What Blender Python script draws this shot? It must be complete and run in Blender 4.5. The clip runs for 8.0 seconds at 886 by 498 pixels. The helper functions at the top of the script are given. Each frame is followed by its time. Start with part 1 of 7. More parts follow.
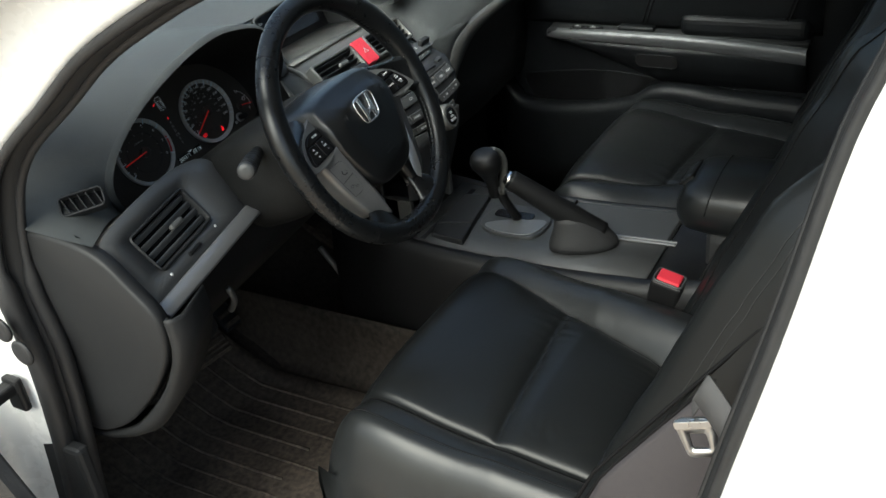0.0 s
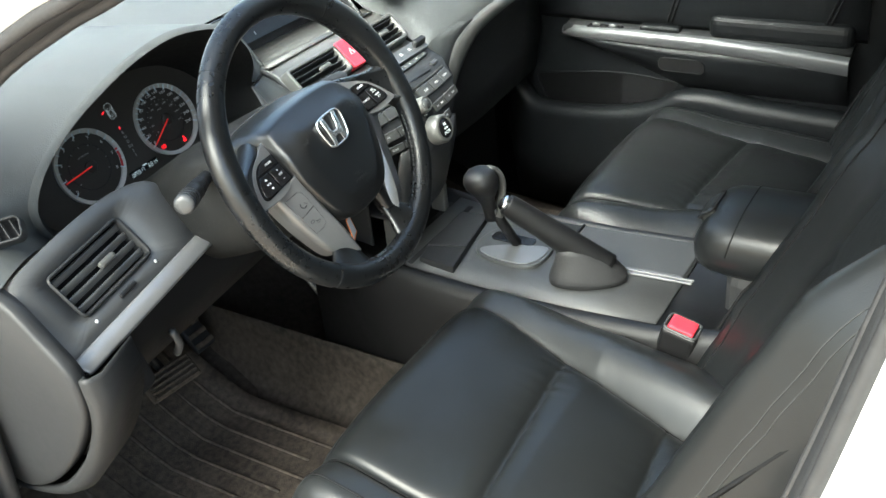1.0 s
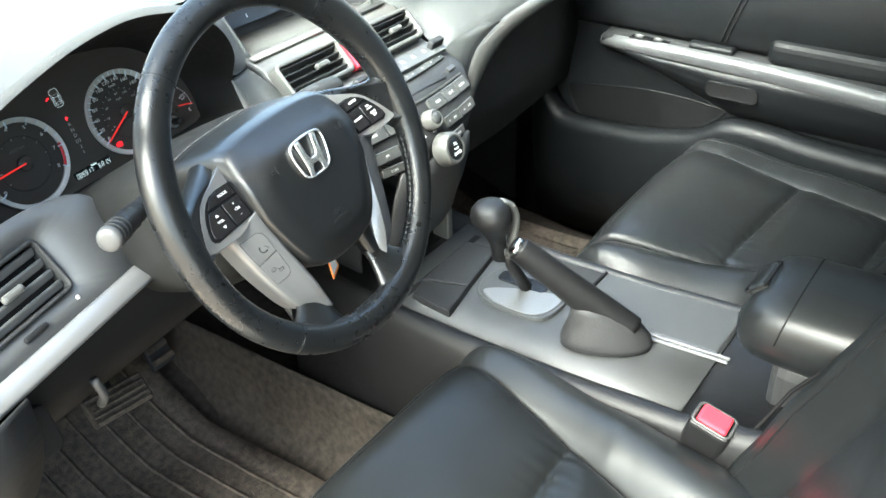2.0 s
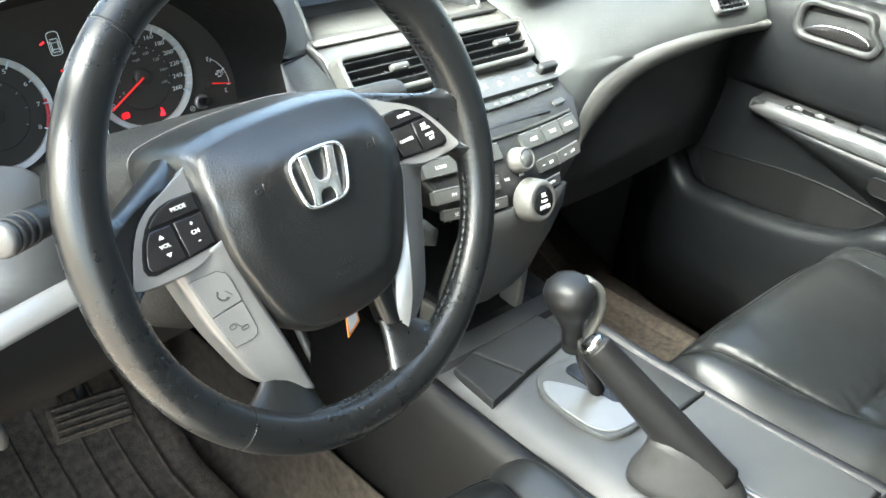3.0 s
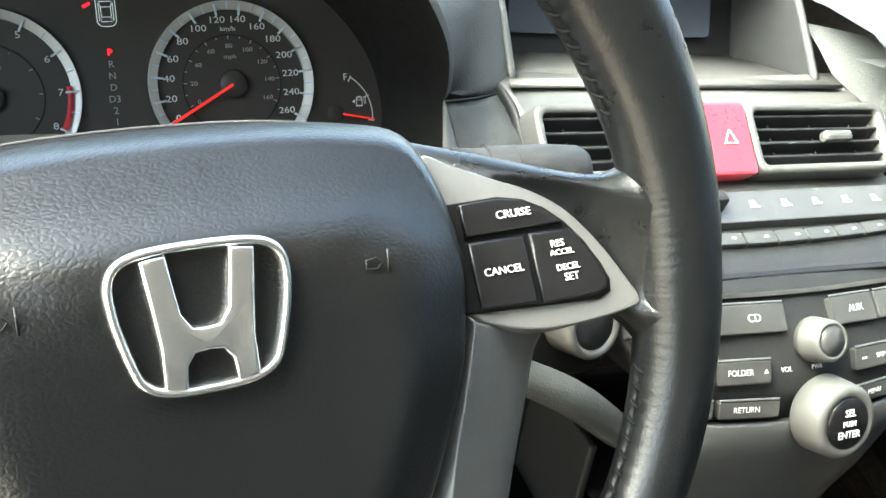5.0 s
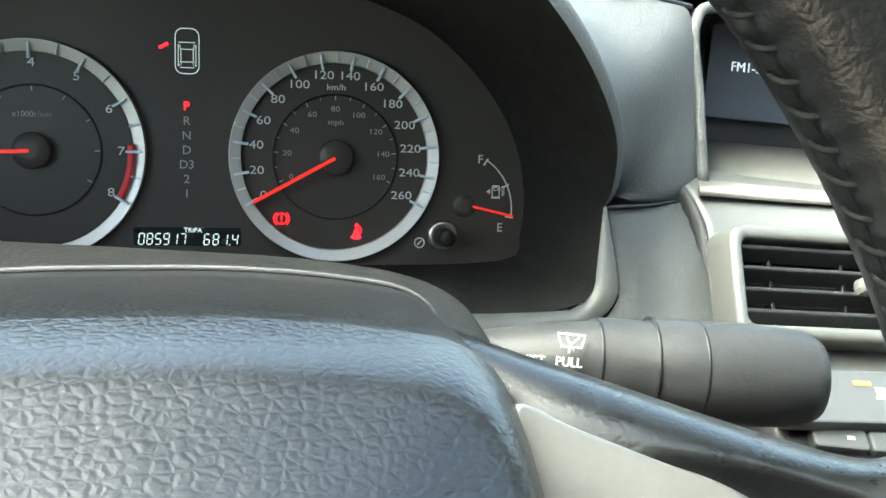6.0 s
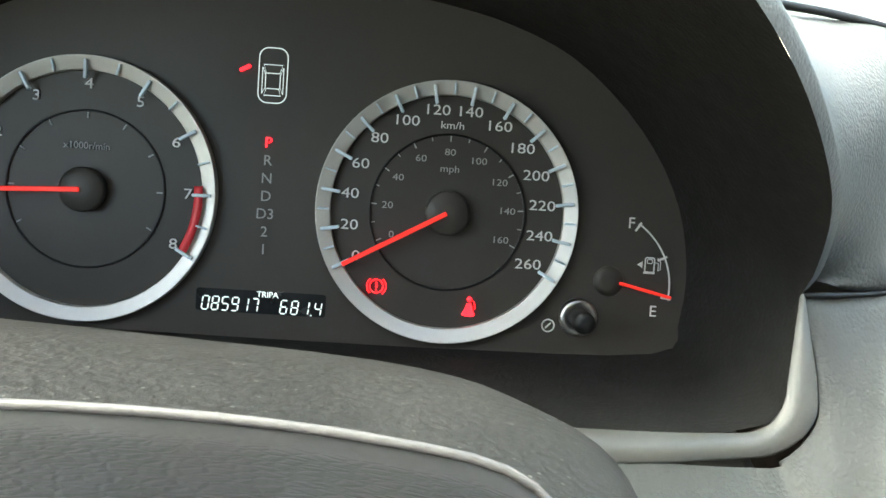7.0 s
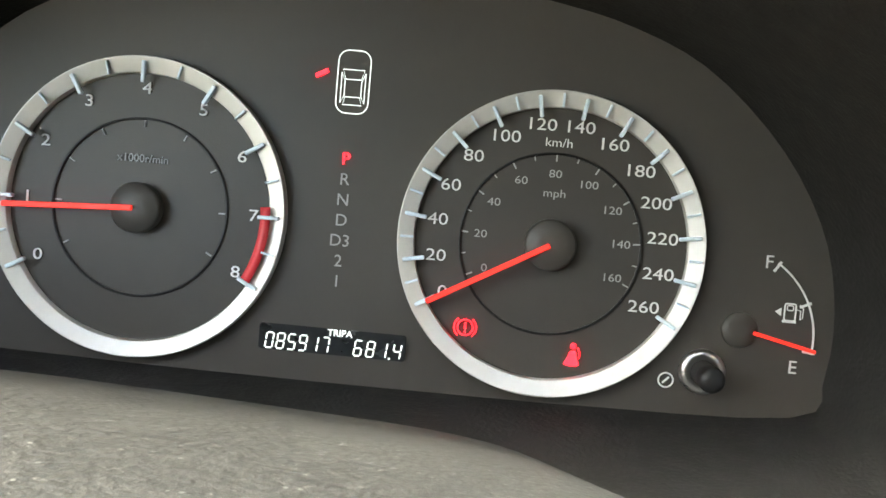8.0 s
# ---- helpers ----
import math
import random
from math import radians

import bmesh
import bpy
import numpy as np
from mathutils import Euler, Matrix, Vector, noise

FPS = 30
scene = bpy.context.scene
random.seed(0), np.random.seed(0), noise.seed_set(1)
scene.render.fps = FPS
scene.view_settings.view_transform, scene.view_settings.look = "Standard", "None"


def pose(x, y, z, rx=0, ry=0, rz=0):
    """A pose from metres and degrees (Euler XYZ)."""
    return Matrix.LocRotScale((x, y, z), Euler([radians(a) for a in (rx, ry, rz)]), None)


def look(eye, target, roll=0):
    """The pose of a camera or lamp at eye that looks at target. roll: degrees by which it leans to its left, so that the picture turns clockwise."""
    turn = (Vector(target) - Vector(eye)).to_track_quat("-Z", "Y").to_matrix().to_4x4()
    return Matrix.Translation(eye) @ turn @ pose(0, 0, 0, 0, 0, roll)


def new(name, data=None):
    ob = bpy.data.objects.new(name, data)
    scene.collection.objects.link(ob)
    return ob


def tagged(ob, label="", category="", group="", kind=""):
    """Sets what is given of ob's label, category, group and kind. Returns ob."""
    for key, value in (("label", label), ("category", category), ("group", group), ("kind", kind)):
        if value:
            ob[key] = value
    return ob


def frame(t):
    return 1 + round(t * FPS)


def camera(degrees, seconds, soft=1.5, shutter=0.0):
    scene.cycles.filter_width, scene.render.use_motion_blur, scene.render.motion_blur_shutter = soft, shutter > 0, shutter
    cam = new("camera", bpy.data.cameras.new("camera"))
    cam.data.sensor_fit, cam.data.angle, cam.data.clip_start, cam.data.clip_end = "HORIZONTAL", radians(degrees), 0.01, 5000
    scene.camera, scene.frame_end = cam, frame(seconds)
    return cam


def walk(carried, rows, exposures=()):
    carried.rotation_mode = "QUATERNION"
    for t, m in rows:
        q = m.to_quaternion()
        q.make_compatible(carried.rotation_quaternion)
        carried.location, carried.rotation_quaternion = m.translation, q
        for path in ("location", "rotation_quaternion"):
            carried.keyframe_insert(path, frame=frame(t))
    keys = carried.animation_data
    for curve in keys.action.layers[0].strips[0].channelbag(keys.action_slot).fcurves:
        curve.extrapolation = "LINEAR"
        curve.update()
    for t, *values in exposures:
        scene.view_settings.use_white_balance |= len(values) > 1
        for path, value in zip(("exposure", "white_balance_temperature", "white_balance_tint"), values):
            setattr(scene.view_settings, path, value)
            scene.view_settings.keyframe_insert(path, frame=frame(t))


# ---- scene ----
cam = camera(49.49, 8.0)
PATH = [
    (0, pose(-0.9652, -0.6990, 1.1619, 60.044, 6.177, -61.041)),
    (0.5, pose(-0.8641, -0.6816, 1.1586, 59.125, 6.073, -59.701)),
    (1, pose(-0.7710, -0.6528, 1.1371, 58.905, 5.489, -58.858)),
    (1.2, pose(-0.7297, -0.6301, 1.1308, 58.615, 4.718, -58.550)),
    (2.3, pose(-0.5152, -0.5062, 1.0681, 58.189, -0.969, -53.152)),
    (2.5, pose(-0.4723, -0.4790, 1.0450, 58.497, -2.650, -51.083)),
    (3, pose(-0.3548, -0.4249, 0.9889, 59.228, -5.690, -44.450)),
    (3.5, pose(-0.2272, -0.3632, 0.9293, 59.633, -7.921, -36.495)),
    (4, pose(-0.1428, -0.3024, 0.8865, 60.210, -9.589, -30.220)),
    (4.2, pose(-0.1146, -0.2764, 0.8765, 60.171, -9.928, -27.899)),
    (5.3, pose(-0.0121, -0.1551, 0.8323, 62.132, -8.100, -17.400)),
    (5.5, pose(0.0088, -0.1142, 0.8232, 62.290, -9.060, -14.070)),
    (6, pose(0.0237, -0.0631, 0.8156, 62.745, -8.867, -9.597)),
    (6.5, pose(0.0357, -0.0092, 0.7955, 63.856, -8.568, -5.101)),
    (7.3, pose(0.0445, 0.0428, 0.7711, 65.391, -7.676, 0.683)),
    (8, pose(0.0375, 0.0773, 0.7609, 65.392, -7.538, 3.535)),
]
EXPOSURES = [(0.0, 0.9, 6300, -2), (0.5, 1.65, 6350, -2), (1.0, 2.62, 6350, -3), (2.4, 3.6, 6300, -4), (3.5, 3.68, 6650, -3), (4.1, 3.66, 6800, -3), (5.5, 3.46, 6800, -6), (6.0, 3.5, 6750, -8), (6.5, 3.4, 6900, -8), (7.0, 3.85, 7100, -5), (7.5, 4.3, 7450, -2), (8.0, 4.6, 7750, 0)]
walk(cam, PATH, EXPOSURES)

# ---- light ----
world = bpy.data.worlds.new("overcast_sky")
scene.world = world
world.use_nodes = True
wn = world.node_tree
wn.nodes.clear()
sky = wn.nodes.new("ShaderNodeTexSky")
sky.sky_type = "NISHITA"
sky.sun_disc = False
sky.sun_elevation = radians(46)
sky.sun_rotation = radians(-83)
sky.air_density, sky.dust_density, sky.ozone_density = 1.0, 4.0, 1.0
bgn = wn.nodes.new("ShaderNodeBackground")
bgn.inputs["Strength"].default_value = 0.15
won = wn.nodes.new("ShaderNodeOutputWorld")
wn.links.new(sky.outputs[0], bgn.inputs[0])
wn.links.new(bgn.outputs[0], won.inputs[0])
sun = new("sun", bpy.data.lights.new("sun", "SUN"))
sun.data.energy, sun.data.angle, sun.data.color = 2.4, radians(50), (1.0, 0.975, 0.945)
sun.matrix_world = look((-4.2, 0.50, 4.85), (0, 0, 0.5))


# ---- materials ----
def material(name, color, rough=0.5, metal=0.0, grain=0.0, grain_scale=400.0, wear=0.25, wear_scale=9.0,
             kind="noise", coat=0.0, rough_var=0.12, tint=None, spec=0.5):
    """Procedural surface: base colour varied at two scales, fine relief, varied gloss."""
    m = bpy.data.materials.new(name)
    m.use_nodes = True
    t = m.node_tree
    b = t.nodes["Principled BSDF"]
    co = t.nodes.new("ShaderNodeTexCoord")
    big = t.nodes.new("ShaderNodeTexNoise")
    big.inputs["Scale"].default_value, big.inputs["Detail"].default_value = wear_scale, 6.0
    fine = t.nodes.new("ShaderNodeTexNoise")
    fine.inputs["Scale"].default_value, fine.inputs["Detail"].default_value = wear_scale * 14, 3.0
    for n in (big, fine):
        t.links.new(co.outputs["Object"], n.inputs["Vector"])
    add = t.nodes.new("ShaderNodeMath")
    add.operation = "MULTIPLY_ADD"
    add.inputs[1].default_value = 0.5
    t.links.new(fine.outputs["Fac"], add.inputs[0])
    half = t.nodes.new("ShaderNodeMath")
    half.operation = "MULTIPLY"
    half.inputs[1].default_value = 0.5
    t.links.new(big.outputs["Fac"], half.inputs[0])
    t.links.new(half.outputs[0], add.inputs[2])
    ramp = t.nodes.new("ShaderNodeValToRGB")
    lo = [max(0.0, c * (1 - wear)) for c in color]
    hi = list(tint) if tint else [min(1.0, c * (1 + wear)) for c in color]
    ramp.color_ramp.elements[0].position, ramp.color_ramp.elements[0].color = 0.32, (*lo, 1)
    ramp.color_ramp.elements[1].position, ramp.color_ramp.elements[1].color = 0.68, (*hi, 1)
    t.links.new(add.outputs[0], ramp.inputs[0])
    t.links.new(ramp.outputs[0], b.inputs["Base Color"])
    mr = t.nodes.new("ShaderNodeMapRange")
    mr.inputs["From Min"].default_value, mr.inputs["From Max"].default_value = 0.3, 0.7
    mr.inputs["To Min"].default_value = max(0.03, rough - rough_var)
    mr.inputs["To Max"].default_value = min(1.0, rough + rough_var)
    t.links.new(add.outputs[0], mr.inputs["Value"])
    t.links.new(mr.outputs[0], b.inputs["Roughness"])
    b.inputs["Metallic"].default_value = metal
    b.inputs["Coat Weight"].default_value = coat
    b.inputs["Specular IOR Level"].default_value = spec
    if grain:
        if kind == "hide":
            g = t.nodes.new("ShaderNodeTexVoronoi")
            g.feature = "DISTANCE_TO_EDGE"
            warp = t.nodes.new("ShaderNodeTexNoise")
            warp.inputs["Scale"].default_value = grain_scale * 0.8
            warp.inputs["Detail"].default_value = 2.0
            t.links.new(co.outputs["Object"], warp.inputs["Vector"])
            mix = t.nodes.new("ShaderNodeVectorMath")
            mix.operation = "MULTIPLY_ADD"
            mix.inputs[1].default_value = (0.7 / grain_scale,) * 3
            t.links.new(warp.outputs["Color"], mix.inputs[0])
            t.links.new(co.outputs["Object"], mix.inputs[2])
            longer = t.nodes.new("ShaderNodeVectorMath")
            longer.operation = "MULTIPLY"
            longer.inputs[1].default_value = (0.72, 1.0, 1.0)
            t.links.new(mix.outputs[0], longer.inputs[0])
            t.links.new(longer.outputs[0], g.inputs["Vector"])
            swell = t.nodes.new("ShaderNodeMapRange")
            swell.interpolation_type = "SMOOTHSTEP"
            swell.inputs["From Max"].default_value = 0.30
            t.links.new(g.outputs["Distance"], swell.inputs["Value"])
            out = swell.outputs[0]
        elif kind == "leather":
            g = t.nodes.new("ShaderNodeTexVoronoi")
            g.feature = "F1"
            g.inputs["Randomness"].default_value = 1.0
            pebble = t.nodes.new("ShaderNodeMath")
            pebble.operation = "SUBTRACT"
            pebble.inputs[0].default_value = 1.0
            t.links.new(g.outputs["Distance"], pebble.inputs[1])
            out = pebble.outputs[0]
            warp = t.nodes.new("ShaderNodeTexNoise")
            warp.inputs["Scale"].default_value = grain_scale * 0.35
            t.links.new(co.outputs["Object"], warp.inputs["Vector"])
            mix = t.nodes.new("ShaderNodeVectorMath")
            mix.operation = "MULTIPLY_ADD"
            mix.inputs[1].default_value = (0.9 / grain_scale * 2,) * 3
            t.links.new(warp.outputs["Color"], mix.inputs[0])
            t.links.new(co.outputs["Object"], mix.inputs[2])
            t.links.new(mix.outputs[0], g.inputs["Vector"])
        else:
            g = t.nodes.new("ShaderNodeTexNoise")
            g.inputs["Detail"].default_value = 4.0
            out = g.outputs["Fac"]
            t.links.new(co.outputs["Object"], g.inputs["Vector"])
        g.inputs["Scale"].default_value = grain_scale
        bump = t.nodes.new("ShaderNodeBump")
        bump.inputs["Strength"].default_value = min(1.0, grain)
        bump.inputs["Distance"].default_value = 0.5 / grain_scale
        t.links.new(out, bump.inputs["Height"])
        t.links.new(bump.outputs[0], b.inputs["Normal"])
    return m


def glow(name, color, strength):
    m = bpy.data.materials.new(name)
    m.use_nodes = True
    b = m.node_tree.nodes["Principled BSDF"]
    b.inputs["Base Color"].default_value = (*color, 1)
    b.inputs["Emission Color"].default_value = (*color, 1)
    b.inputs["Emission Strength"].default_value = strength
    return m


def glass(name, color=(1, 1, 1), rough=0.0):
    m = bpy.data.materials.new(name)
    m.use_nodes = True
    b = m.node_tree.nodes["Principled BSDF"]
    b.inputs["Base Color"].default_value = (*color, 1)
    b.inputs["Transmission Weight"].default_value = 1.0
    b.inputs["Roughness"].default_value = rough
    b.inputs["IOR"].default_value = 1.3
    return m


M_SEAT = material("seat_leather", (0.0085, 0.0093, 0.0098), 0.31, grain=0.12, grain_scale=900, kind="leather", wear=0.10, wear_scale=5, rough_var=0.035, spec=0.27)
# seat leather again, lightened so the bolster's sheen sits in its colour
M_BOLSTER = material("worn_sheen_lit_leather", (0.014, 0.015, 0.0155), 0.33, grain=0.12, grain_scale=900, kind="leather", wear=0.12, wear_scale=5, rough_var=0.035, spec=0.42)
M_RIM = material("wheel_leather", (0.0055, 0.0060, 0.0066), 0.29, grain=0.14, grain_scale=1050, kind="leather", wear=0.12, wear_scale=9, rough_var=0.04, spec=0.46)
M_PAD = material("airbag_cover_vinyl", (0.0062, 0.0066, 0.0071), 0.30, grain=0.115, grain_scale=620, kind="hide", wear=0.08, wear_scale=14, rough_var=0.03, spec=0.7)
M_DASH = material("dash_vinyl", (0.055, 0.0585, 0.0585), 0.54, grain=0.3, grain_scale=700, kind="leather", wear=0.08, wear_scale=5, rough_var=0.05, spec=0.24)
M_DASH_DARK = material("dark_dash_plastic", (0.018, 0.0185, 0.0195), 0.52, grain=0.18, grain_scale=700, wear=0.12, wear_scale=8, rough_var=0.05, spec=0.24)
M_COLUMN = material("dusty_column_plastic", (0.0068, 0.0073, 0.0074), 0.62, grain=0.45, grain_scale=520, wear=0.3, wear_scale=30, tint=(0.0125, 0.0127, 0.0125), rough_var=0.06, spec=0.16)


def dusted(m, scale, size, color):
    """Sparse pale dust specks on a surface."""
    t = m.node_tree
    b = t.nodes["Principled BSDF"]
    co = t.nodes.new("ShaderNodeTexCoord")
    vor = t.nodes.new("ShaderNodeTexVoronoi")
    vor.inputs["Scale"].default_value = scale
    t.links.new(co.outputs["Object"], vor.inputs["Vector"])
    near = t.nodes.new("ShaderNodeMath")
    near.operation = "LESS_THAN"
    near.inputs[1].default_value = size
    t.links.new(vor.outputs["Distance"], near.inputs[0])
    sep = t.nodes.new("ShaderNodeSeparateColor")
    t.links.new(vor.outputs["Color"], sep.inputs[0])
    few = t.nodes.new("ShaderNodeMath")
    few.operation = "GREATER_THAN"
    few.inputs[1].default_value = 0.78
    t.links.new(sep.outputs[0], few.inputs[0])
    both = t.nodes.new("ShaderNodeMath")
    both.operation = "MULTIPLY"
    t.links.new(near.outputs[0], both.inputs[0])
    t.links.new(few.outputs[0], both.inputs[1])
    mix = t.nodes.new("ShaderNodeMix")
    mix.data_type = "RGBA"
    was = b.inputs["Base Color"].links[0].from_socket
    t.links.new(both.outputs[0], mix.inputs[0])
    t.links.new(was, mix.inputs[6])
    mix.inputs[7].default_value = (*color, 1)
    t.links.new(mix.outputs[2], b.inputs["Base Color"])


dusted(M_COLUMN, 620, 0.20, (0.05, 0.05, 0.048))
M_BLACK = material("black_plastic", (0.0075, 0.0075, 0.008), 0.45, grain=0.15, grain_scale=700, wear=0.2, rough_var=0.05, spec=0.3)
M_GLOSS = material("gloss_black_button", (0.008, 0.008, 0.009), 0.22, wear=0.2, rough_var=0.06)
M_SILVER = material("silver_trim_paint", (0.218, 0.217, 0.219), 0.34, metal=0.6, wear=0.05, wear_scale=40, grain=0.06, grain_scale=1800, rough_var=0.04)
M_FASCIA = material("grey_fascia_paint", (0.088, 0.088, 0.084), 0.42, metal=0.25, wear=0.05, wear_scale=40, grain=0.06, grain_scale=1800, rough_var=0.04)
M_RADIO = material("radio_button_grey", (0.042, 0.043, 0.044), 0.42, wear=0.10, wear_scale=30, rough_var=0.05)
M_KEY = material("fascia_button_grey", (0.040, 0.0405, 0.0395), 0.42, metal=0.1, wear=0.08, wear_scale=30, rough_var=0.05)
M_CHROME = material("chrome", (0.85, 0.85, 0.86), 0.16, metal=1.0, wear=0.03, rough_var=0.03)
M_STEEL = material("brushed_steel", (0.5, 0.5, 0.5), 0.3, metal=1.0, wear=0.15)
M_CARPET = material("dusty_carpet", (0.032, 0.028, 0.0245), 0.95, grain=1.0, grain_scale=700, wear=0.5, wear_scale=6, tint=(0.066, 0.054, 0.045), spec=0.12)
M_MAT = material("muddy_rubber_mat", (0.045, 0.038, 0.033), 0.85, grain=0.8, grain_scale=420, wear=0.6, wear_scale=7, tint=(0.12, 0.097, 0.078), spec=0.2)
M_WHITE = material("white_car_paint", (0.78, 0.78, 0.76), 0.25, wear=0.04, wear_scale=4, coat=0.6)
M_RUBBER = material("black_rubber_seal", (0.014, 0.014, 0.015), 0.6, grain=0.2, grain_scale=300, wear=0.3)
M_GREYTRIM = material("grey_pillar_trim", (0.05, 0.048, 0.05), 0.6, grain=0.3, grain_scale=700, wear=0.08)
M_LINER = material("roof_lining_cloth", (0.4, 0.39, 0.37), 0.95, grain=0.6, grain_scale=900, wear=0.06)
M_GAUGE = material("gauge_face", (0.040, 0.036, 0.032), 0.46, grain=0.1, grain_scale=1500, wear=0.05, rough_var=0.03, spec=0.3)
M_PRINT = material("white_print", (0.62, 0.62, 0.62), 0.5, wear=0.03)
M_PRINT_DIM = material("grey_print", (0.3, 0.3, 0.3), 0.5, wear=0.05)
M_PRINT_SOFT = material("soft_white_print", (0.4, 0.4, 0.4), 0.5, wear=0.03)
M_MOLD = material("moulded_relief", (0.02, 0.02, 0.021), 0.5, wear=0.1)
M_HOODIN = material("matt_black_hood_lining", (0.010, 0.0098, 0.0096), 0.75, grain=0.5, grain_scale=600, wear=0.1, spec=0.2)
M_RED = material("red_plastic", (0.55, 0.03, 0.05), 0.35, wear=0.1, wear_scale=30)
M_REDMARK = material("red_gauge_band", (0.5, 0.02, 0.03), 0.5, wear=0.05)
M_NEEDLE = glow("lit_red_needle", (0.7, 0.02, 0.016), 0.065)
M_LAMP = glow("lit_red_warning_lamp", (1.0, 0.008, 0.02), 0.4)
M_LCD = glow("lit_lcd_digits", (0.75, 0.85, 0.88), 0.10)
M_ICON = glow("dim_lit_outline", (0.5, 0.56, 0.6), 0.10)
M_BADGE = material("polished_badge_metal", (0.86, 0.86, 0.86), 0.21, metal=0.93, wear=0.02, rough_var=0.02)
M_LCDBACK = material("lcd_panel", (0.012, 0.014, 0.016), 0.2, wear=0.1)
M_SCREEN = material("grey_blue_screen", (0.04, 0.048, 0.062), 0.3, wear=0.0, rough_var=0.0, spec=0.3)
M_RING = material("satin_gauge_ring", (0.47, 0.46, 0.435), 0.36, metal=0.3, wear=0.04, wear_scale=30, rough_var=0.03)
M_TICK = material("pale_blue_tick", (0.55, 0.65, 0.72), 0.3, wear=0.05)
M_ORANGE = material("orange_print", (0.75, 0.2, 0.03), 0.5, wear=0.05)
M_THREAD = material("grey_seat_thread", (0.019, 0.0195, 0.02), 0.7, wear=0.1)
# near black for seam thread, and for shade painted into recesses
M_CREASE = material("seam_thread_and_recess_shade", (0.006, 0.006, 0.0065), 0.8, wear=0.2, spec=0.12)
M_GROUND = material("dry_paved_ground", (0.42, 0.34, 0.27), 0.95, grain=0.6, grain_scale=60, wear=0.2, wear_scale=2)
M_GLASS = glass("clear_glass")
# tint added to hold back sky light on the passenger side and rear
M_TINT = glass("dimming_tint_glass", (0.12, 0.13, 0.13))
M_SIDE = material("mauve_grey_seat_side", (0.036, 0.032, 0.035), 0.6, grain=0.25, grain_scale=700, wear=0.08)
M_DOOR = material("black_door_plastic", (0.0055, 0.0061, 0.0068), 0.42, grain=0.12, grain_scale=800, wear=0.15, wear_scale=6, rough_var=0.05, spec=0.14)
M_DOORSTRIP = material("satin_door_strip", (0.065, 0.067, 0.070), 0.36, metal=0.3, wear=0.05, wear_scale=40, rough_var=0.04)
M_BELT = material("belt_webbing", (0.05, 0.049, 0.05), 0.8, grain=0.6, grain_scale=900, wear=0.1)


# ---- mesh helpers ----
def finish(bm, smooth=True):
    bmesh.ops.recalc_face_normals(bm, faces=bm.faces)
    if smooth:
        for f in bm.faces:
            f.smooth = True
    return bm


def grid(rows, close_u=False, close_v=False, cap=False):
    """A surface through rows of points."""
    bm = bmesh.new()
    vs = [[bm.verts.new(p) for p in r] for r in rows]
    n, m = len(vs), len(vs[0])
    for i in range(n if close_v else n - 1):
        for j in range(m if close_u else m - 1):
            a, b, c, d = vs[i][j], vs[i][(j + 1) % m], vs[(i + 1) % n][(j + 1) % m], vs[(i + 1) % n][j]
            if len({a, b, c, d}) == 4:
                bm.faces.new((a, b, c, d))
    if cap and close_u:
        bm.faces.new(vs[0])
        bm.faces.new(vs[-1])
    return finish(bm)


def shell(rows, thick, **k):
    """A sheet with thickness."""
    bm = grid(rows, **k)
    bmesh.ops.solidify(bm, geom=bm.faces[:], thickness=thick)
    return finish(bm)


def spline(pts, n, closed=False):
    """Points spread along a smooth curve through pts."""
    P = [Vector(p) for p in pts]
    k = len(P)
    out = []
    segs = k if closed else k - 1
    for i in range(n):
        u = i / n * segs if closed else i / (n - 1) * segs
        j = min(int(u), segs - 1)
        f = u - j
        if closed:
            a, b, c, d = P[(j - 1) % k], P[j % k], P[(j + 1) % k], P[(j + 2) % k]
        else:
            a, b, c, d = P[max(j - 1, 0)], P[j], P[j + 1], P[min(j + 2, k - 1)]
        out.append(0.5 * ((2 * b) + (c - a) * f + (2 * a - 5 * b + 4 * c - d) * f * f + (3 * b - a - 3 * c + d) * f ** 3))
    return out


def prism(poly, z0, z1, bevel=0.0, segs=2, smooth=False):
    """An extruded outline in its own plane."""
    bm = bmesh.new()
    lo = [bm.verts.new((x, y, z0)) for x, y in poly]
    hi = [bm.verts.new((x, y, z1)) for x, y in poly]
    n = len(poly)
    bm.faces.new(lo[::-1])
    top = bm.faces.new(hi)
    for i in range(n):
        bm.faces.new((lo[i], lo[(i + 1) % n], hi[(i + 1) % n], hi[i]))
    bmesh.ops.recalc_face_normals(bm, faces=bm.faces)
    if bevel:
        bmesh.ops.bevel(bm, geom=list(top.edges), offset=bevel, segments=segs, profile=0.6, affect="EDGES", clamp_overlap=True)
    for f in bm.faces:
        f.smooth = smooth
    return bm


def block(sx, sy, sz, bevel=0.002, segs=2, taper=None):
    """A bevelled block about its middle."""
    bm = bmesh.new()
    bmesh.ops.create_cube(bm, size=1.0, matrix=Matrix.Diagonal((sx, sy, sz, 1)))
    if taper:
        for v in bm.verts:
            if v.co.z > 0:
                v.co.x *= taper[0]
                v.co.y *= taper[1]
    if bevel:
        bmesh.ops.bevel(bm, geom=bm.edges[:], offset=min(bevel, 0.45 * min(sx, sy, sz)), segments=segs, profile=0.5, affect="EDGES", clamp_overlap=True)
    return finish(bm, False)


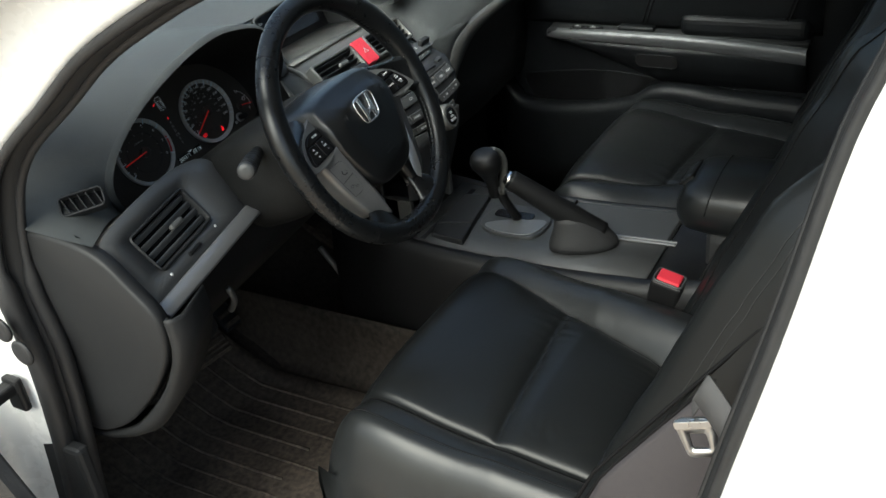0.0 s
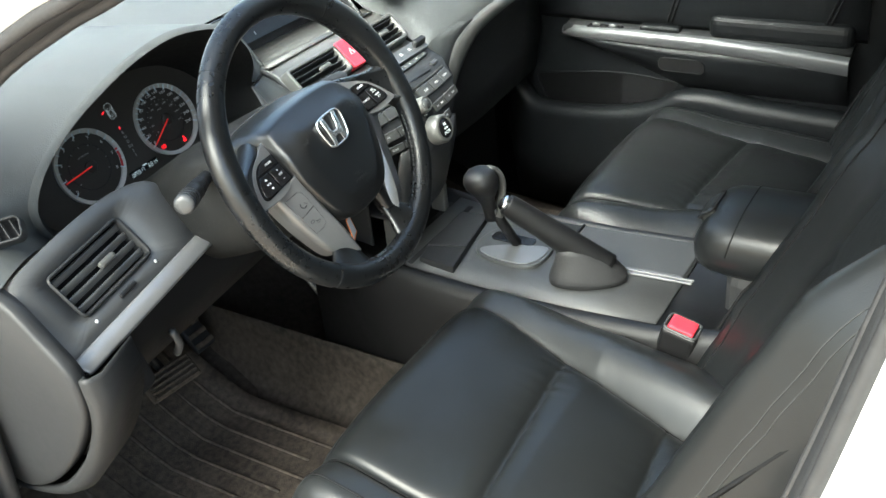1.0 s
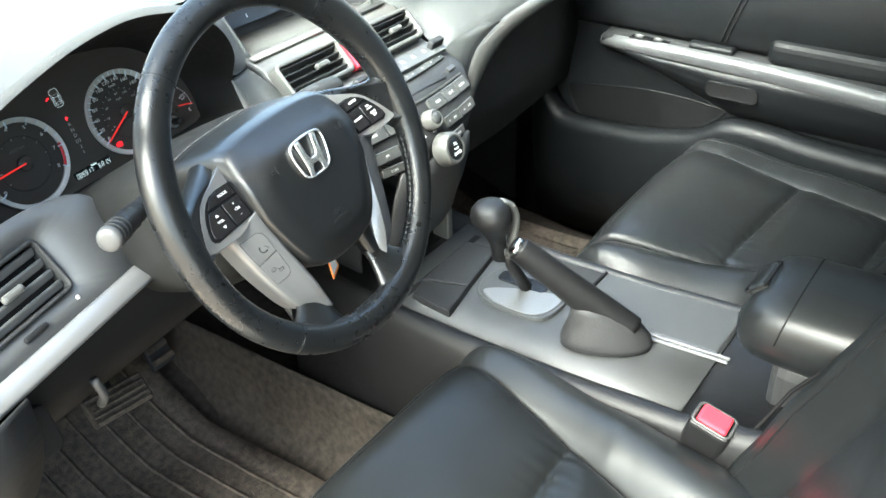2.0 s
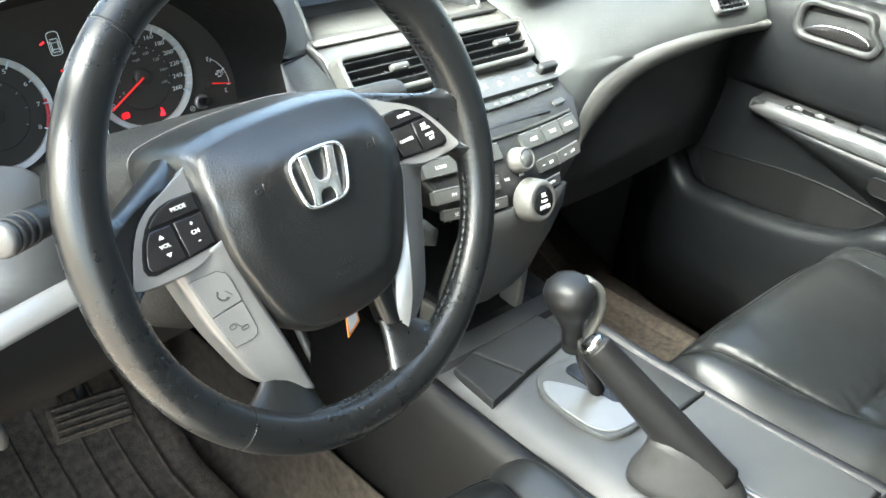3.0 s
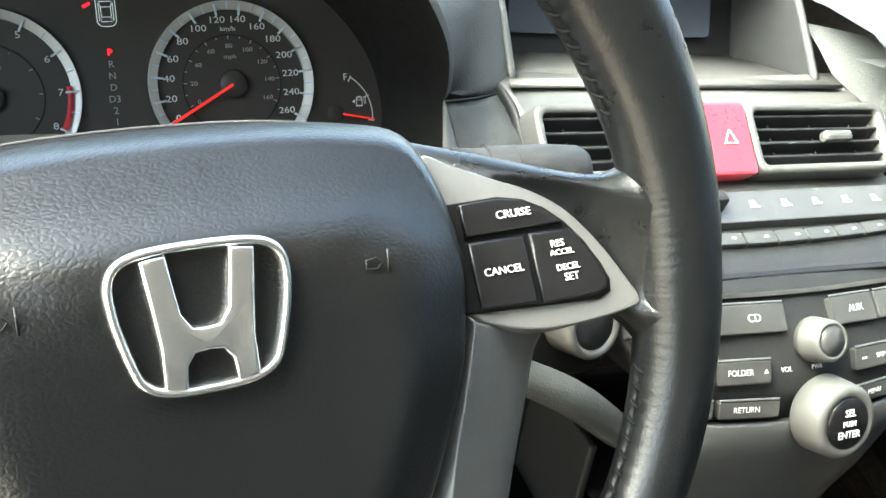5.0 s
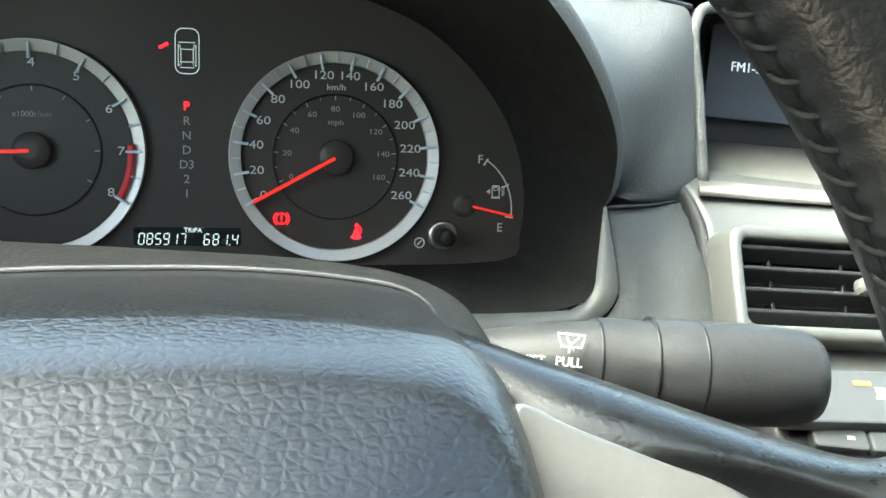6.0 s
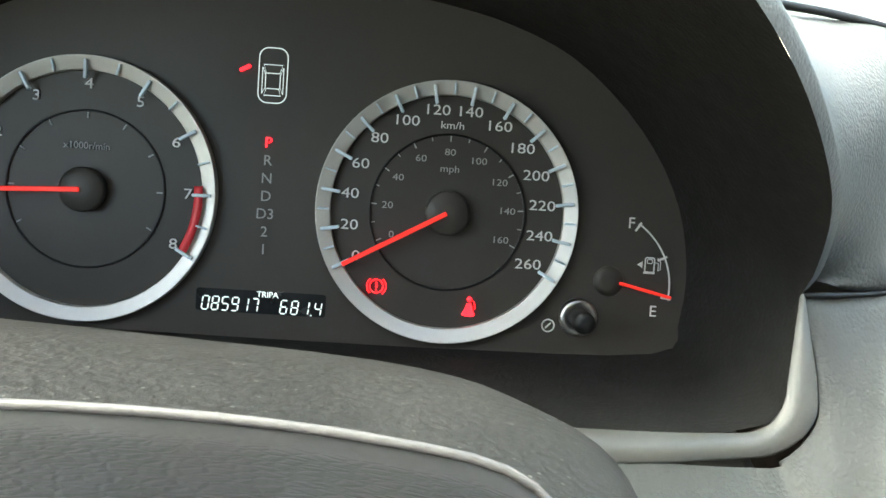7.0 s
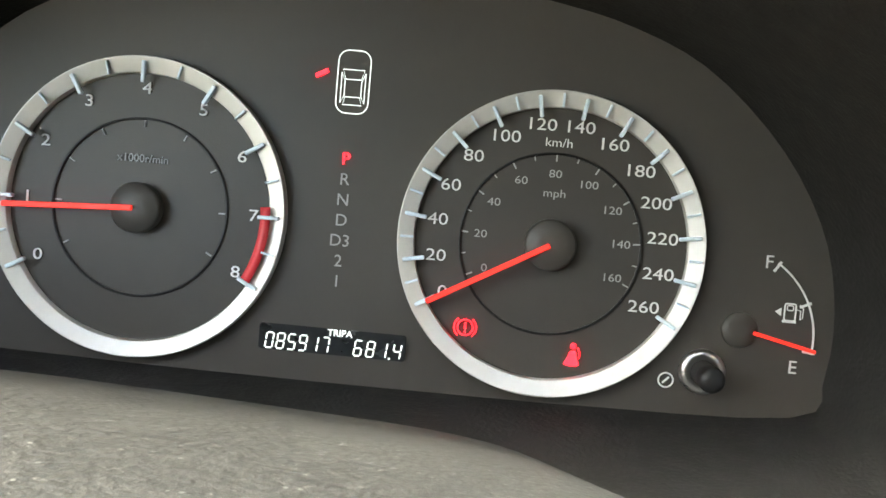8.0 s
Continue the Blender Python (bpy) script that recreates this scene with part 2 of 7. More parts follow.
def tube(pts, radius, n=12, closed=False, flat=1.0, up=(0, 0, 1)):
    """A tube along pts. radius: one number or one a point."""
    P = [Vector(p) for p in pts]
    rows = []
    k = len(P)
    for i, p in enumerate(P):
        a = P[(i - 1) % k] if closed or i else P[i]
        b = P[(i + 1) % k] if closed or i < k - 1 else P[i]
        d = (b - a).normalized()
        s = d.cross(Vector(up))
        s = s.normalized() if s.length > 1e-4 else Vector((1, 0, 0))
        u = s.cross(d)
        r = radius[i] if isinstance(radius, (list, tuple)) else radius
        rows.append([p + r * (math.cos(q) * s + flat * math.sin(q) * u) for q in (2 * math.pi * j / n for j in range(n))])
    return grid(rows, close_u=True, close_v=closed, cap=not closed)


def lathe(profile, n=32):
    """A turned body about z from (radius, height) pairs."""
    rows = [[(r * math.cos(2 * math.pi * j / n), r * math.sin(2 * math.pi * j / n), z) for j in range(n)] for r, z in profile]
    return grid(rows, close_u=True, cap=True)


def rounded(w, h, r, n=5, cx=0.0, cy=0.0):
    """Outline of a rounded rectangle."""
    out = []
    for sx, sy, a0 in ((1, 1, 0), (-1, 1, 90), (-1, -1, 180), (1, -1, 270)):
        for i in range(n):
            a = radians(a0 + 90 * i / (n - 1))
            out.append((cx + sx * (w / 2 - r) + r * math.cos(a), cy + sy * (h / 2 - r) + r * math.sin(a)))
    return out


def ringband(r0, r1, z, h, a0=0.0, a1=360.0, n=72):
    """A raised flat band of a circle."""
    full = abs(a1 - a0) >= 360
    rows = []
    for i in range(n if full else n + 1):
        a = radians(a0 + (a1 - a0) * i / n)
        c, s = math.cos(a), math.sin(a)
        rows.append([(r0 * c, r0 * s, z), (r0 * c, r0 * s, z + h), (r1 * c, r1 * s, z + h), (r1 * c, r1 * s, z)])
    return grid(rows, close_u=True, close_v=full, cap=not full)


def lettering(text, size, depth=0.0002, squeeze=1.0):
    """Raised letters in the x-y plane, centred."""
    cu = bpy.data.curves.new("lettering", "FONT")
    cu.body, cu.size, cu.extrude = text, size, depth
    cu.align_x, cu.align_y = "CENTER", "CENTER"
    cu.resolution_u = 3
    ob = bpy.data.objects.new("lettering", cu)
    me = bpy.data.meshes.new_from_object(ob)
    bm = bmesh.new()
    bm.from_mesh(me)
    bpy.data.objects.remove(ob)
    bpy.data.curves.remove(cu)
    bpy.data.meshes.remove(me)
    bmesh.ops.transform(bm, matrix=Matrix.Diagonal((squeeze, 1, 1, 1)), verts=bm.verts)
    return bm


def joined(*bms):
    """Several pieces of one part as one mesh."""
    out = bmesh.new()
    for b in bms:
        me = bpy.data.meshes.new("piece")
        b.to_mesh(me)
        out.from_mesh(me)
        bpy.data.meshes.remove(me)
        b.free()
    return out


def moved(bm, m):
    bmesh.ops.transform(bm, matrix=m, verts=bm.verts)
    return bm


def at(x, y, z=0.0, turn=0.0):
    return Matrix.Translation((x, y, z)) @ Matrix.Rotation(radians(turn), 4, "Z")


def thing(name, m, label, category, group="", kind=""):
    """An Empty at the thing's base."""
    ob = new(name)
    ob.empty_display_size = 0.05
    ob.matrix_world = m
    return tagged(ob, label, category, group, kind)


def part(name, bm, mat, parent, label="", own=False):
    """One mesh under a thing or a part. The mesh comes in world places, or with own in the parent's."""
    top = parent
    base = Matrix.Identity(4)
    while top is not None:
        base = top.matrix_basis @ base
        top = top.parent
    if not own:
        bmesh.ops.transform(bm, matrix=base.inverted(), verts=bm.verts)
    me = bpy.data.meshes.new(name)
    bm.to_mesh(me)
    bm.free()
    me.materials.append(mat)
    ob = new(name, me)
    ob.parent = parent
    return tagged(ob, label) if label else ob


def settle(ob, x, y, z):
    """Move a whole thing."""
    ob.matrix_basis = Matrix.Translation((x, y, z)) @ ob.matrix_basis
    return ob


def solid(name, bm, mat, label, category, kind="", group=""):
    """A thing of one mesh."""
    me = bpy.data.meshes.new(name)
    bm.to_mesh(me)
    bm.free()
    me.materials.append(mat)
    return tagged(new(name, me), label, category, group, kind)


# ---- ground and car body ----
bm = bmesh.new()
bmesh.ops.create_grid(bm, x_segments=40, y_segments=40, size=300)
for v in bm.verts:
    v.co.z = -0.32
solid("ground", bm, M_GROUND, "dry tan paved ground round the car", "ground", "structure")

CAR = thing("car_body", Matrix.Translation((0.37, 0.0, -0.1)), "white painted car body with open driver doorway", "car", "", "structure")


def side_x(z):
    return -0.39 + 0.12 * max(0.0, z - 0.62)


# Doorway line of the driver side: up the hinge pillar, along the screen pillar, the roof and down the rear pillar.
DOORWAY = [(0.29, -0.02), (0.304, 0.10), (0.291, 0.24), (0.265, 0.38), (0.252, 0.50), (0.260, 0.60), (0.244, 0.70), (0.205, 0.766), (0.12, 0.83),
           (0.044, 0.887), (-0.05, 0.935), (-0.114, 0.962), (-0.25, 1.025), (-0.40, 1.09), (-0.52, 1.12), (-0.64, 1.115), (-0.675, 1.06),
           (-0.663, 0.96), (-0.637, 0.88), (-0.606, 0.74), (-0.567, 0.58), (-0.533, 0.42), (-0.514, 0.25), (-0.505, 0.08), (-0.48, -0.02)]
line = spline([(side_x(z), y + 0.02, z) for y, z in DOORWAY], 110, closed=True)
cy, cz = -0.15, 0.55


def outward(p, d, dx):
    v = Vector((0, p.y - cy, p.z - cz)).normalized()
    return Vector((p.x + dx, p.y + v.y * d, p.z + v.z * d))


part("door_seal", tube([outward(p, 0.012, -0.004) for p in line], [(0.006 if p.z > 0.62 else 0.014) if p.y > -0.3 else max(0.005, 0.009 + 0.02 * (p.y + 0.3)) for p in line], 10, True, up=(1, 0, 0)), M_RUBBER, CAR, "black rubber door seal")
part("inner_seal", tube([outward(p, 0.002, 0.026) for p in line], [(0.006 if p.z > 0.62 else 0.011) if p.y > -0.3 else 0.003 for p in line], 8, True, up=(1, 0, 0)), M_RUBBER, CAR)
jamb = [[outward(p, d, dx) for p in line] for d, dx in ((0.014, 0.004), (0.018, -0.006), (0.024, -0.013), (0.075, -0.018), (0.09, -0.035), (0.094, -0.065), (0.12, -0.085), (0.2, -0.095))]
part("doorway_frame", shell(jamb, 0.003, close_u=True), M_WHITE, CAR, "glossy white door jamb")
reveal = [[outward(p, d, dx) for p in line] for d, dx in ((0.004, 0.03), (0.006, 0.02), (0.0135, 0.006))]
part("doorway_reveal", shell(reveal, 0.003, close_u=True), M_DASH_DARK, CAR, "dark inner edge of the doorway")
# hood, wing and screen
hood = [[Vector((x, y, 0.70 - 0.10 * max(0.0, y - 0.95) ** 1.3 + 0.03 * (1 - ((x - 0.37) / 0.8) ** 2))) for y in (0.93, 1.1, 1.4, 1.8, 2.1)] for x in (-0.44, -0.3, 0, 0.37, 0.74, 1.04, 1.18)]
part("bonnet", shell(hood, 0.004), M_WHITE, CAR)
for s in (-1, 1):
    wing = [[Vector((0.37 + s * dx, y, z)) for y in (0.42, 0.7, 1.0, 1.5, 2.1)] for dx, z in ((0.80, 0.715), (0.84, 0.69), (0.87, 0.62), (0.885, 0.4), (0.87, 0.0))]
    part("front_wing", shell(wing, 0.004), M_WHITE, CAR)
screen = [[Vector((0.37 + (x - 0.37) * (1 - 0.25 * k), 0.95 - 1.25 * k - 0.06 * (1 - ((x - 0.37) / 0.75) ** 2) * 0 + 0.05 * (((0.37 - x) / 0.75) ** 2) * -1, 0.73 + 0.42 * k)) for x in (-0.36, -0.1, 0.15, 0.37, 0.6, 0.85, 1.10)] for k in (0, 0.25, 0.5, 0.7, 0.83)]
ws = part("windscreen", shell(screen, 0.004), M_GLASS, CAR, "clear windscreen glass")
ws.visible_shadow = False
# roof, passenger pillars, rear
roof = [[Vector((0.37 + dx * w, y, z - 0.05 * abs(dx) ** 3)) for dx in (-1, -0.8, -0.4, 0, 0.4, 0.8, 1)] for y, z, w in ((-0.09, 1.10, 0.62), (-0.28, 1.16, 0.66), (-0.6, 1.21, 0.68), (-1.0, 1.22, 0.68), (-1.5, 1.19, 0.67), (-1.9, 1.1, 0.62))]
part("roof_panel", shell([[p + Vector((0, 0, 0.03)) for p in r] for r in roof], 0.004), M_WHITE, CAR)
part("roof_lining", shell(roof, 0.006), M_LINER, CAR, "pale grey cloth roof lining")
a_pil = [(1.10, 0.9, 0.72), (1.08, 0.4, 0.86), (1.04, 0.0, 1.02), (1.0, -0.35, 1.15)]
part("screen_pillar", tube(spline(a_pil, 12), 0.045, 10), M_GREYTRIM, CAR)
a_pil = [(-0.342, 0.67, 0.752), (-0.327, 0.30, 0.865), (-0.307, -0.05, 1.025), (-0.277, -0.39, 1.137)]
part("screen_pillar", tube(spline(a_pil, 12), 0.03, 10), M_GREYTRIM, CAR)
part("rear_pillar_trim", tube(spline([(1.04, -0.6, 1.16), (1.1, -0.58, 0.7), (1.12, -0.55, 0.0)], 10), 0.06, 10), M_GREYTRIM, CAR)
# grey trim on the driver side pillar
post = spline([(-0.700, 1.05, 0), (-0.678, 0.95, 0), (-0.651, 0.86, 0), (-0.611, 0.72, 0), (-0.571, 0.57, 0), (-0.532, 0.40, 0), (-0.517, 0.0, 0)], 20)
trim = [[Vector((x + 0.0286, p.x - 0.0150 + o * (1 if p.y < 0.75 else 0.4), p.y + 0.014)) for p in post] for x, o in ((-0.408, -0.014), (-0.398, 0.006), (-0.385, 0.022), (-0.365, 0.024), (-0.345, 0.012), (-0.335, -0.05), (-0.33, -0.25))]
part("pillar_trim", shell(trim, 0.004), M_GREYTRIM, CAR, "grey plastic pillar trim")
# rear cabin closure, out of view, its windows darkened to cut light
part("rear_bulkhead", moved(block(1.5, 0.06, 0.75, 0.01), Matrix.Translation((0.37, -1.75, 0.35))), M_DASH_DARK, CAR)
part("rear_side", moved(block(0.05, 1.2, 0.75, 0.01), Matrix.Translation((-0.36, -1.45, 0.35))), M_GREYTRIM, CAR)
part("rear_side", moved(block(0.05, 1.2, 0.75, 0.01), Matrix.Translation((1.14, -1.2, 0.35))), M_GREYTRIM, CAR)
for x0, x1 in ((-0.37, -0.28), (1.12, 1.03)):
    part("rear_side_window", shell([[Vector((x0, y, 0.70)) for y in (-0.75, -1.3, -1.85)], [Vector((x1, y, 1.17)) for y in (-0.75, -1.3, -1.85)]], 0.004), M_TINT, CAR, "unseen rear side window darkened to cut light")
part("rear_window", shell([[Vector((x, -1.78, 0.70)) for x in (-0.36, 0.37, 1.10)], [Vector((x, -1.85, 1.12)) for x in (-0.30, 0.37, 1.04)]], 0.004), M_TINT, CAR, "unseen rear window darkened to cut light")
part("rear_bench", moved(block(1.35, 0.5, 0.3, 0.06, 4), Matrix.Translation((0.37, -1.35, 0.2))), M_SEAT, CAR)
part("sill", moved(block(0.10, 1.2, 0.12, 0.02), Matrix.Translation((-0.43, -0.1, -0.08))), M_WHITE, CAR)
part("sill_plate", moved(block(0.09, 0.95, 0.012, 0.004), Matrix.Translation((-0.375, -0.1, 0.03))), M_BLACK, CAR)
for y, z in ((0.284, 0.561), (0.259, 0.533)):
    part("jamb_plug", moved(lathe([(0.0175, 0), (0.0175, 0.003), (0.014, 0.0045), (0.004, 0.004)], 20), Matrix.Translation((-0.4085 - 0.012, y + 0.002, z + 0.001)) @ Matrix.Rotation(radians(-90), 4, "Y")), M_RUBBER, CAR, "black rubber plug")
part("door_check", moved(joined(block(0.05, 0.022, 0.016, 0.004), moved(block(0.012, 0.03, 0.05, 0.004), Matrix.Translation((0.02, 0, -0.012)))), Matrix.Translation((-0.437, 0.318, 0.465))), M_BLACK, CAR)

part("open_door_edge", moved(prism([(0.2, 0.0), (0.215, 0.37), (0.26, 0.44), (0.42, 0.50), (0.42, 0.0)][::-1], 0.0, 0.02, 0.004), Matrix(((0, 0, 1, -0.515), (1, 0, 0, 0), (0, 1, 0, 0), (0, 0, 0, 1)))), M_RUBBER, CAR, "dark edge of the open door")
# floor: flat pan, tunnel side, toe board
floor_rows = [[Vector((x, y, z)) for x in (-0.42, -0.2, 0.0, 0.2, 0.37, 0.6, 0.85, 1.10)] for y, z in ((-1.7, 0.0), (-0.9, 0.0), (-0.3, 0.0), (0.2, 0.0), (0.45, 0.01), (0.58, 0.06), (0.70, 0.18), (0.80, 0.32), (0.84, 0.62))]
solid("floor", shell(floor_rows, 0.01), M_CARPET, "dusty dark brown carpet over the car floor", "floor", "structure")
part("kick_panel", moved(block(0.02, 0.6, 0.36, 0.006), Matrix.Translation((-0.395, 0.56, 0.18))), M_DASH_DARK, CAR)
part("kick_panel", moved(block(0.02, 0.5, 0.5, 0.006), Matrix.Translation((1.105, 0.62, 0.25))), M_DASH_DARK, CAR)

tun = [[Vector((x + 0.004 * noise.noise(Vector((y * 8, z * 9, 0))), y, z)) for y in (-0.15, -0.05, 0.05, 0.15, 0.25, 0.35, 0.45, 0.55, 0.7)] for x, z in ((0.165, 0.012), (0.195, 0.022), (0.212, 0.05), (0.219, 0.10), (0.2215, 0.15), (0.223, 0.17))]
solid("tunnel_carpet", shell(tun, 0.004), M_CARPET, "dusty brown carpet climbing the tunnel side", "carpet", "structure")

# ---- floor mats ----
def floor_mat(name, x0, x1, y0, y1, label):
    ob = thing(name, Matrix.Translation(((x0 + x1) / 2, y0, 0.005)), label, "floor mat")
    cx = (x0 + x1) / 2
    n = 34
    rows = []
    for i in range(n + 1):
        y = y0 + (y1 - y0) * i / n
        lift = 0.0 if y < 0.45 else 0.9 * (y - 0.45) ** 1.3
        row = []
        for j in range(21):
            u = j / 20
            x = x0 + (x1 - x0) * u
            e = min(u, 1 - u) * (x1 - x0)
            z = 0.016 + lift + (0.012 if e < 0.02 else 0.0) + 0.003 * noise.noise(Vector((x * 9, y * 9, 0)))
            row.append(Vector((x, y, z)))
        rows.append(row)
    part("mat_sheet", shell(rows, 0.008), M_MAT, ob)
    for i in range(11):
        x = cx + (i - 5) * 0.040
        a, b = y0 + 0.20 + 0.06 * (i % 2), y1 - 0.04
        pts = []
        for j in range(9):
            y = a + (b - a) * j / 8
            pts.append((x, y, 0.0248 + (0.0 if y < 0.45 else 0.9 * (y - 0.45) ** 1.3)))
        part("mat_rib", tube(pts, 0.0032, 6), M_MAT, ob)
    part("mat_edge", tube([(x0 + 0.03, y0 + 0.10, 0.026), (x1 - 0.03, y0 + 0.10, 0.026)], 0.004, 6), M_MAT, ob)
    return ob


floor_mat("floor_mat", -0.32, 0.17, -0.006, 0.655, "muddy ribbed brown rubber floor mat under the pedals")
floor_mat("floor_mat", 0.54, 1.00, 0.007, 0.647, "dusty dark rubber floor mat before the passenger seat")

# ---- dashboard ----
DASH = thing("dashboard", Matrix.Translation((0.37, 0.4, 0.5)), "dark grey vinyl dashboard with silver trim strips", "dashboard")
# Top pad, from the screen base to the front edge; each column is a section at one x.


def dash_drop(x):
    """How far the dash falls and runs forward towards its ends and the wheel side."""
    e = max(0.0, abs(x - 0.37) - 0.55)
    return 1.2 * e * e


xs = [0.52, 0.56, 0.62, 0.7, 0.8, 0.9, 0.98, 1.04, 1.09]
UPPER = [(0.86, 0.70), (0.62, 0.708), (0.42, 0.712), (0.34, 0.712), (0.29, 0.707), (0.272, 0.700), (0.266, 0.694), (0.272, 0.689), (0.30, 0.686)]
rows = [[Vector((x, y + dash_drop(x) * 0.8, z - dash_drop(x))) for y, z in UPPER] for x in [0.498] + xs]
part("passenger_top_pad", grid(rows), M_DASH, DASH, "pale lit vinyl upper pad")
LOWER = [(0.30, 0.690), (0.272, 0.688), (0.262, 0.682), (0.248, 0.668), (0.233, 0.652), (0.219, 0.636), (0.213, 0.624), (0.2095, 0.616), (0.2085, 0.605)]
rows = [[Vector((x, y + dash_drop(x) * 0.8, z - dash_drop(x))) for y, z in LOWER] for x in xs[1:]]
first = [Vector(p) for p in ((0.500, 0.36, 0.694), (0.500, 0.335, 0.680), (0.506, 0.322, 0.666), (0.522, 0.300, 0.652), (0.527, 0.276, 0.634), (0.526, 0.252, 0.614), (0.524, 0.236, 0.606), (0.522, 0.220, 0.598), (0.518, 0.215, 0.585))]
for r, k in ((rows[0], 0.48), (rows[1], 0.14)):
    for p, q in zip(r, first):
        p.y += (q.y - p.y) * k
second = [a.lerp(b, 0.5) + Vector((0, -0.002, 0.001)) for a, b in zip(first, rows[0])]
part("passenger_face", grid([first, second] + rows), M_DASH, DASH, "smooth grey vinyl face above the trim curve")
# hood over the instruments
LIP = [(-0.205, 0.270, 0.612), (-0.222, 0.262, 0.64), (-0.226, 0.256, 0.672), (-0.205, 0.25, 0.708), (-0.16, 0.25, 0.738), (-0.11, 0.25, 0.759), (-0.05, 0.25, 0.777), (0.01, 0.25, 0.785), (0.06, 0.25, 0.779), (0.096, 0.25, 0.768), (0.123, 0.252, 0.749), (0.149, 0.262, 0.7235), (0.173, 0.28, 0.691), (0.1865, 0.302, 0.660), (0.1875, 0.309, 0.6475)]
lip = spline(LIP, 61)


def sheet(first, last, bulge, n=9, power=1.0):
    """A smooth sheet from one edge to another, raised in between."""
    rows = []
    for k in range(n):
        f = k / (n - 1)
        rows.append([a.lerp(b, f ** power) + Vector(bulge) * math.sin(math.pi * f) for a, b in zip(first, last)])
    return rows


# rolled lip, then the top, the driver flank and the flank beside the display
roll = [[p.copy() for p in lip]]
for d, up in ((0.003, 0.004), (0.009, 0.006)):
    row = []
    for p in lip:
        v = Vector((p.x - 0.0, 0, p.z - 0.60)).normalized()
        row.append(p + v * up + Vector((0, d, 0)))
    roll.append(row)
edge = roll[-1]
part("hood_lip", grid(roll), M_DASH, DASH, "rolled vinyl lip of the instrument hood")
iL, iR = 22, 42
end_l = spline([(-0.350, 0.166, 0.659), (-0.355, 0.216, 0.664), (-0.361, 0.288, 0.672), (-0.366, 0.38, 0.685), (-0.357, 0.48, 0.70), (-0.30, 0.62, 0.712), (-0.16, 0.70, 0.718)], iL + 1)
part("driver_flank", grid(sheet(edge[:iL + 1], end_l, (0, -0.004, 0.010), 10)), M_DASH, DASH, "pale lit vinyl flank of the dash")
end_t = spline([(-0.16, 0.70, 0.718), (0.0, 0.70, 0.722), (0.12, 0.68, 0.722)], iR - iL + 1)
part("hood_top", grid(sheet(edge[iL:iR + 1], end_t, (0, 0, 0.006), 9)), M_DASH, DASH, "soft grey vinyl hood over the instruments")
end_r = spline([(0.12, 0.68, 0.722), (0.15, 0.50, 0.727), (0.17, 0.40, 0.728), (0.20, 0.385, 0.726), (0.245, 0.395, 0.721), (0.246, 0.36, 0.680), (0.240, 0.330, 0.647), (0.205, 0.317, 0.647)], len(edge) - iR)
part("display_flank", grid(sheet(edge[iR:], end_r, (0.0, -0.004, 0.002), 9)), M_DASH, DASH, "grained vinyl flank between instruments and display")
part("dash_top", grid([[Vector((x, 0.86, 0.705)) for x in (-0.39, -0.2, 0.0, 0.13, 0.3, 0.56)], [Vector((x, 0.69 + 0.02 * (x > 0.2), 0.7195)) for x in (-0.33, -0.16, 0.0, 0.13, 0.3, 0.56)]]), M_DASH, DASH)
part("dash_top", grid([[Vector((x, 0.70, 0.7195)) for x in (0.12, 0.2, 0.3, 0.42, 0.56)], [Vector((x, 0.46, 0.728)) for x in (0.15, 0.22, 0.3, 0.42, 0.56)], [Vector((x, y, 0.7255)) for x, y in ((0.17, 0.40), (0.21, 0.40), (0.3, 0.405), (0.42, 0.405), (0.56, 0.40))]]), M_DASH, DASH)
part("flank_crease", tube(spline([(0.150, 0.365, 0.731), (0.18, 0.372, 0.730), (0.21, 0.385, 0.727), (0.245, 0.396, 0.722)], 12), 0.0018, 6), M_BLACK, DASH)
part("flank_crease", tube(spline([(0.189, 0.308, 0.6475), (0.215, 0.317, 0.6465), (0.238, 0.327, 0.6465)], 8), 0.0010, 6), M_BLACK, DASH)

# ---- instrument cluster ----
CL = Matrix.Translation((0.0033, 0.3721, 0.6305)) @ Matrix.Rotation(radians(69.3), 4, "X") @ Matrix.Rotation(radians(-2.4), 4, "Y") @ Matrix.Rotation(radians(3.3), 4, "Z")
CLUSTER = thing("instrument_cluster", CL, "lit instrument cluster with silver ringed dials and red needles", "instrument cluster")
half = [(0.0, 0.085), (0.030, 0.084), (0.0607, 0.0797), (0.088, 0.0735), (0.1150, 0.0615), (0.1405, 0.0385), (0.157, 0.0125), (0.1635, -0.0134), (0.1625, -0.036), (0.154, -0.0500), (0.08, -0.0530), (0.0, -0.0535)]
face = [tuple(p[:2]) for p in spline([(x, y, 0) for x, y in half], 40)]
face = face + [(-x, y) for x, y in face[-2:0:-1]]
part("face_plate", prism(face, -0.004, 0.0), M_GAUGE, CLUSTER, "matt dark brown-grey gauge face", own=True)
# inner wall from face to lip, and the silver bezel along the bottom


def nearest_lip(a):
    """Point of the hood opening at angle a about the cluster's middle."""
    best = None
    for p in ring:
        q = CL.inverted() @ p
        d = abs((math.atan2(q.y - 0.012, q.x) - a + math.pi) % (2 * math.pi) - math.pi)
        if best is None or d < best[0]:
            best = (d, p)
    return best[1]


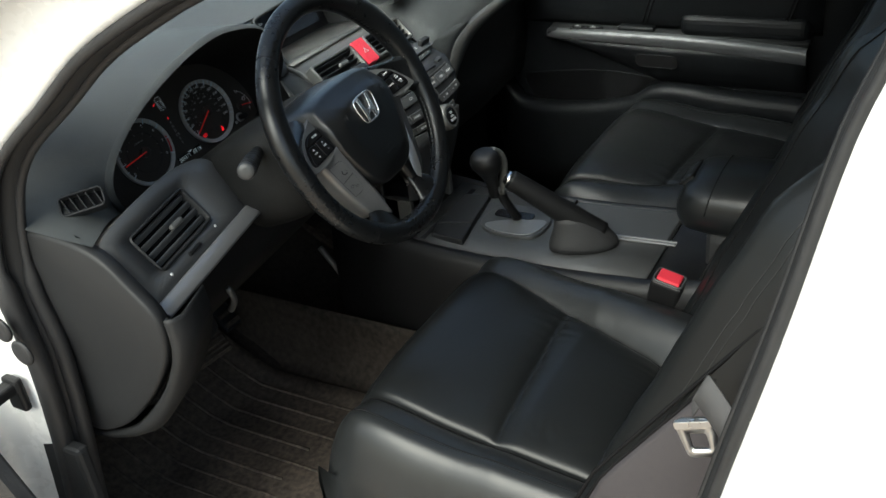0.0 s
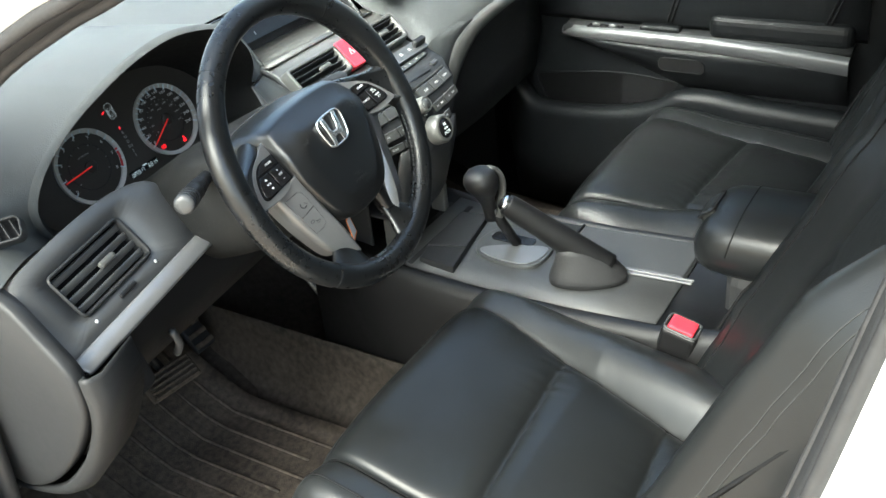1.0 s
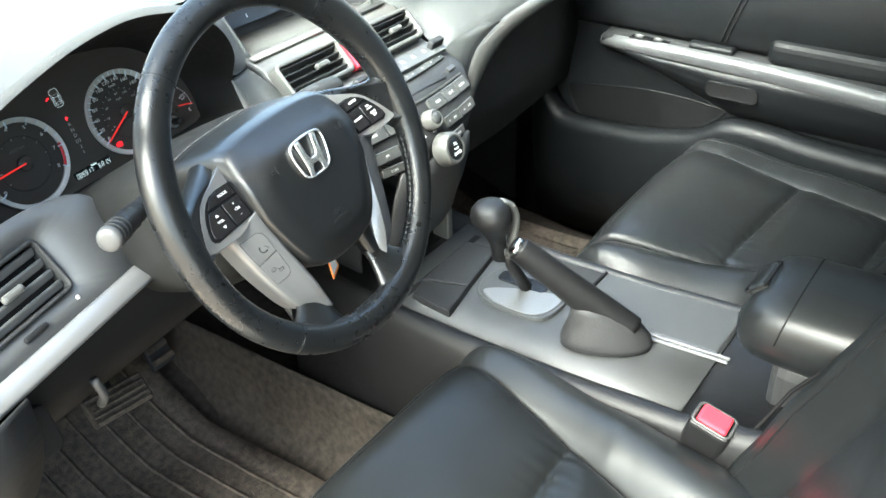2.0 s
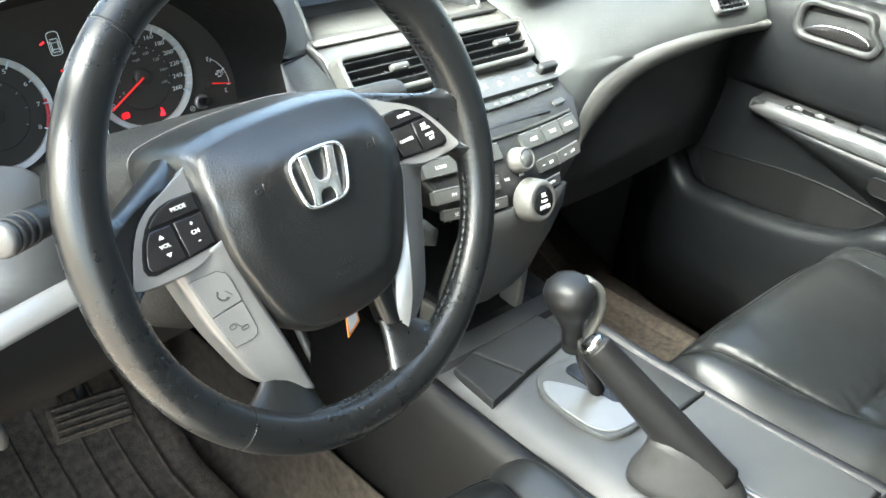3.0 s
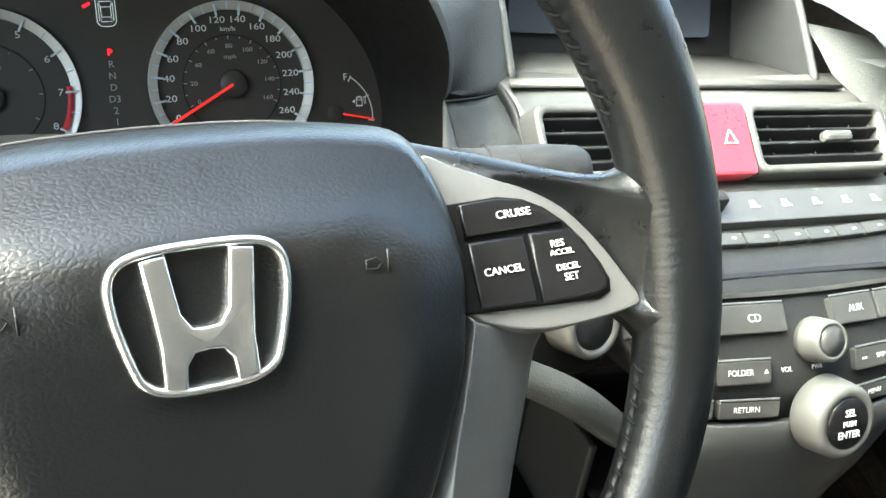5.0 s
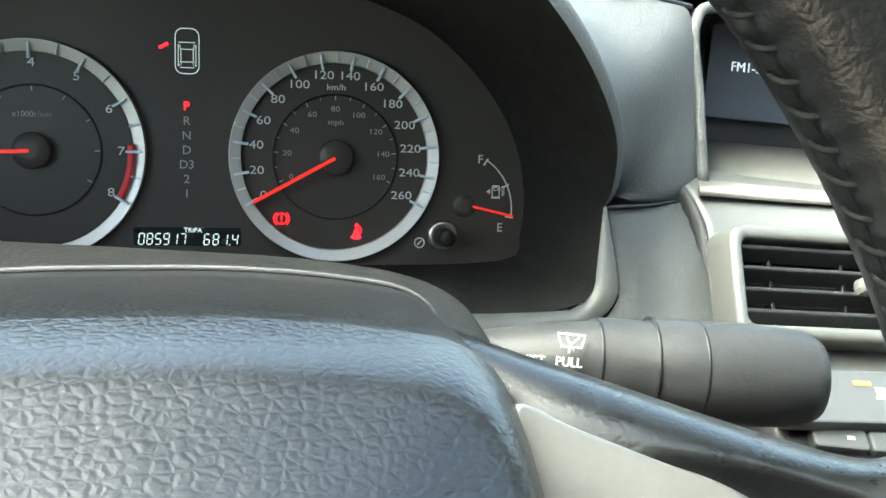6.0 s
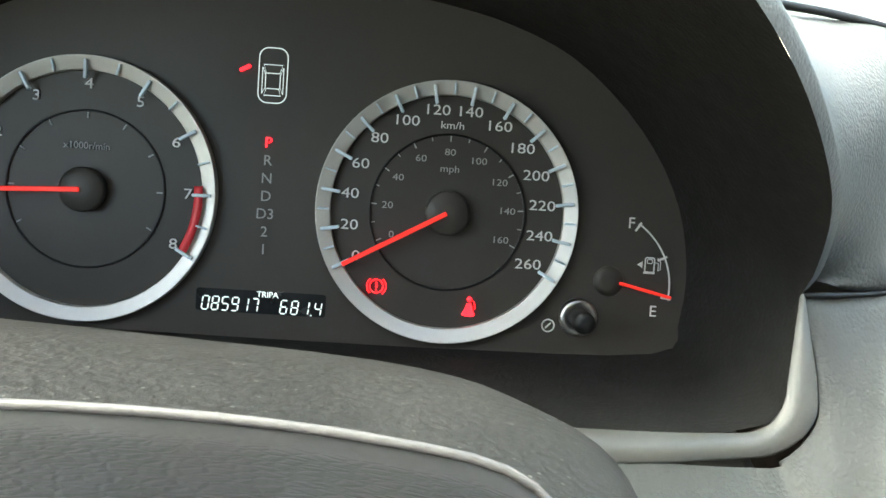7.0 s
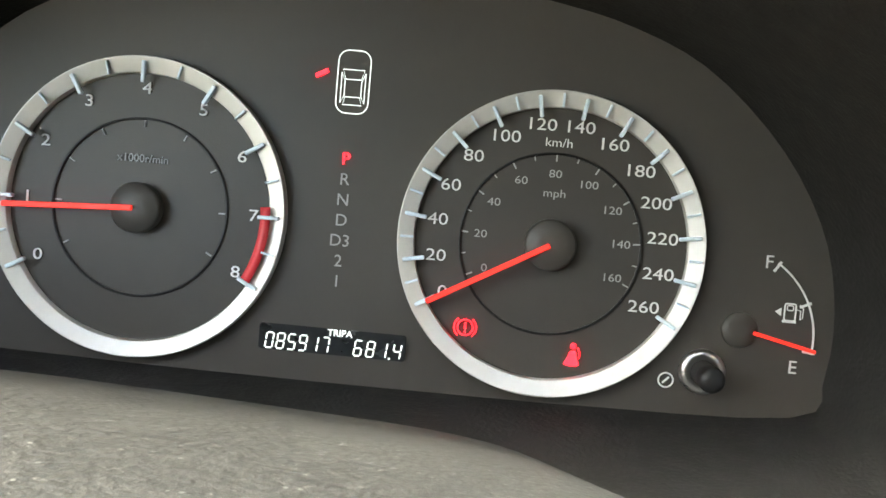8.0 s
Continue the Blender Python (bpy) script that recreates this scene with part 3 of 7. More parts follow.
bottom = spline([LIP[-1], (0.1850, 0.294, 0.6245), (0.1835, 0.288, 0.616), (0.1775, 0.2845, 0.6095), (0.165, 0.2835, 0.6065), (0.11, 0.2815, 0.6035), (0.0, 0.2815, 0.600), (-0.11, 0.2815, 0.602), (-0.18, 0.279, 0.606), LIP[0]], 60)
ring = spline([tuple(p) for p in lip], 400) + spline([tuple(p) for p in bottom], 400)
wall = []
for x, y in face:
    q = nearest_lip(math.atan2(y - 0.012, x))
    a = CL @ Vector((x, y, 0.0))
    wall.append((a, q))
rows = [[a.lerp(q, k) for a, q in wall] for k in (0, 0.15, 0.4, 0.7, 1.0)]
part("inner_hood_wall", grid(rows, close_u=True), M_HOODIN, CLUSTER, "matt black inner wall of the instrument hood")
outer = spline([(0.1885, 0.3085, 0.6475), (0.1950, 0.2925, 0.6225), (0.1942, 0.2856, 0.612), (0.184, 0.2805, 0.6035), (0.168, 0.2785, 0.600), (0.1146, 0.275, 0.5947), (0.0, 0.275, 0.591), (-0.11, 0.275, 0.593), (-0.18, 0.272, 0.597), (-0.212, 0.268, 0.610)], 60)
band = [[p + Vector((0, 0.004, -0.003)) for p in bottom], [p + Vector((0, -0.001, 0.0006)) for p in bottom], [a.lerp(b, 0.9) + Vector((0, -0.001, 0.0006)) for a, b in zip(bottom, outer)], [p.copy() for p in outer], [p + Vector((0, 0.006, -0.004)) for p in outer]]
part("lower_bezel", grid(band), M_FASCIA, CLUSTER, "satin grey bezel strip")


def on_dial(cx, cy, r, a, z=0.0):
    return Matrix.Translation((cx + r * math.cos(radians(a)), cy + r * math.sin(radians(a)), z)) @ Matrix.Rotation(radians(a), 4, "Z")


def pieces(bm):
    """The unconnected pieces of a mesh, each as its own."""
    out, left = [], set(bm.verts)
    while left:
        todo, seen = [next(v for v in bm.verts if v in left)], set()
        while todo:
            v = todo.pop()
            if v in seen:
                continue
            seen.add(v)
            todo += [e.other_vert(v) for e in v.link_edges]
        left -= seen
        one = bmesh.new()
        new_v = {v: one.verts.new(v.co) for v in bm.verts if v in seen}
        for f in bm.faces:
            if f.verts[0] in seen:
                one.faces.new([new_v[v] for v in f.verts])
        out.append(one)
    bm.free()
    return out


def words(text, x, y, size, parent, mat=None, name="marking", turn=0.0, z=0.0006, squeeze=1.0):
    if name == "number":
        for one in pieces(moved(lettering(text, size, squeeze=squeeze), at(x, y, z, turn))):
            part("digit", one, mat or M_PRINT, parent, own=True)
        return None
    return part(name, moved(lettering(text, size, squeeze=squeeze), at(x, y, z, turn)), mat or M_PRINT, parent, own=True)


def dial(name, cx, labels, majors, minors, inner, needle, label):
    """A round gauge: ring, ticks, numbers, hub and needle."""
    g = thing(name, Matrix.Identity(4), "", "")
    g.parent = CLUSTER
    g.matrix_basis = Matrix.Translation((cx, 0.0, 0.0))
    prof = ((0.0450, 0.0), (0.0450, 0.0032), (0.0451, 0.0034), (0.0454, 0.0035), (0.0499, 0.0050), (0.0502, 0.0051), (0.0504, 0.0050), (0.0505, 0.0046), (0.0505, 0.0))
    part("dial_ring", grid([[(r * math.cos(a), r * math.sin(a), z) for r, z in prof] for a in (2 * math.pi * i / 96 for i in range(96))], close_v=True), M_RING, g, "satin silver dial ring", own=True)
    part("inner_groove", ringband(0.0296, 0.0304, 0.0002, 0.0006), M_BLACK, g, own=True)
    for v in range(majors + 1):
        a = 209 - 238 * v / majors
        part("tick", moved(block(0.0072, 0.0013, 0.0022, 0.0003, 1), on_dial(0, 0, 0.0452, a, 0.0052)), M_TICK, g, own=True)
    for v in range(minors):
        a = 209 - 238 * (v + 0.5) / minors
        part("tick", moved(block(0.0045, 0.0008, 0.0015, 0.0002, 1), on_dial(0, 0, 0.0472, a, 0.0052)), M_TICK, g, own=True)
    for i, t in enumerate(labels):
        a = radians(209 - 238 * i / (len(labels) - 1))
        r = 0.0400 - abs(math.cos(a)) * 0.0010 * len(t)
        words(t, r * math.cos(a), r * math.sin(a), 0.0056, g, name="number", squeeze=1.26)
    part("hub", moved(lathe([(0.0085, 0), (0.0085, 0.004), (0.0078, 0.0048), (0.002, 0.005)], 28), Matrix.Translation((0, 0, 0.0012))), M_GAUGE, g, own=True)
    a = radians(needle)
    part("needle", moved(block(0.0445, 0.0018, 0.0012, 0.0003, 1), Matrix.Translation((0.0225 * math.cos(a), 0.0225 * math.sin(a), 0.0068)) @ Matrix.Rotation(a, 4, "Z")), M_NEEDLE, g, "glowing red needle", own=True)
    return g


speedo = dial("speedometer", 0.0687, [str(v) for v in range(0, 261, 20)], 13, 13, True, 209.5, "")
tach = dial("rev_counter", -0.0700, [str(v) for v in range(9)], 8, 8, True, 183.0, "")
words("km/h", 0.0, 0.0335, 0.0040, speedo, squeeze=1.15)
words("mph", 0.0, 0.0168, 0.0038, speedo, M_PRINT_DIM, squeeze=1.15)
for i, t in enumerate(("0", "20", "40", "60", "80", "100", "120", "140", "160")):
    a = radians(205 - 28.6 * i)
    words(t, 0.0232 * math.cos(a), 0.0232 * math.sin(a), 0.0037, speedo, M_PRINT_DIM, "number", squeeze=1.22)
    part("tick", moved(block(0.0022, 0.0005, 0.0006, 0), on_dial(0, 0, 0.0285, 205 - 28.6 * i, 0.0004)), M_PRINT_DIM, speedo, own=True)
    if i < 8:
        part("tick", moved(block(0.0014, 0.0004, 0.0006, 0), on_dial(0, 0, 0.0288, 205 - 28.6 * (i + 0.5), 0.0004)), M_PRINT_DIM, speedo, own=True)
for i in range(9):
    part("tick", moved(block(0.0022, 0.0005, 0.0006, 0), on_dial(0, 0, 0.0282, 209 - 29.75 * i, 0.0004)), M_PRINT_DIM, tach, own=True)
words("x1000r/min", 0.0, 0.0165, 0.0038, tach, M_PRINT_DIM)
part("red_band", ringband(0.0425, 0.0458, 0.0052, 0.0004, 209 - 29.75 * 8, 209 - 29.75 * 6.85, 16), M_REDMARK, tach, own=True)
# gear column, car outline, trip display, lamps
for i, t in enumerate(("P", "R", "N", "D", "D3", "2", "1")):
    words(t, -0.0013, 0.0222 - 0.00685 * i, 0.0057, CLUSTER, M_LAMP if i == 0 else M_PRINT_DIM, "gear_letter")


def outline(pts, r, closed=True):
    return tube([(x, y, 0.0008) for x, y in pts], r, 6, closed)


def put(pts, dx, dy, k=1.0):
    return [(dx + x * k, dy + y * k) for x, y in pts]


icon = joined(outline(put(rounded(0.0108, 0.0208, 0.0035, 6), -0.0009, 0.0478), 0.0002),
              outline(put([(-0.0036, 0.005), (0.0036, 0.005), (0.0026, 0.0018), (-0.0026, 0.0018)], -0.0009, 0.0468), 0.00018),
              outline(put([(-0.0024, -0.004), (0.0024, -0.004), (0.0032, -0.0066), (-0.0032, -0.0066)], -0.0009, 0.0468), 0.00018),
              outline(put([(-0.0040, 0.004), (-0.0028, 0.0012), (-0.0028, -0.0036), (-0.0040, -0.006)], -0.0009, 0.0468), 0.00018),
              outline(put([(0.0040, 0.004), (0.0028, 0.0012), (0.0028, -0.0036), (0.0040, -0.006)], -0.0009, 0.0468), 0.00018))
part("car_outline_lamp", icon, M_ICON, CLUSTER, own=True)
part("door_ajar_lamp", moved(block(0.0045, 0.0014, 0.0005, 0.0002, 1), at(-0.0115, 0.0500, 0.0007, 28)), M_LAMP, CLUSTER, "red door-ajar lamp", own=True)
part("trip_display", prism(rounded(0.0500, 0.0088, 0.0010, 4, -0.0010, -0.0394), 0.0, 0.0008), M_LCDBACK, CLUSTER, own=True)
words("TRIPA", 0.0015, -0.0363, 0.0032, CLUSTER, M_LCD, "display_digits", z=0.0012)


SEGMENTS = {"0": "abcdef", "1": "bc", "4": "bcfg", "5": "acdfg", "6": "acdefg", "7": "abc", "8": "abcdefg", "9": "abcdfg"}


def segment_digits(text, x, y, w=0.0024, h=0.0052, step=0.0036):
    """Slanted seven-segment digits of an odometer display."""
    ends = {"a": ((0, h), (w, h)), "b": ((w, h / 2), (w, h)), "c": ((w, 0), (w, h / 2)), "d": ((0, 0), (w, 0)),
            "e": ((0, 0), (0, h / 2)), "f": ((0, h / 2), (0, h)), "g": ((0, h / 2), (w, h / 2))}
    for ch in text:
        if ch == ".":
            part("display_point", moved(block(0.0006, 0.0006, 0.0003, 0), at(x - 0.0004, y, 0.0012)), M_LCD, CLUSTER, own=True)
            x += 0.0006
            continue
        bars = []
        for s in SEGMENTS[ch]:
            p, q = (Vector((u + 0.12 * v, v, 0)) for u, v in ends[s])
            d = (q - p).normalized() * 0.0003
            bars.append(tube([p + d, q - d], 0.00025, 5))
        part("display_digits", moved(joined(*bars), at(x, y, 0.0010)), M_LCD, CLUSTER, own=True)
        x += step


segment_digits("085917", -0.0238, -0.0432, step=0.0038)
segment_digits("681.4", 0.0064, -0.0432, step=0.0042)
lamp = joined(outline(put([(0.0026 * math.cos(a), 0.0026 * math.sin(a)) for a in (2 * math.pi * i / 20 for i in range(20))], 0.0432, -0.0302), 0.00022),
              moved(tube([(0.0037 * math.cos(radians(a)), 0.0037 * math.sin(radians(a)), 0) for a in range(-50, 51, 10)], 0.00022, 6), at(0.0432, -0.0302, 0.0008)),
              moved(tube([(0.0037 * math.cos(radians(a)), 0.0037 * math.sin(radians(a)), 0) for a in range(130, 231, 10)], 0.00022, 6), at(0.0432, -0.0302, 0.0008)),
              moved(block(0.0006, 0.0022, 0.0005, 0), at(0.0432, -0.0297, 0.0008)), moved(block(0.0006, 0.0006, 0.0005, 0), at(0.0432, -0.0318, 0.0008)))
part("brake_lamp", lamp, M_LAMP, CLUSTER, "lit red brake warning lamp", own=True)
belt = joined(prism(put([(-0.0008, 0.0008), (0.0010, 0.0012), (0.0016, -0.0012), (0.0026, -0.0034), (0.0014, -0.0040), (-0.0012, -0.0040), (-0.0026, -0.0034), (-0.0014, -0.0012)], 0.0795, -0.0358), 0.0003, 0.0008),
              moved(lathe([(0.0010, 0), (0.0010, 0.0005)], 12), at(0.0797, -0.0331, 0.0003)),
              outline(put([(0.0016, 0.0022), (0.0024, 0.0008), (0.0024, -0.0012)], 0.0795, -0.0358), 0.00022, False))
part("belt_lamp", belt, M_LAMP, CLUSTER, "lit red seat belt warning lamp", own=True)
part("trip_icon", outline(put([(0.0024 * math.cos(a), 0.0024 * math.sin(a)) for a in (2 * math.pi * i / 20 for i in range(20))], 0.1110, -0.0414), 0.0003), M_PRINT, CLUSTER, own=True)
part("trip_icon", moved(block(0.003, 0.0006, 0.0004, 0), at(0.1110, -0.0414, 0.0006, 45)), M_PRINT, CLUSTER, own=True)
knob = part("trip_knob", moved(lathe([(0.0075, 0), (0.0075, 0.002), (0.006, 0.003), (0.0052, 0.0024)], 24), at(0.1225, -0.0375)), M_STEEL, CLUSTER, "chrome collar with black trip knob", own=True)
part("knob_stem", moved(lathe([(0.0042, 0.0), (0.0042, 0.016), (0.0036, 0.0175), (0.001, 0.0178)], 20), at(0.1225, -0.0375)), M_BLACK, knob, own=True)
# fuel gauge
FX, FY = 0.1280, -0.0245
part("fuel_hub", moved(lathe([(0.006, 0), (0.0058, 0.0005), (0.002, 0.0006)], 24), at(0.1335, -0.0226)), M_GAUGE, CLUSTER, own=True)
part("fuel_arc", moved(ringband(0.0292, 0.0298, 0.0004, 0.0004, -8, 58, 20), at(FX, FY)), M_PRINT, CLUSTER, own=True)
for a in (57, 25, -7):
    part("fuel_tick", moved(block(0.004, 0.0008, 0.0004, 0), on_dial(FX, FY, 0.0285, a, 0.0008)), M_PRINT, CLUSTER, own=True)
part("fuel_needle", moved(block(0.0212, 0.0012, 0.001, 0.0003, 1), at(0.1476, -0.0251, 0.0030, -12.5)), M_NEEDLE, CLUSTER, own=True)
words("F", 0.1407, 0.0005, 0.0062, CLUSTER, name="fuel_letter")
words("E", 0.1517, -0.0335, 0.0062, CLUSTER, name="fuel_letter")
pump = joined(outline(put(rounded(0.0036, 0.0056, 0.0006, 3), 0.1490, -0.0152), 0.00028), outline(put(rounded(0.0020, 0.0016, 0.0003, 2), 0.1490, -0.0138), 0.0002), moved(block(0.0044, 0.0008, 0.0005, 0), at(0.1490, -0.0183, 0.0006)),
              outline(put([(0.002, 0.001), (0.0034, 0.0008), (0.0034, -0.0022), (0.0042, -0.0016), (0.0042, 0.0014), (0.003, 0.0028)], 0.1490, -0.0152), 0.0002, False),
              prism([(0.1462, -0.0140), (0.1462, -0.0166), (0.1442, -0.0153)], 0.0003, 0.0008))
part("pump_icon", pump, M_PRINT, CLUSTER, own=True)

# ---- steering wheel ----
COLUMN_AXIS = Matrix.Translation((0.0002, 0.0041, 0.6932)) @ Matrix.Rotation(radians(65.5), 4, "X") @ Matrix.Rotation(radians(2.07), 4, "Y")
WH = COLUMN_AXIS @ Matrix.Rotation(radians(4.6), 4, "Z")
WHEEL = thing("steering_wheel", WH, "black leather steering wheel with silver spokes and stitched rim", "steering wheel")
RIM_R, TUBE_R = 0.1558, 0.0140


def bell(a, mid, width):
    d = (a - mid + 180) % 360 - 180
    return math.exp(-(d / width) ** 2)


def ramp01(x, lo, hi):
    """Smooth step from 0 at lo to 1 at hi."""
    f = max(0.0, min(1.0, (x - lo) / (hi - lo)))
    return f * f * (3 - 2 * f)


def rim_radius(a):
    return RIM_R + 0.0115 * max(0.0, math.sin(radians(a)))  # a little taller than wide above the hub


def tube_radius(a):
    """The grips swell at ten and two and by the arms, and thin out below."""
    return TUBE_R * (1 + 0.30 * bell(a, 38, 28) + 0.10 * bell(a, 156, 20) + 0.06 * bell(a, 0, 16) + 0.06 * bell(a, 180, 16) - 0.05 * bell(a, 322, 20) + 0.04 * bell(a, 270, 40))


def rim_at(a, q, lift=0.0):
    """A point on the rim: a round the wheel, q round the grip (180 faces the hub, 90 the driver)."""
    r = tube_radius(a) + lift
    o = Vector((math.cos(radians(a)), math.sin(radians(a)), 0))
    return o * (rim_radius(a) + r * math.cos(radians(q))) + Vector((0, 0, -0.012 + 0.97 * r * math.sin(radians(q))))


SEAM_Q, PITCH = 181, 2.35
LACED = ((-46, -13), (20, 52), (128, 160), (198, 227), (230, 246), (258, 288), (300, 311))


def laced(a):
    """How far the lacing runs at this angle: 1 within, 0 outside."""
    d = (a + 180) % 360 - 180
    return max(max(ramp01(x, lo - 1, lo + 1) * (1 - ramp01(x, hi - 1, hi + 1)) for x in (d, d + 360)) for lo, hi in LACED)


def rim_relief(a, q):
    """Seam groove, puckers between the stitches and fine folds of the leather."""
    d = (q - SEAM_Q + 180) % 360 - 180
    run = laced(a)
    groove = -0.0011 * math.exp(-(d / 5.0) ** 2) * (0.10 + 0.90 * run)
    pucker = 0.00030 * run * math.exp(-(d / 17.0) ** 2) * math.cos(2 * math.pi * a / PITCH) * (1 - math.exp(-(d / 4.0) ** 2))
    near = bell(a, 180, 15) + bell(a, 0, 15) + 0.5 * bell(a, 245, 12) + 0.5 * bell(a, 292, 12)
    inner = max(0.0, -math.cos(radians(q)))
    fold = noise.noise(Vector((math.cos(radians(a)) * 95, math.sin(radians(a)) * 95, math.cos(radians(q)) * 1.3)))
    soft = noise.noise(Vector((math.cos(radians(a)) * 9, math.sin(radians(a)) * 9, q * 0.02)))
    return groove + pucker + 0.00008 * soft + (0.00002 * inner + 0.00020 * near * inner + 0.00006 * run * inner) * fold


rows = [[rim_at(0.25 * i, q, rim_relief(0.25 * i, q)) for q in (0, 15, 30, 45, 60, 75, 88, 100, 110, 118, 126, 134, 142, 149, 156, 162, 167, 171, 175, 178, 181, 184, 187, 191, 193, 205, 220, 240, 262, 285, 310, 335)] for i in range(1440)]
RIM = part("rim", grid(rows, close_u=True, close_v=True), M_RIM, WHEEL, "worn glossy black leather rim", own=True)
for a in (53, 127, 228, 313):
    part("seam", tube([rim_at(a, 12 * j, -0.0003) for j in range(30)], 0.0005, 6, True), M_CREASE, RIM, own=True)
    part("seam_edge", tube([rim_at(a + 0.5, 12 * j, -0.00035) for j in range(30)], 0.0006, 6, True), M_RIM, RIM, own=True)
for lo, hi in LACED:
    bms = []
    for i in range(int((hi - lo) / PITCH)):
        a = PITCH * (math.ceil(lo / PITCH) + i + 0.5)
        bms.append(tube([rim_at(a - 0.35, SEAM_Q - 10, -0.0004), rim_at(a - 0.1, SEAM_Q - 3, 0.0001), rim_at(a + 0.2, SEAM_Q + 4, 0.0001), rim_at(a + 0.5, SEAM_Q + 10, -0.0004)], 0.00055, 5))
    part("stitching", joined(*bms), M_CREASE, RIM, "dark lacing stitches", own=True)

# airbag cover: outline with a chamfered front and a deep rolled top
CX = -0.002
PADH = [(0.0, 0.0624), (0.030, 0.0616), (0.054, 0.0590), (0.070, 0.0545), (0.0760, 0.043), (0.0778, 0.0156), (0.0773, 0.0015), (0.0745, -0.0168), (0.0625, -0.0487), (0.0525, -0.0672), (0.039, -0.0795), (0.019, -0.0850), (0.0, -0.0860)]
hp = spline([(x, y, 0) for x, y in PADH], 48)
pad = [(p.x, p.y) for p in hp] + [(-p.x, p.y) for p in hp[-2:0:-1]]


def pad_front(x, y, k):
    """Height of the cover where its outline is drawn in by k."""
    top = ramp01(y / max(k, 0.05), 0.015, 0.062)
    edge = -0.0105 - 0.024 * top
    g_side = ramp01(k, 0.66, 1.06) * 0.62 + 0.38 * max(0.0, (k - 0.94) / 0.06) ** 2
    g_top = ramp01(k, 0.42, 1.10) * 0.70 + 0.30 * max(0.0, (k - 0.90) / 0.10) ** 2
    g = g_side * (1 - top) + g_top * top
    return 0.0062 + (edge - 0.0062) * g


rows = []
for z, back in ((-0.0885, 1.0), (-0.088, 1.0), (-0.078, 0.85), (-0.065, 0.6), (-0.048, 0.3)):
    draw = 0.985 if z < -0.0882 else 1.0
    rows.append([Vector((CX + x * draw * (1 + 0.05 * back * ramp01(y, 0.01, 0.05)), y * draw + 0.0016 * back * ramp01(y, 0.03, 0.05), max(z, -0.05) if y < 0.0 else z)) for x, y in pad])
BACK_EDGE = [p.copy() for p in rows[1] if p.y > 0.045]
for k in (1.0, 0.997, 0.99, 0.98, 0.965, 0.95, 0.93, 0.91, 0.88, 0.85, 0.82, 0.78, 0.74, 0.70, 0.66, 0.6, 0.54, 0.46, 0.36, 0.24, 0.12, 0.03):
    rows.append([Vector((CX + x * k, y * k, pad_front(x * k, y * k, k))) for x, y in pad])
part("airbag_pad", grid(rows, close_u=True, cap=True), M_PAD, WHEEL, "grained black vinyl airbag cover", own=True)
part("pad_edge", tube([p + Vector((0, 0.0004, 0)) for p in sorted(BACK_EDGE, key=lambda p: p.x)], 0.0007, 6), M_GREYTRIM, WHEEL, "pale back edge of the cover", own=True)
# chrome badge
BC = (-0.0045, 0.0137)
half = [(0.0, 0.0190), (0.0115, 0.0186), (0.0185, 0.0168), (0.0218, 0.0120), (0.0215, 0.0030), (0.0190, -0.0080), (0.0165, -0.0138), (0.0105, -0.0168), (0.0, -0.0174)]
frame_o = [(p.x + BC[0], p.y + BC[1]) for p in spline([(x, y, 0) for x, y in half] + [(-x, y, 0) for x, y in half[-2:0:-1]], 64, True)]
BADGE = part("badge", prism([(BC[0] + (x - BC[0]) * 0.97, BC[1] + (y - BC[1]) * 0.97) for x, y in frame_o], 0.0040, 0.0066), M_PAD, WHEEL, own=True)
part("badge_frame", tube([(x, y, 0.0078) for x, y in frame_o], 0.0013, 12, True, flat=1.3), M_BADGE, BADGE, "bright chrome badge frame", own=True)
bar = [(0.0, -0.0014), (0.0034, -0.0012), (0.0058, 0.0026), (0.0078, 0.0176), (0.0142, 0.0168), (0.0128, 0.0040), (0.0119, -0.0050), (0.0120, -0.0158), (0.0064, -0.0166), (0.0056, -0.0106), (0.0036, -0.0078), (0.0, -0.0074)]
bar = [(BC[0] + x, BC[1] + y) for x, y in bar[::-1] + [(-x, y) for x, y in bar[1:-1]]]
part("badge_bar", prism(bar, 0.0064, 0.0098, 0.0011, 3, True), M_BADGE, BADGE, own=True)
for i, (t, y, size) in enumerate((("SRS", -0.0440, 0.0072), ("AIRBAG", -0.0508, 0.0056))):
    words(t, -0.003, y, size, WHEEL, M_PAD, "moulded_text", z=0.0065, squeeze=1.25, turn=-2)
for x in (-0.0505, 0.0432):
    horn = joined(tube([(-0.003, 0.0012, 0), (0.0, 0.0016, 0), (0.0015, 0.0, 0), (0.0, -0.0016, 0), (-0.003, -0.0012, 0)], 0.0003, 5, True), tube([(0.0034, 0.0036, 0), (0.0034, -0.0034, 0)], 0.00035, 5))
    part("horn_mark", moved(horn, at(x, 0.0205, 0.0058)), M_PAD, WHEEL, own=True)

# button surrounds lean back towards their tops; the leather arms pass behind them and rise to the rim
LEAN = Matrix.Translation((0, 0, -0.0118)) @ Matrix.Rotation(radians(-17), 4, "X")


def flat(pts, s):
    """Button panel outline, mirrored for the other side."""
    return [(s * (x - (0.0028 if s > 0 else 0.0020)), 0.0085 + (y - 0.0077) * 0.96) for x, y in pts]


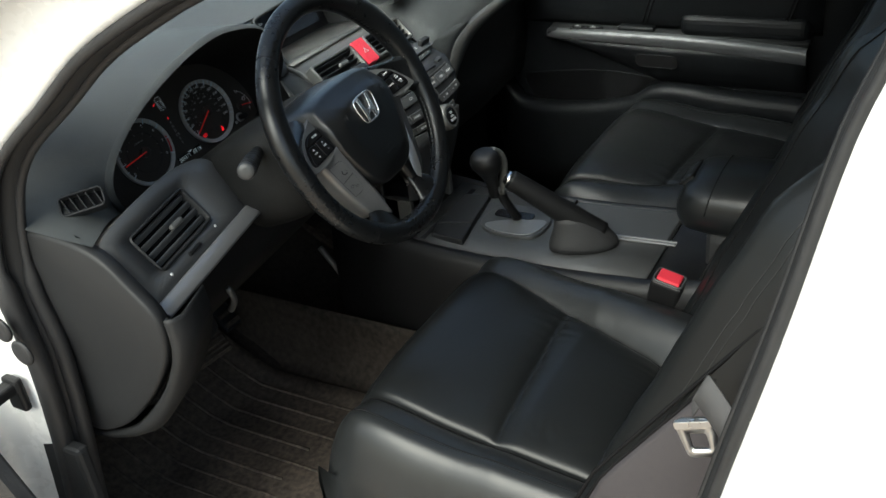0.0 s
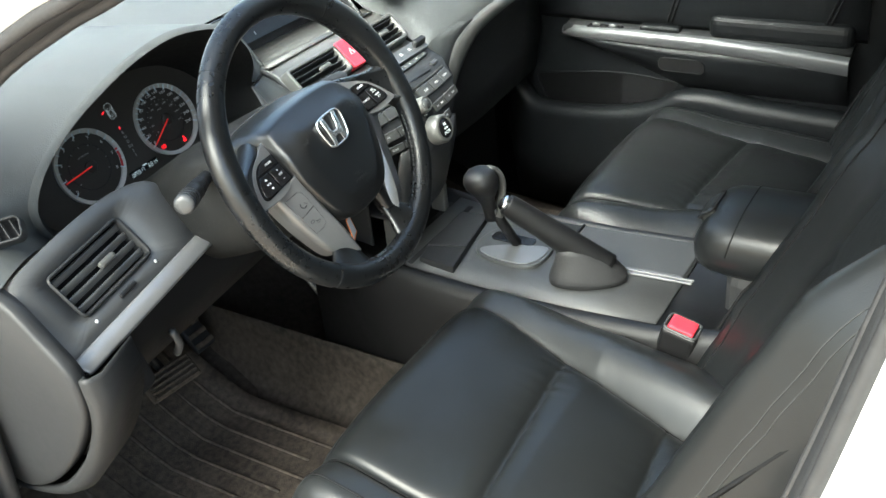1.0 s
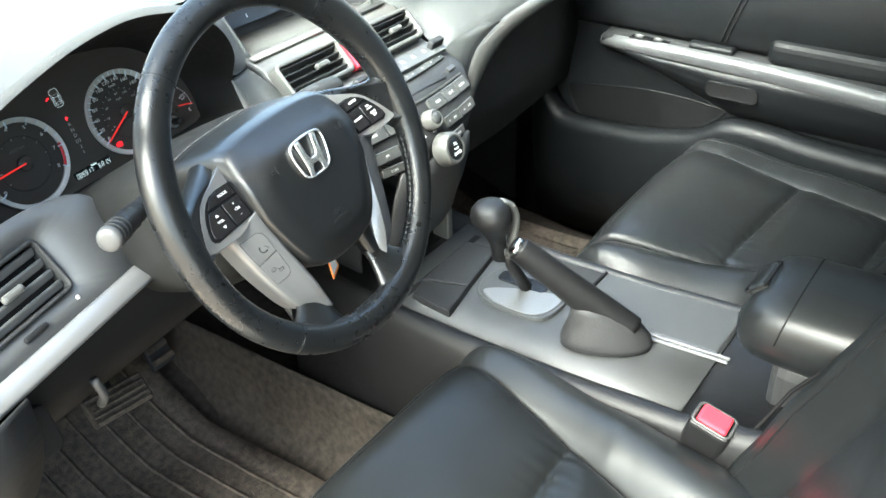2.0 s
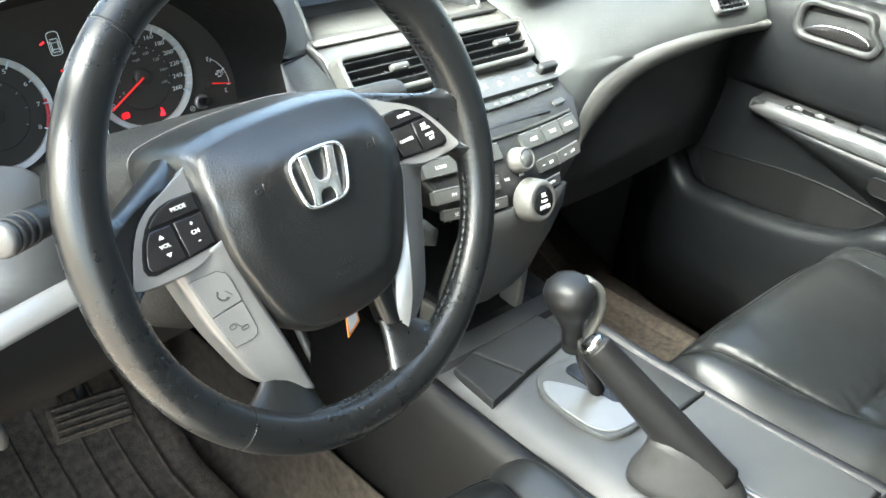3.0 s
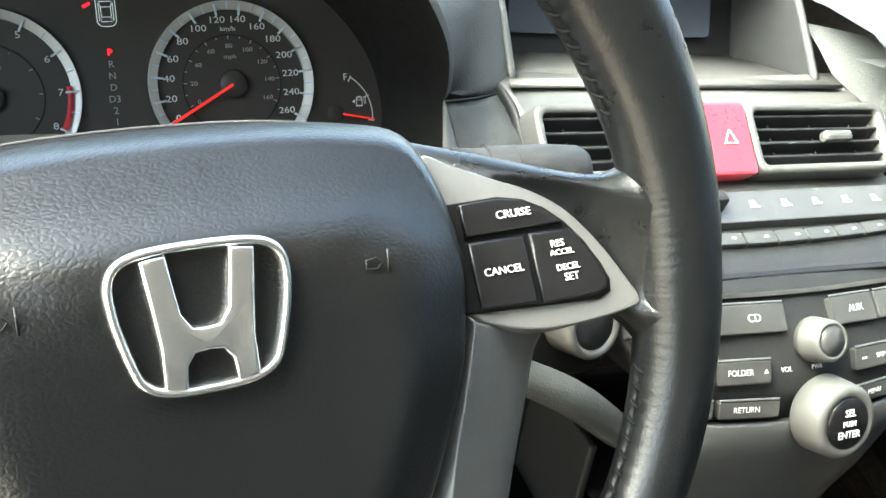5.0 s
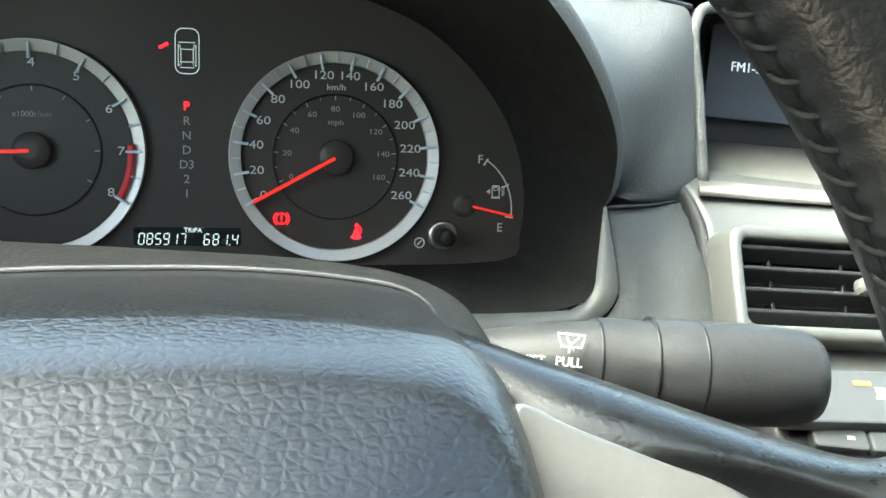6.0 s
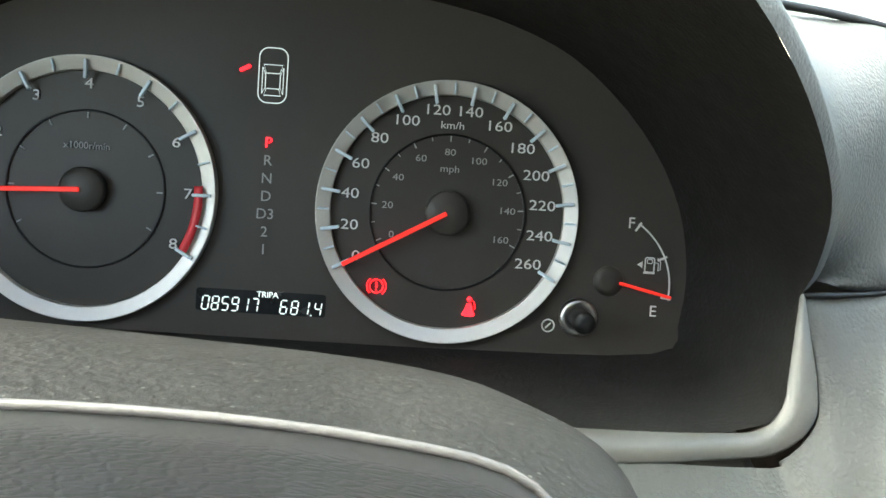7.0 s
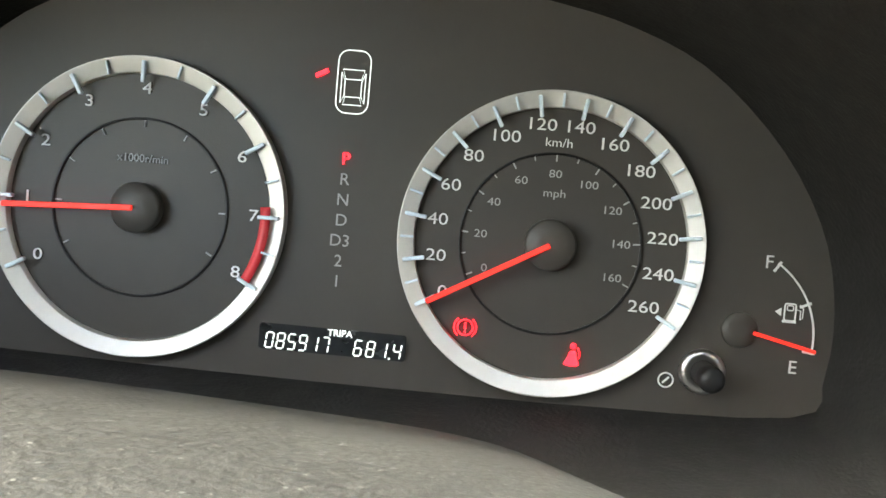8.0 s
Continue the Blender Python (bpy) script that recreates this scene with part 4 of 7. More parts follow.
SURROUND = [(0.0765, 0.0500), (0.0855, 0.0455), (0.0990, 0.0392), (0.1105, 0.0340), (0.1220, 0.0255), (0.1320, 0.0120), (0.1392, -0.0020), (0.1418, -0.0078), (0.1400, -0.0110), (0.1270, -0.0126), (0.1120, -0.0132), (0.1020, -0.0124), (0.0920, -0.0098), (0.0810, -0.0040), (0.0774, 0.0080), (0.0772, 0.0250), (0.0765, 0.0420)]


def beyond(p, poly):
    """Distance from a place to an outline, 0 inside it."""
    inside, best = False, 1.0
    for a, b in zip(poly, poly[1:] + poly[:1]):
        if (a[1] > p.y) != (b[1] > p.y) and p.x < (b[0] - a[0]) * (p.y - a[1]) / (b[1] - a[1]) + a[0]:
            inside = not inside
        d = Vector((b[0] - a[0], b[1] - a[1]))
        k = max(0.0, min(1.0, ((p.x - a[0]) * d.x + (p.y - a[1]) * d.y) / max(1e-12, d.length_squared)))
        best = min(best, math.hypot(p.x - a[0] - d.x * k, p.y - a[1] - d.y * k))
    return 0.0 if inside else best


for s in (-1, 1):
    edge = [tuple(p[:2]) for p in spline([(x, 0.956 * y, 0) for x, y in flat(SURROUND, s)], 40, True)]
    sl = []
    for x, y0, y1, z, t in ((0.058, -0.002, 0.0555, -0.070, 0.014), (0.070, -0.006, 0.0540, -0.060, 0.019), (0.082, -0.010, 0.0500, -0.050, 0.021), (0.096, -0.009, 0.0455, -0.0415, 0.021), (0.112, -0.009, 0.0400, -0.0335, 0.020), (0.125, -0.0095, 0.0360, -0.0265, 0.0175),
                            (0.134, -0.0135, 0.0345, -0.0195, 0.0135), (0.141, -0.021, 0.0365, -0.0165, 0.0134), (0.147, -0.032, 0.0410, -0.0140, 0.0132), (0.152, -0.042, 0.0460, -0.0128, 0.0125), (0.158, -0.046, 0.0500, -0.012, 0.0095)):
        c, h = (y0 + y1) / 2, (y1 - y0) / 2
        sl.append([Vector((s * x, c + h * math.copysign(abs(math.sin(q)) ** 0.7, math.sin(q)), z + t * math.copysign(abs(math.cos(q)) ** 0.7, math.cos(q)))) for q in (2 * math.pi * j / 72 for j in range(72))])
    sl = [list(r) for r in zip(*[spline(col, 81) for col in zip(*sl)])]
    for r in sl:
        for p in r:
            wrinkle = ramp01(abs(p.x), 0.122, 0.138)
            p.z += 0.0003 * noise.noise(p * 60) + 0.00055 * wrinkle * noise.noise(Vector((p.x * 330, p.y * 120 + p.x * 190, s * 3.0)))
            p.z = min(p.z, -0.0128 - 0.305 * p.y + 0.95 * beyond(p, edge))
    part("spoke_arm", grid(sl, close_u=True, cap=True), M_RIM, WHEEL, "wrinkled leather spoke arm", own=True)


def loft(table, n=18):
    """Rows of points, spread smoothly along their length."""
    cols = [spline([r[j] for r in table], n) for j in range(len(table[0]))]
    return [list(r) for r in zip(*cols)]


# silver lower spokes: a bright inner facet and a wide outer one
right = [((0.0752, -0.0010), (0.0775, -0.0040), (0.1040, -0.0150)), ((0.0735, -0.0100), (0.0760, -0.0120), (0.1005, -0.0200)), ((0.0680, -0.0260), (0.0720, -0.0270), (0.0965, -0.0330)), ((0.0612, -0.0440), (0.0669, -0.0455), (0.0904, -0.0527)),
         ((0.0530, -0.0680), (0.0614, -0.0700), (0.0830, -0.0780)), ((0.0455, -0.0910), (0.0555, -0.0950), (0.0755, -0.1020)), ((0.0418, -0.1080), (0.0505, -0.1110), (0.0625, -0.1190)), ((0.0425, -0.1180), (0.0458, -0.1195), (0.0540, -0.1245))]
table = []
for i, (a, b, c) in enumerate(right):
    o = 0.006 * ramp01(i, 4, 7)
    a, b, c = Vector((*a, -0.0150 - o * 0.4)), Vector((*b, -0.0082 - o)), Vector((c[0] + 0.003, c[1], -0.0205 - o))
    table.append([a + Vector((0.003, 0, -0.026)), a + Vector((0, 0, -0.001)), a.lerp(b, 0.06), a.lerp(b, 0.94), b, b.lerp(c, 0.02), b.lerp(c, 0.06), b.lerp(c, 0.5), b.lerp(c, 0.95), c + Vector((0.0006, -0.0006, -0.0012)), c + Vector((-0.004, 0, -0.025))])
part("lower_spoke", shell(loft(table, 30), 0.001), M_SILVER, WHEEL, "satin silver spoke", own=True)
left = [((-0.0765, 0.0000), (-0.1085, -0.0120)), ((-0.0735, -0.0180), (-0.1050, -0.0230)), ((-0.0696, -0.0349), (-0.1010, -0.0380)), ((-0.0640, -0.0560), (-0.0950, -0.0570)), ((-0.0585, -0.0747), (-0.0871, -0.0762)), ((-0.0525, -0.0940), (-0.0790, -0.0935)), ((-0.0478, -0.1090), (-0.0725, -0.1030)), ((-0.0440, -0.1205), (-0.0660, -0.1080))]
table = []
for i, (a, b) in enumerate(left):
    o = 0.007 * ramp01(i, 4, 7)
    za, zb = -0.0078 - o, -0.0185 - 0.6 * o
    pts = [Vector((a[0] - 0.002, a[1], -0.040)), Vector((*a, za - 0.0015))]
    pts += [Vector((a[0] + (b[0] - a[0]) * f, a[1] + (b[1] - a[1]) * f, za + (zb - za) * f)) for f in (0.08, 0.3, 0.55, 0.8, 0.96)]
    table.append(pts + [Vector((*b, zb - 0.0015)), Vector((b[0] + 0.003, b[1], -0.048))])
part("lower_spoke", shell(loft(table, 30), 0.001), M_SILVER, WHEEL, "satin silver spoke", own=True)


def on_left(x, y):
    """Height of the wide silver spoke at a place."""
    for (a, b), (c, d) in zip(left, left[1:]):
        f = (a[1] - y) / max(1e-6, a[1] - c[1])
        if f <= 1:
            i, o = a[0] + (c[0] - a[0]) * f, b[0] + (d[0] - b[0]) * f
            return -0.0078 + (-0.0185 + 0.0078) * (x - i) / (o - i)
    return -0.013


def foot(mid, across, rim_a, w0, w1):
    """Leather that spreads from a spoke's tip into the rim."""
    a, b = Vector(mid), rim_at(rim_a, 90, -TUBE_R)
    d0, d1 = Vector((*across, 0)).normalized(), Vector((-math.sin(radians(rim_a)), math.cos(radians(rim_a)), 0))
    if d0.dot(d1) < 0:
        d1 = -d1
    rows = []
    for i in range(13):
        f = i / 12
        c, d = a.lerp(b, f), d0.lerp(d1, f).normalized()
        w, t = w0 + (w1 - w0) * f ** 1.7, 0.0075 + 0.0055 * f
        n = Vector((0, 0, 1))
        rows.append([c + d * w * math.cos(q) + n * (t * math.copysign(abs(math.sin(q)), math.sin(q)) + 0.0006 * noise.noise(Vector((math.cos(q) * 9, f * 3, w * 50)))) for q in (2 * math.pi * j / 40 for j in range(40))])
    return grid(rows, close_u=True, cap=True)


part("spoke_foot", foot((-0.0555, -0.1080, -0.0250), (0.78, -0.62), 243, 0.0210, 0.052), M_RIM, WHEEL, "leather foot of the spoke", own=True)
part("spoke_foot", foot((0.0470, -0.1110, -0.0255), (0.92, -0.38), 291, 0.0180, 0.046), M_RIM, WHEEL, "leather foot of the spoke", own=True)
lp = [((0.0272, -0.0790), (0.0500, -0.0690)), ((0.0290, -0.0880), (0.0480, -0.0850)), ((0.0305, -0.0980), (0.0462, -0.0980)), ((0.0320, -0.1100), (0.0445, -0.1125))]
table = [[Vector((a[0] + 0.002, a[1], -0.034)), Vector((*a, -0.0185)), Vector((a[0] + (b[0] - a[0]) * 0.3, a[1] + (b[1] - a[1]) * 0.3, -0.0150)), Vector((a[0] + (b[0] - a[0]) * 0.7, a[1] + (b[1] - a[1]) * 0.7, -0.0150)), Vector((*b, -0.0185)), Vector((b[0], b[1], -0.030))] for a, b in lp]
rows = loft(table, 16)
for r in rows:
    for p in r[1:5]:
        p.z += 0.0006 * noise.noise(Vector((p.x * 160, p.y * 320, 4.0)))
part("spoke_leather", shell(rows, 0.001), M_RIM, WHEEL, "wrinkled leather lower spoke piece", own=True)
part("leather_joint", tube([(0.0318, -0.1098, -0.0165), (0.038, -0.1108, -0.0140), (0.0445, -0.1122, -0.0165)], 0.0006, 6), M_CREASE, WHEEL, own=True)

# silver button surrounds, black recesses and buttons
for s in (-1, 1):
    sur = [tuple(p[:2]) for p in spline([(x, y, 0) for x, y in flat(SURROUND, s)], 96, True)]
    part("button_bezel", moved(prism(sur[::-s], -0.016, 0.0, 0.0018, 4, True), LEAN), M_SILVER, WHEEL, "satin silver button surround", own=True)
    pan = [(0.0785, 0.0325), (0.098, 0.0330), (0.1065, 0.0312), (0.1135, 0.0275), (0.1200, 0.0215), (0.1255, 0.0140), (0.1298, 0.0055), (0.1318, -0.0005), (0.1308, -0.0045), (0.1265, -0.0065), (0.0785, -0.0035)]
    PANEL = part("button_panel", moved(prism(flat(pan, s)[::-s], -0.004, 0.0010, 0.0006), LEAN), M_CREASE, WHEEL, "black button recess", own=True)
    b1 = [(0.0835, 0.0316), (0.098, 0.0320), (0.1058, 0.0302), (0.1125, 0.0266), (0.1180, 0.0220), (0.1180, 0.0210), (0.0835, 0.0208)]
    b2 = [(0.0835, 0.0188), (0.1032, 0.0190), (0.1032, -0.0042), (0.0835, -0.0028)]
    b3 = [(0.1050, 0.0190), (0.1198, 0.0190), (0.1240, 0.0133), (0.1278, 0.0058), (0.1298, 0.0000), (0.1286, -0.0034), (0.1250, -0.0050), (0.1050, -0.0046)]
    for b in (b1, b2, b3):
        part("button", moved(prism(flat(b, s)[::-s], 0.0, 0.0030, 0.0012, 3, True), LEAN), M_GLOSS, PANEL, "gloss black button", own=True)
    for t, x, y, size, sq in ((("CRUISE", 0.1010, 0.0262, 0.0042, 1.08), ("CANCEL", 0.0934, 0.0082, 0.0040, 1.05), ("RES", 0.1140, 0.0140, 0.0038, 1.0), ("ACCEL", 0.1150, 0.0110, 0.0030, 1.1), ("DECEL", 0.1160, 0.0058, 0.0034, 1.0), ("SET", 0.1165, 0.0024, 0.0040, 1.0)) if s > 0
                              else (("MODE", 0.0960, 0.0262, 0.0042, 1.05), ("VOL", 0.1145, 0.0075, 0.0040, 1.1), ("CH", 0.0930, 0.0085, 0.0042, 1.1), ("+", 0.0930, 0.0140, 0.0052, 1.0), ("-", 0.0930, 0.0028, 0.0065, 1.0))):
        (x, y), = flat([(x, y)], s)
        part("button_text", moved(lettering(t, 0.86 * size, squeeze=sq), LEAN @ at(x, y, 0.0034)), M_PRINT, WHEEL, own=True)
    if s < 0:
        for y, d in ((0.0132, 1), (0.0018, -1)):
            part("button_text", moved(prism(flat([(0.1163, y - 0.001 * d), (0.1127, y - 0.001 * d), (0.1145, y + 0.0016 * d)], s), 0.0031, 0.0036), LEAN), M_PRINT, WHEEL, own=True)
# telephone buttons set flush into the wide silver spoke
keys = [[(-0.1040, -0.0186), (-0.0872, -0.0176), (-0.0825, -0.0205), (-0.0803, -0.0262), (-0.0776, -0.0404), (-0.0966, -0.0448)], [(-0.0964, -0.0456), (-0.0774, -0.0412), (-0.0733, -0.0610), (-0.0742, -0.0655), (-0.0778, -0.0676), (-0.0885, -0.0688)]]
for i, poly in enumerate(keys):
    bm = prism(poly[::-1], 0.0, 0.0024, 0.0004)
    for v in bm.verts:
        v.co.z += on_left(v.co.x, v.co.y)
    KEY = part("phone_button", bm, M_SILVER, WHEEL, "pale silver telephone button", own=True)
    part("button_gap", tube([(x, y, on_left(x, y) + 0.0018) for x, y in poly], 0.0004, 5, True), M_MOLD, KEY, own=True)
    cx, cy = ((-0.0872, -0.0325), (-0.0842, -0.0560))[i]
    m = Matrix.Translation((cx, cy, on_left(cx, cy) + 0.0027)) @ Matrix.Rotation(radians(-18.5), 4, "Y")
    if i == 0:
        bms = [tube([(0.0040 * math.cos(radians(a)), 0.0040 * math.sin(radians(a)), 0) for a in range(150, 281, 13)], 0.0006, 6), moved(block(0.0012, 0.0022, 0.0005, 0), at(-0.0030, 0.0022, 0, -20)), moved(block(0.0022, 0.0012, 0.0005, 0), at(0.0010, -0.0036, 0, -20)), tube([(0.0018, 0.0012, 0), (0.0042, -0.0030, 0)], 0.00025, 5)]
    else:
        bms = [tube([(x, y, 0) for x, y in rounded(0.0040, 0.0030, 0.001, 3, -0.0028, 0.0018)], 0.0003, 5, True), tube([(x, y, 0) for x, y in rounded(0.0046, 0.0022, 0.001, 3, 0.0034, -0.0028)], 0.0003, 5, True), tube([(-0.0002, 0.0026, 0), (0.0022, -0.0020, 0)], 0.00025, 5)]
    part("button_icon", moved(joined(*bms), m @ at(0, 0, 0, 12)), M_MOLD, KEY, own=True)

# ---- steering column ----
COL = thing("steering_column", Matrix.Translation((-0.013, 0.08, 0.65)), "dusty black plastic steering column cover", "steering column")
rows = []
for dz, w, up, dn in ((-0.086, 0.068, 0.050, 0.05), (-0.092, 0.088, 0.0575, 0.06), (-0.104, 0.096, 0.0605, 0.075), (-0.114, 0.100, 0.0637, 0.08), (-0.128, 0.103, 0.0665, 0.085), (-0.148, 0.106, 0.0684, 0.085), (-0.18, 0.103, 0.0665, 0.085), (-0.26, 0.095, 0.055, 0.08), (-0.33, 0.085, 0.03, 0.07)):
    row = []
    for j in range(64):
        a = 2 * math.pi * j / 64
        c, s = math.cos(a), math.sin(a)
        e = 0.40 if s > 0 else 0.75
        row.append(COLUMN_AXIS @ Vector((w * math.copysign(abs(c) ** e, c), (up if s > 0 else dn) * math.copysign(abs(s) ** e, s) - 0.004, dz)))
    rows.append(row)
part("column_cover", grid(rows, close_u=True, cap=True), M_COLUMN, COL)


def stalk(name, base, tip, label, k_r=1.0, root=(0, 0, 0), mat=M_DASH_DARK):
    ob = thing(name, Matrix.Translation(base), label, "stalk")
    b, t = Vector(base), Vector(tip)
    pts = [b.lerp(t, k) + Vector(root) * max(0.0, 1 - k / 0.47) ** 1.3 for k in (0, 0.08, 0.16, 0.24, 0.3, 0.38, 0.48, 0.49, 0.60, 0.615, 0.85, 0.95, 0.985, 1.0)]
    part("stalk_body", tube(pts, [k_r * r for r in (0.0085, 0.0086, 0.009, 0.0096, 0.0100, 0.0106, 0.0112, 0.0122, 0.0122, 0.0132, 0.0136, 0.0130, 0.0108, 0.004)], 20), mat, ob)
    for k in (0.485, 0.605, 0.71):
        part("stalk_ring", tube([b.lerp(t, k), b.lerp(t, k + 0.006)], k_r * (0.0124 if k < 0.6 else 0.0135), 20), M_BLACK, ob)
    return ob


WIPER = stalk("wiper_stalk", (0.050, 0.135, 0.682), (0.169, 0.118, 0.688), "grey plastic wiper stalk with white markings", 1.0, (-0.005, 0.028, -0.030))
LIGHTS = stalk("light_stalk", (-0.09, 0.13, 0.665), (-0.196, 0.062, 0.688), "dark plastic light stalk with white markings", 0.8, mat=M_BLACK)
a, b = Vector((-0.09, 0.13, 0.665)), Vector((-0.196, 0.062, 0.688))
for k in (0.80, 0.86, 0.92):
    part("grip_ring", tube([a.lerp(b, k), a.lerp(b, k + 0.025)], 0.0116, 18), M_DASH_DARK, LIGHTS, "ribbed grip")
for k in (0.72, 0.76):
    part("stalk_mark", tube([a.lerp(b, k) + Vector((0.0, -0.0085, 0.0065)), a.lerp(b, k + 0.02) + Vector((0.0, -0.0085, 0.0065))], 0.0012, 6), M_PRINT, LIGHTS)
FACE = Matrix.Translation((0.0960, 0.1203, 0.6930)) @ Matrix.Rotation(radians(45), 4, "X") @ Matrix.Rotation(radians(-3), 4, "Z")


def on_stalk(x, down, r):
    """Place on the round face of the stalk, so far below its upper front line."""
    return FACE @ Matrix.Translation((x, 0, -0.0112)) @ Matrix.Rotation(down / r, 4, "X") @ Matrix.Translation((0, 0, r + 0.0006))


for t, x, d in (("MIST", -0.0078, 0.0032), ("PULL", 0.0018, 0.0030), ("OFF", -0.0042, 0.0082)):
    part("stalk_text", moved(lettering(t, 0.0034, squeeze=0.95), on_stalk(x, d, 0.0112)), M_PRINT, WIPER)
part("stalk_mark", moved(prism([(-0.0004, 0.003), (0.0002, 0.003), (0.0008, -0.003), (-0.0004, -0.003)], -0.0004, 0.0002), on_stalk(0.0105, 0.0098, 0.0124)), M_PRINT, WIPER)
part("stalk_mark", moved(block(0.0026, 0.0006, 0.0004, 0), on_stalk(0.0134, 0.0096, 0.0124)), M_PRINT, WIPER)
part("drop_mark", moved(prism([(0.0012, 0.0018), (0.0010, -0.0006), (0.0002, -0.0016), (-0.0008, -0.0012), (-0.0009, -0.0003)], -0.0004, 0.0002), on_stalk(0.0182, 0.0094, 0.0124)), M_PRINT, WIPER)
part("stalk_icon", moved(joined(outline([(-0.004, 0), (0.004, 0), (0.0055, 0.005), (-0.0055, 0.005)], 0.0004), tube([(-0.0012, -0.0022, 0.0008), (0.0, 0.0012, 0.0008), (0.003, 0.004, 0.0008)], 0.0004, 5), tube([(0.0016, -0.002, 0.0008), (-0.002, 0.0036, 0.0008)], 0.0004, 5)), FACE @ at(0.0022, 0.0006, 0.0006) @ Matrix.Scale(0.66, 4)), M_PRINT, WIPER)
part("stalk_end", tube([a.lerp(b, 0.965), a.lerp(b, 0.995), a.lerp(b, 1.015), a.lerp(b, 1.02)], [0.0112, 0.0112, 0.0092, 0.004], 20), M_RADIO, LIGHTS, "rounded grey end cap")
settle(WIPER, 0.0106, 0.0079, -0.0039)
settle(LIGHTS, 0.0103, 0.0017, 0.0045)

# ---- driver side panel: vent, strip, side cover ----
def oriented(o, nx, ny):
    """Frame at o with x along nx, y along ny."""
    x = Vector(nx).normalized()
    z = x.cross(Vector(ny)).normalized()
    y = z.cross(x)
    m = Matrix((x, y, z)).transposed().to_4x4()
    m.translation = Vector(o)
    return m


def vent(name, m, w, h, slats, parent, mat, frame_w=0.010, label="", tab=0.0, steep=25, depth=0.016, slat_mat=None, bars=3, chord=0.0105, thick=0.0022):
    """An air outlet: frame, dark box, slats and a sliding tab."""
    v = thing(name, Matrix.Identity(4), "", "")
    v.parent = parent
    v.matrix_basis = parent.matrix_basis.inverted() @ m
    o, i = rounded(w + 2 * frame_w, h + 2 * frame_w, 0.008, 5), rounded(w, h, 0.004, 5)
    rows = [[Vector((x * k, y * k, z)) for x, y in ps] for ps, k, z in ((o, 1.04, -depth), (o, 1.0, -0.002), (o, 0.985, 0.0005), (i, 1.03, 0.0005), (i, 1.0, -0.0015), (i, 0.99, -depth))]
    part("frame", grid(rows, close_u=True), mat, v, own=True)
    # near-black sheet paints the shade deep in the duct
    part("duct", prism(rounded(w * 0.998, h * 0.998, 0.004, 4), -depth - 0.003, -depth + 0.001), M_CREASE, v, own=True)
    for k in range(slats):
        y = h * ((k + 0.5) / slats - 0.5)
        part("slat", moved(block(w - 0.001, min(chord, 0.9 * depth), thick, 0.45 * thick, 2), Matrix.Translation((0, y, -0.5 * depth)) @ Matrix.Rotation(radians(90 - steep), 4, "X")), slat_mat or M_DASH_DARK, v, own=True)
    for k in range(bars):
        part("vane", moved(block(0.0016, h * 0.98, 0.006, 0.0004, 1), Matrix.Translation((w * ((k + 0.5) / bars - 0.5), 0, -depth + 0.003 if slats else -0.005)) @ Matrix.Rotation(radians(0 if slats else 18), 4, "Z")), M_BLACK if slats else M_DASH_DARK, v, own=True)
    if tab is None:
        return v
    part("tab", moved(block(0.024, 0.008, 0.009, 0.003, 2), Matrix.Translation((tab, 0.0, -0.001))), M_FASCIA, v, "grey sliding tab", own=True)
    return v


# face of the driver side end, seen as a tilted plane
DL = oriented((-0.241, 0.153, 0.620), (0.978, 0.195, 0.06), (-0.08, 0.60, 0.80))
panel = [(-0.098, -0.038), (-0.088, -0.046), (0.04, -0.046), (0.135, -0.046), (0.150, 0.030), (0.10, 0.056), (0.02, 0.062), (-0.074, 0.057), (-0.098, 0.038)]


def outline_at(poly, c, a):
    """Where a ray from c at angle a leaves the outline."""
    d = Vector((math.cos(a), math.sin(a)))
    best = 0.0
    for i in range(len(poly)):
        p, q = Vector(poly[i]) - Vector(c), Vector(poly[(i + 1) % len(poly)]) - Vector(c)
        e = q - p
        det = d.x * -e.y + e.x * d.y
        if abs(det) < 1e-12:
            continue
        k = (p.x * -e.y + e.x * p.y) / det
        u = (d.x * p.y - d.y * p.x) / det
        if k > 0 and -1e-6 <= u <= 1 + 1e-6:
            best = max(best, k)
    return Vector(c) + d * best


soft = [tuple(p[:2]) for p in spline([(x, y, 0) for x, y in panel], 60, True)]
hole = rounded(0.126, 0.058, 0.012, 5, 0.006, 0.007)
angles = [2 * math.pi * i / 96 for i in range(96)]
out_r = [outline_at(soft, (0.006, 0.007), a) for a in angles]
in_r = [outline_at(hole, (0.006, 0.007), a) for a in angles]
rows = [[DL @ Vector((p.x, p.y, -0.05)) for p in out_r], [DL @ Vector((p.x, p.y, -0.012)) for p in out_r], [DL @ Vector((p.x * 0.99 + q.x * 0.01, p.y * 0.99 + q.y * 0.01, -0.007)) for p, q in zip(out_r, in_r)],
        [DL @ Vector((p.x * 0.95 + q.x * 0.05, p.y * 0.95 + q.y * 0.05, -0.004)) for p, q in zip(out_r, in_r)], [DL @ Vector((p.x, p.y, -0.003)) for p in in_r], [DL @ Vector((p.x, p.y, -0.02)) for p in in_r]]
part("driver_vent_panel", grid(rows, close_u=True), M_RADIO, DASH, "dark grey vent panel")
vent("driver_vent", DL @ at(0.006, 0.007, -0.001), 0.116, 0.050, 4, DASH, M_DASH_DARK, 0.004, tab=0.010, steep=62, slat_mat=M_RADIO, bars=0, chord=0.0085, depth=0.016, thick=0.0042)
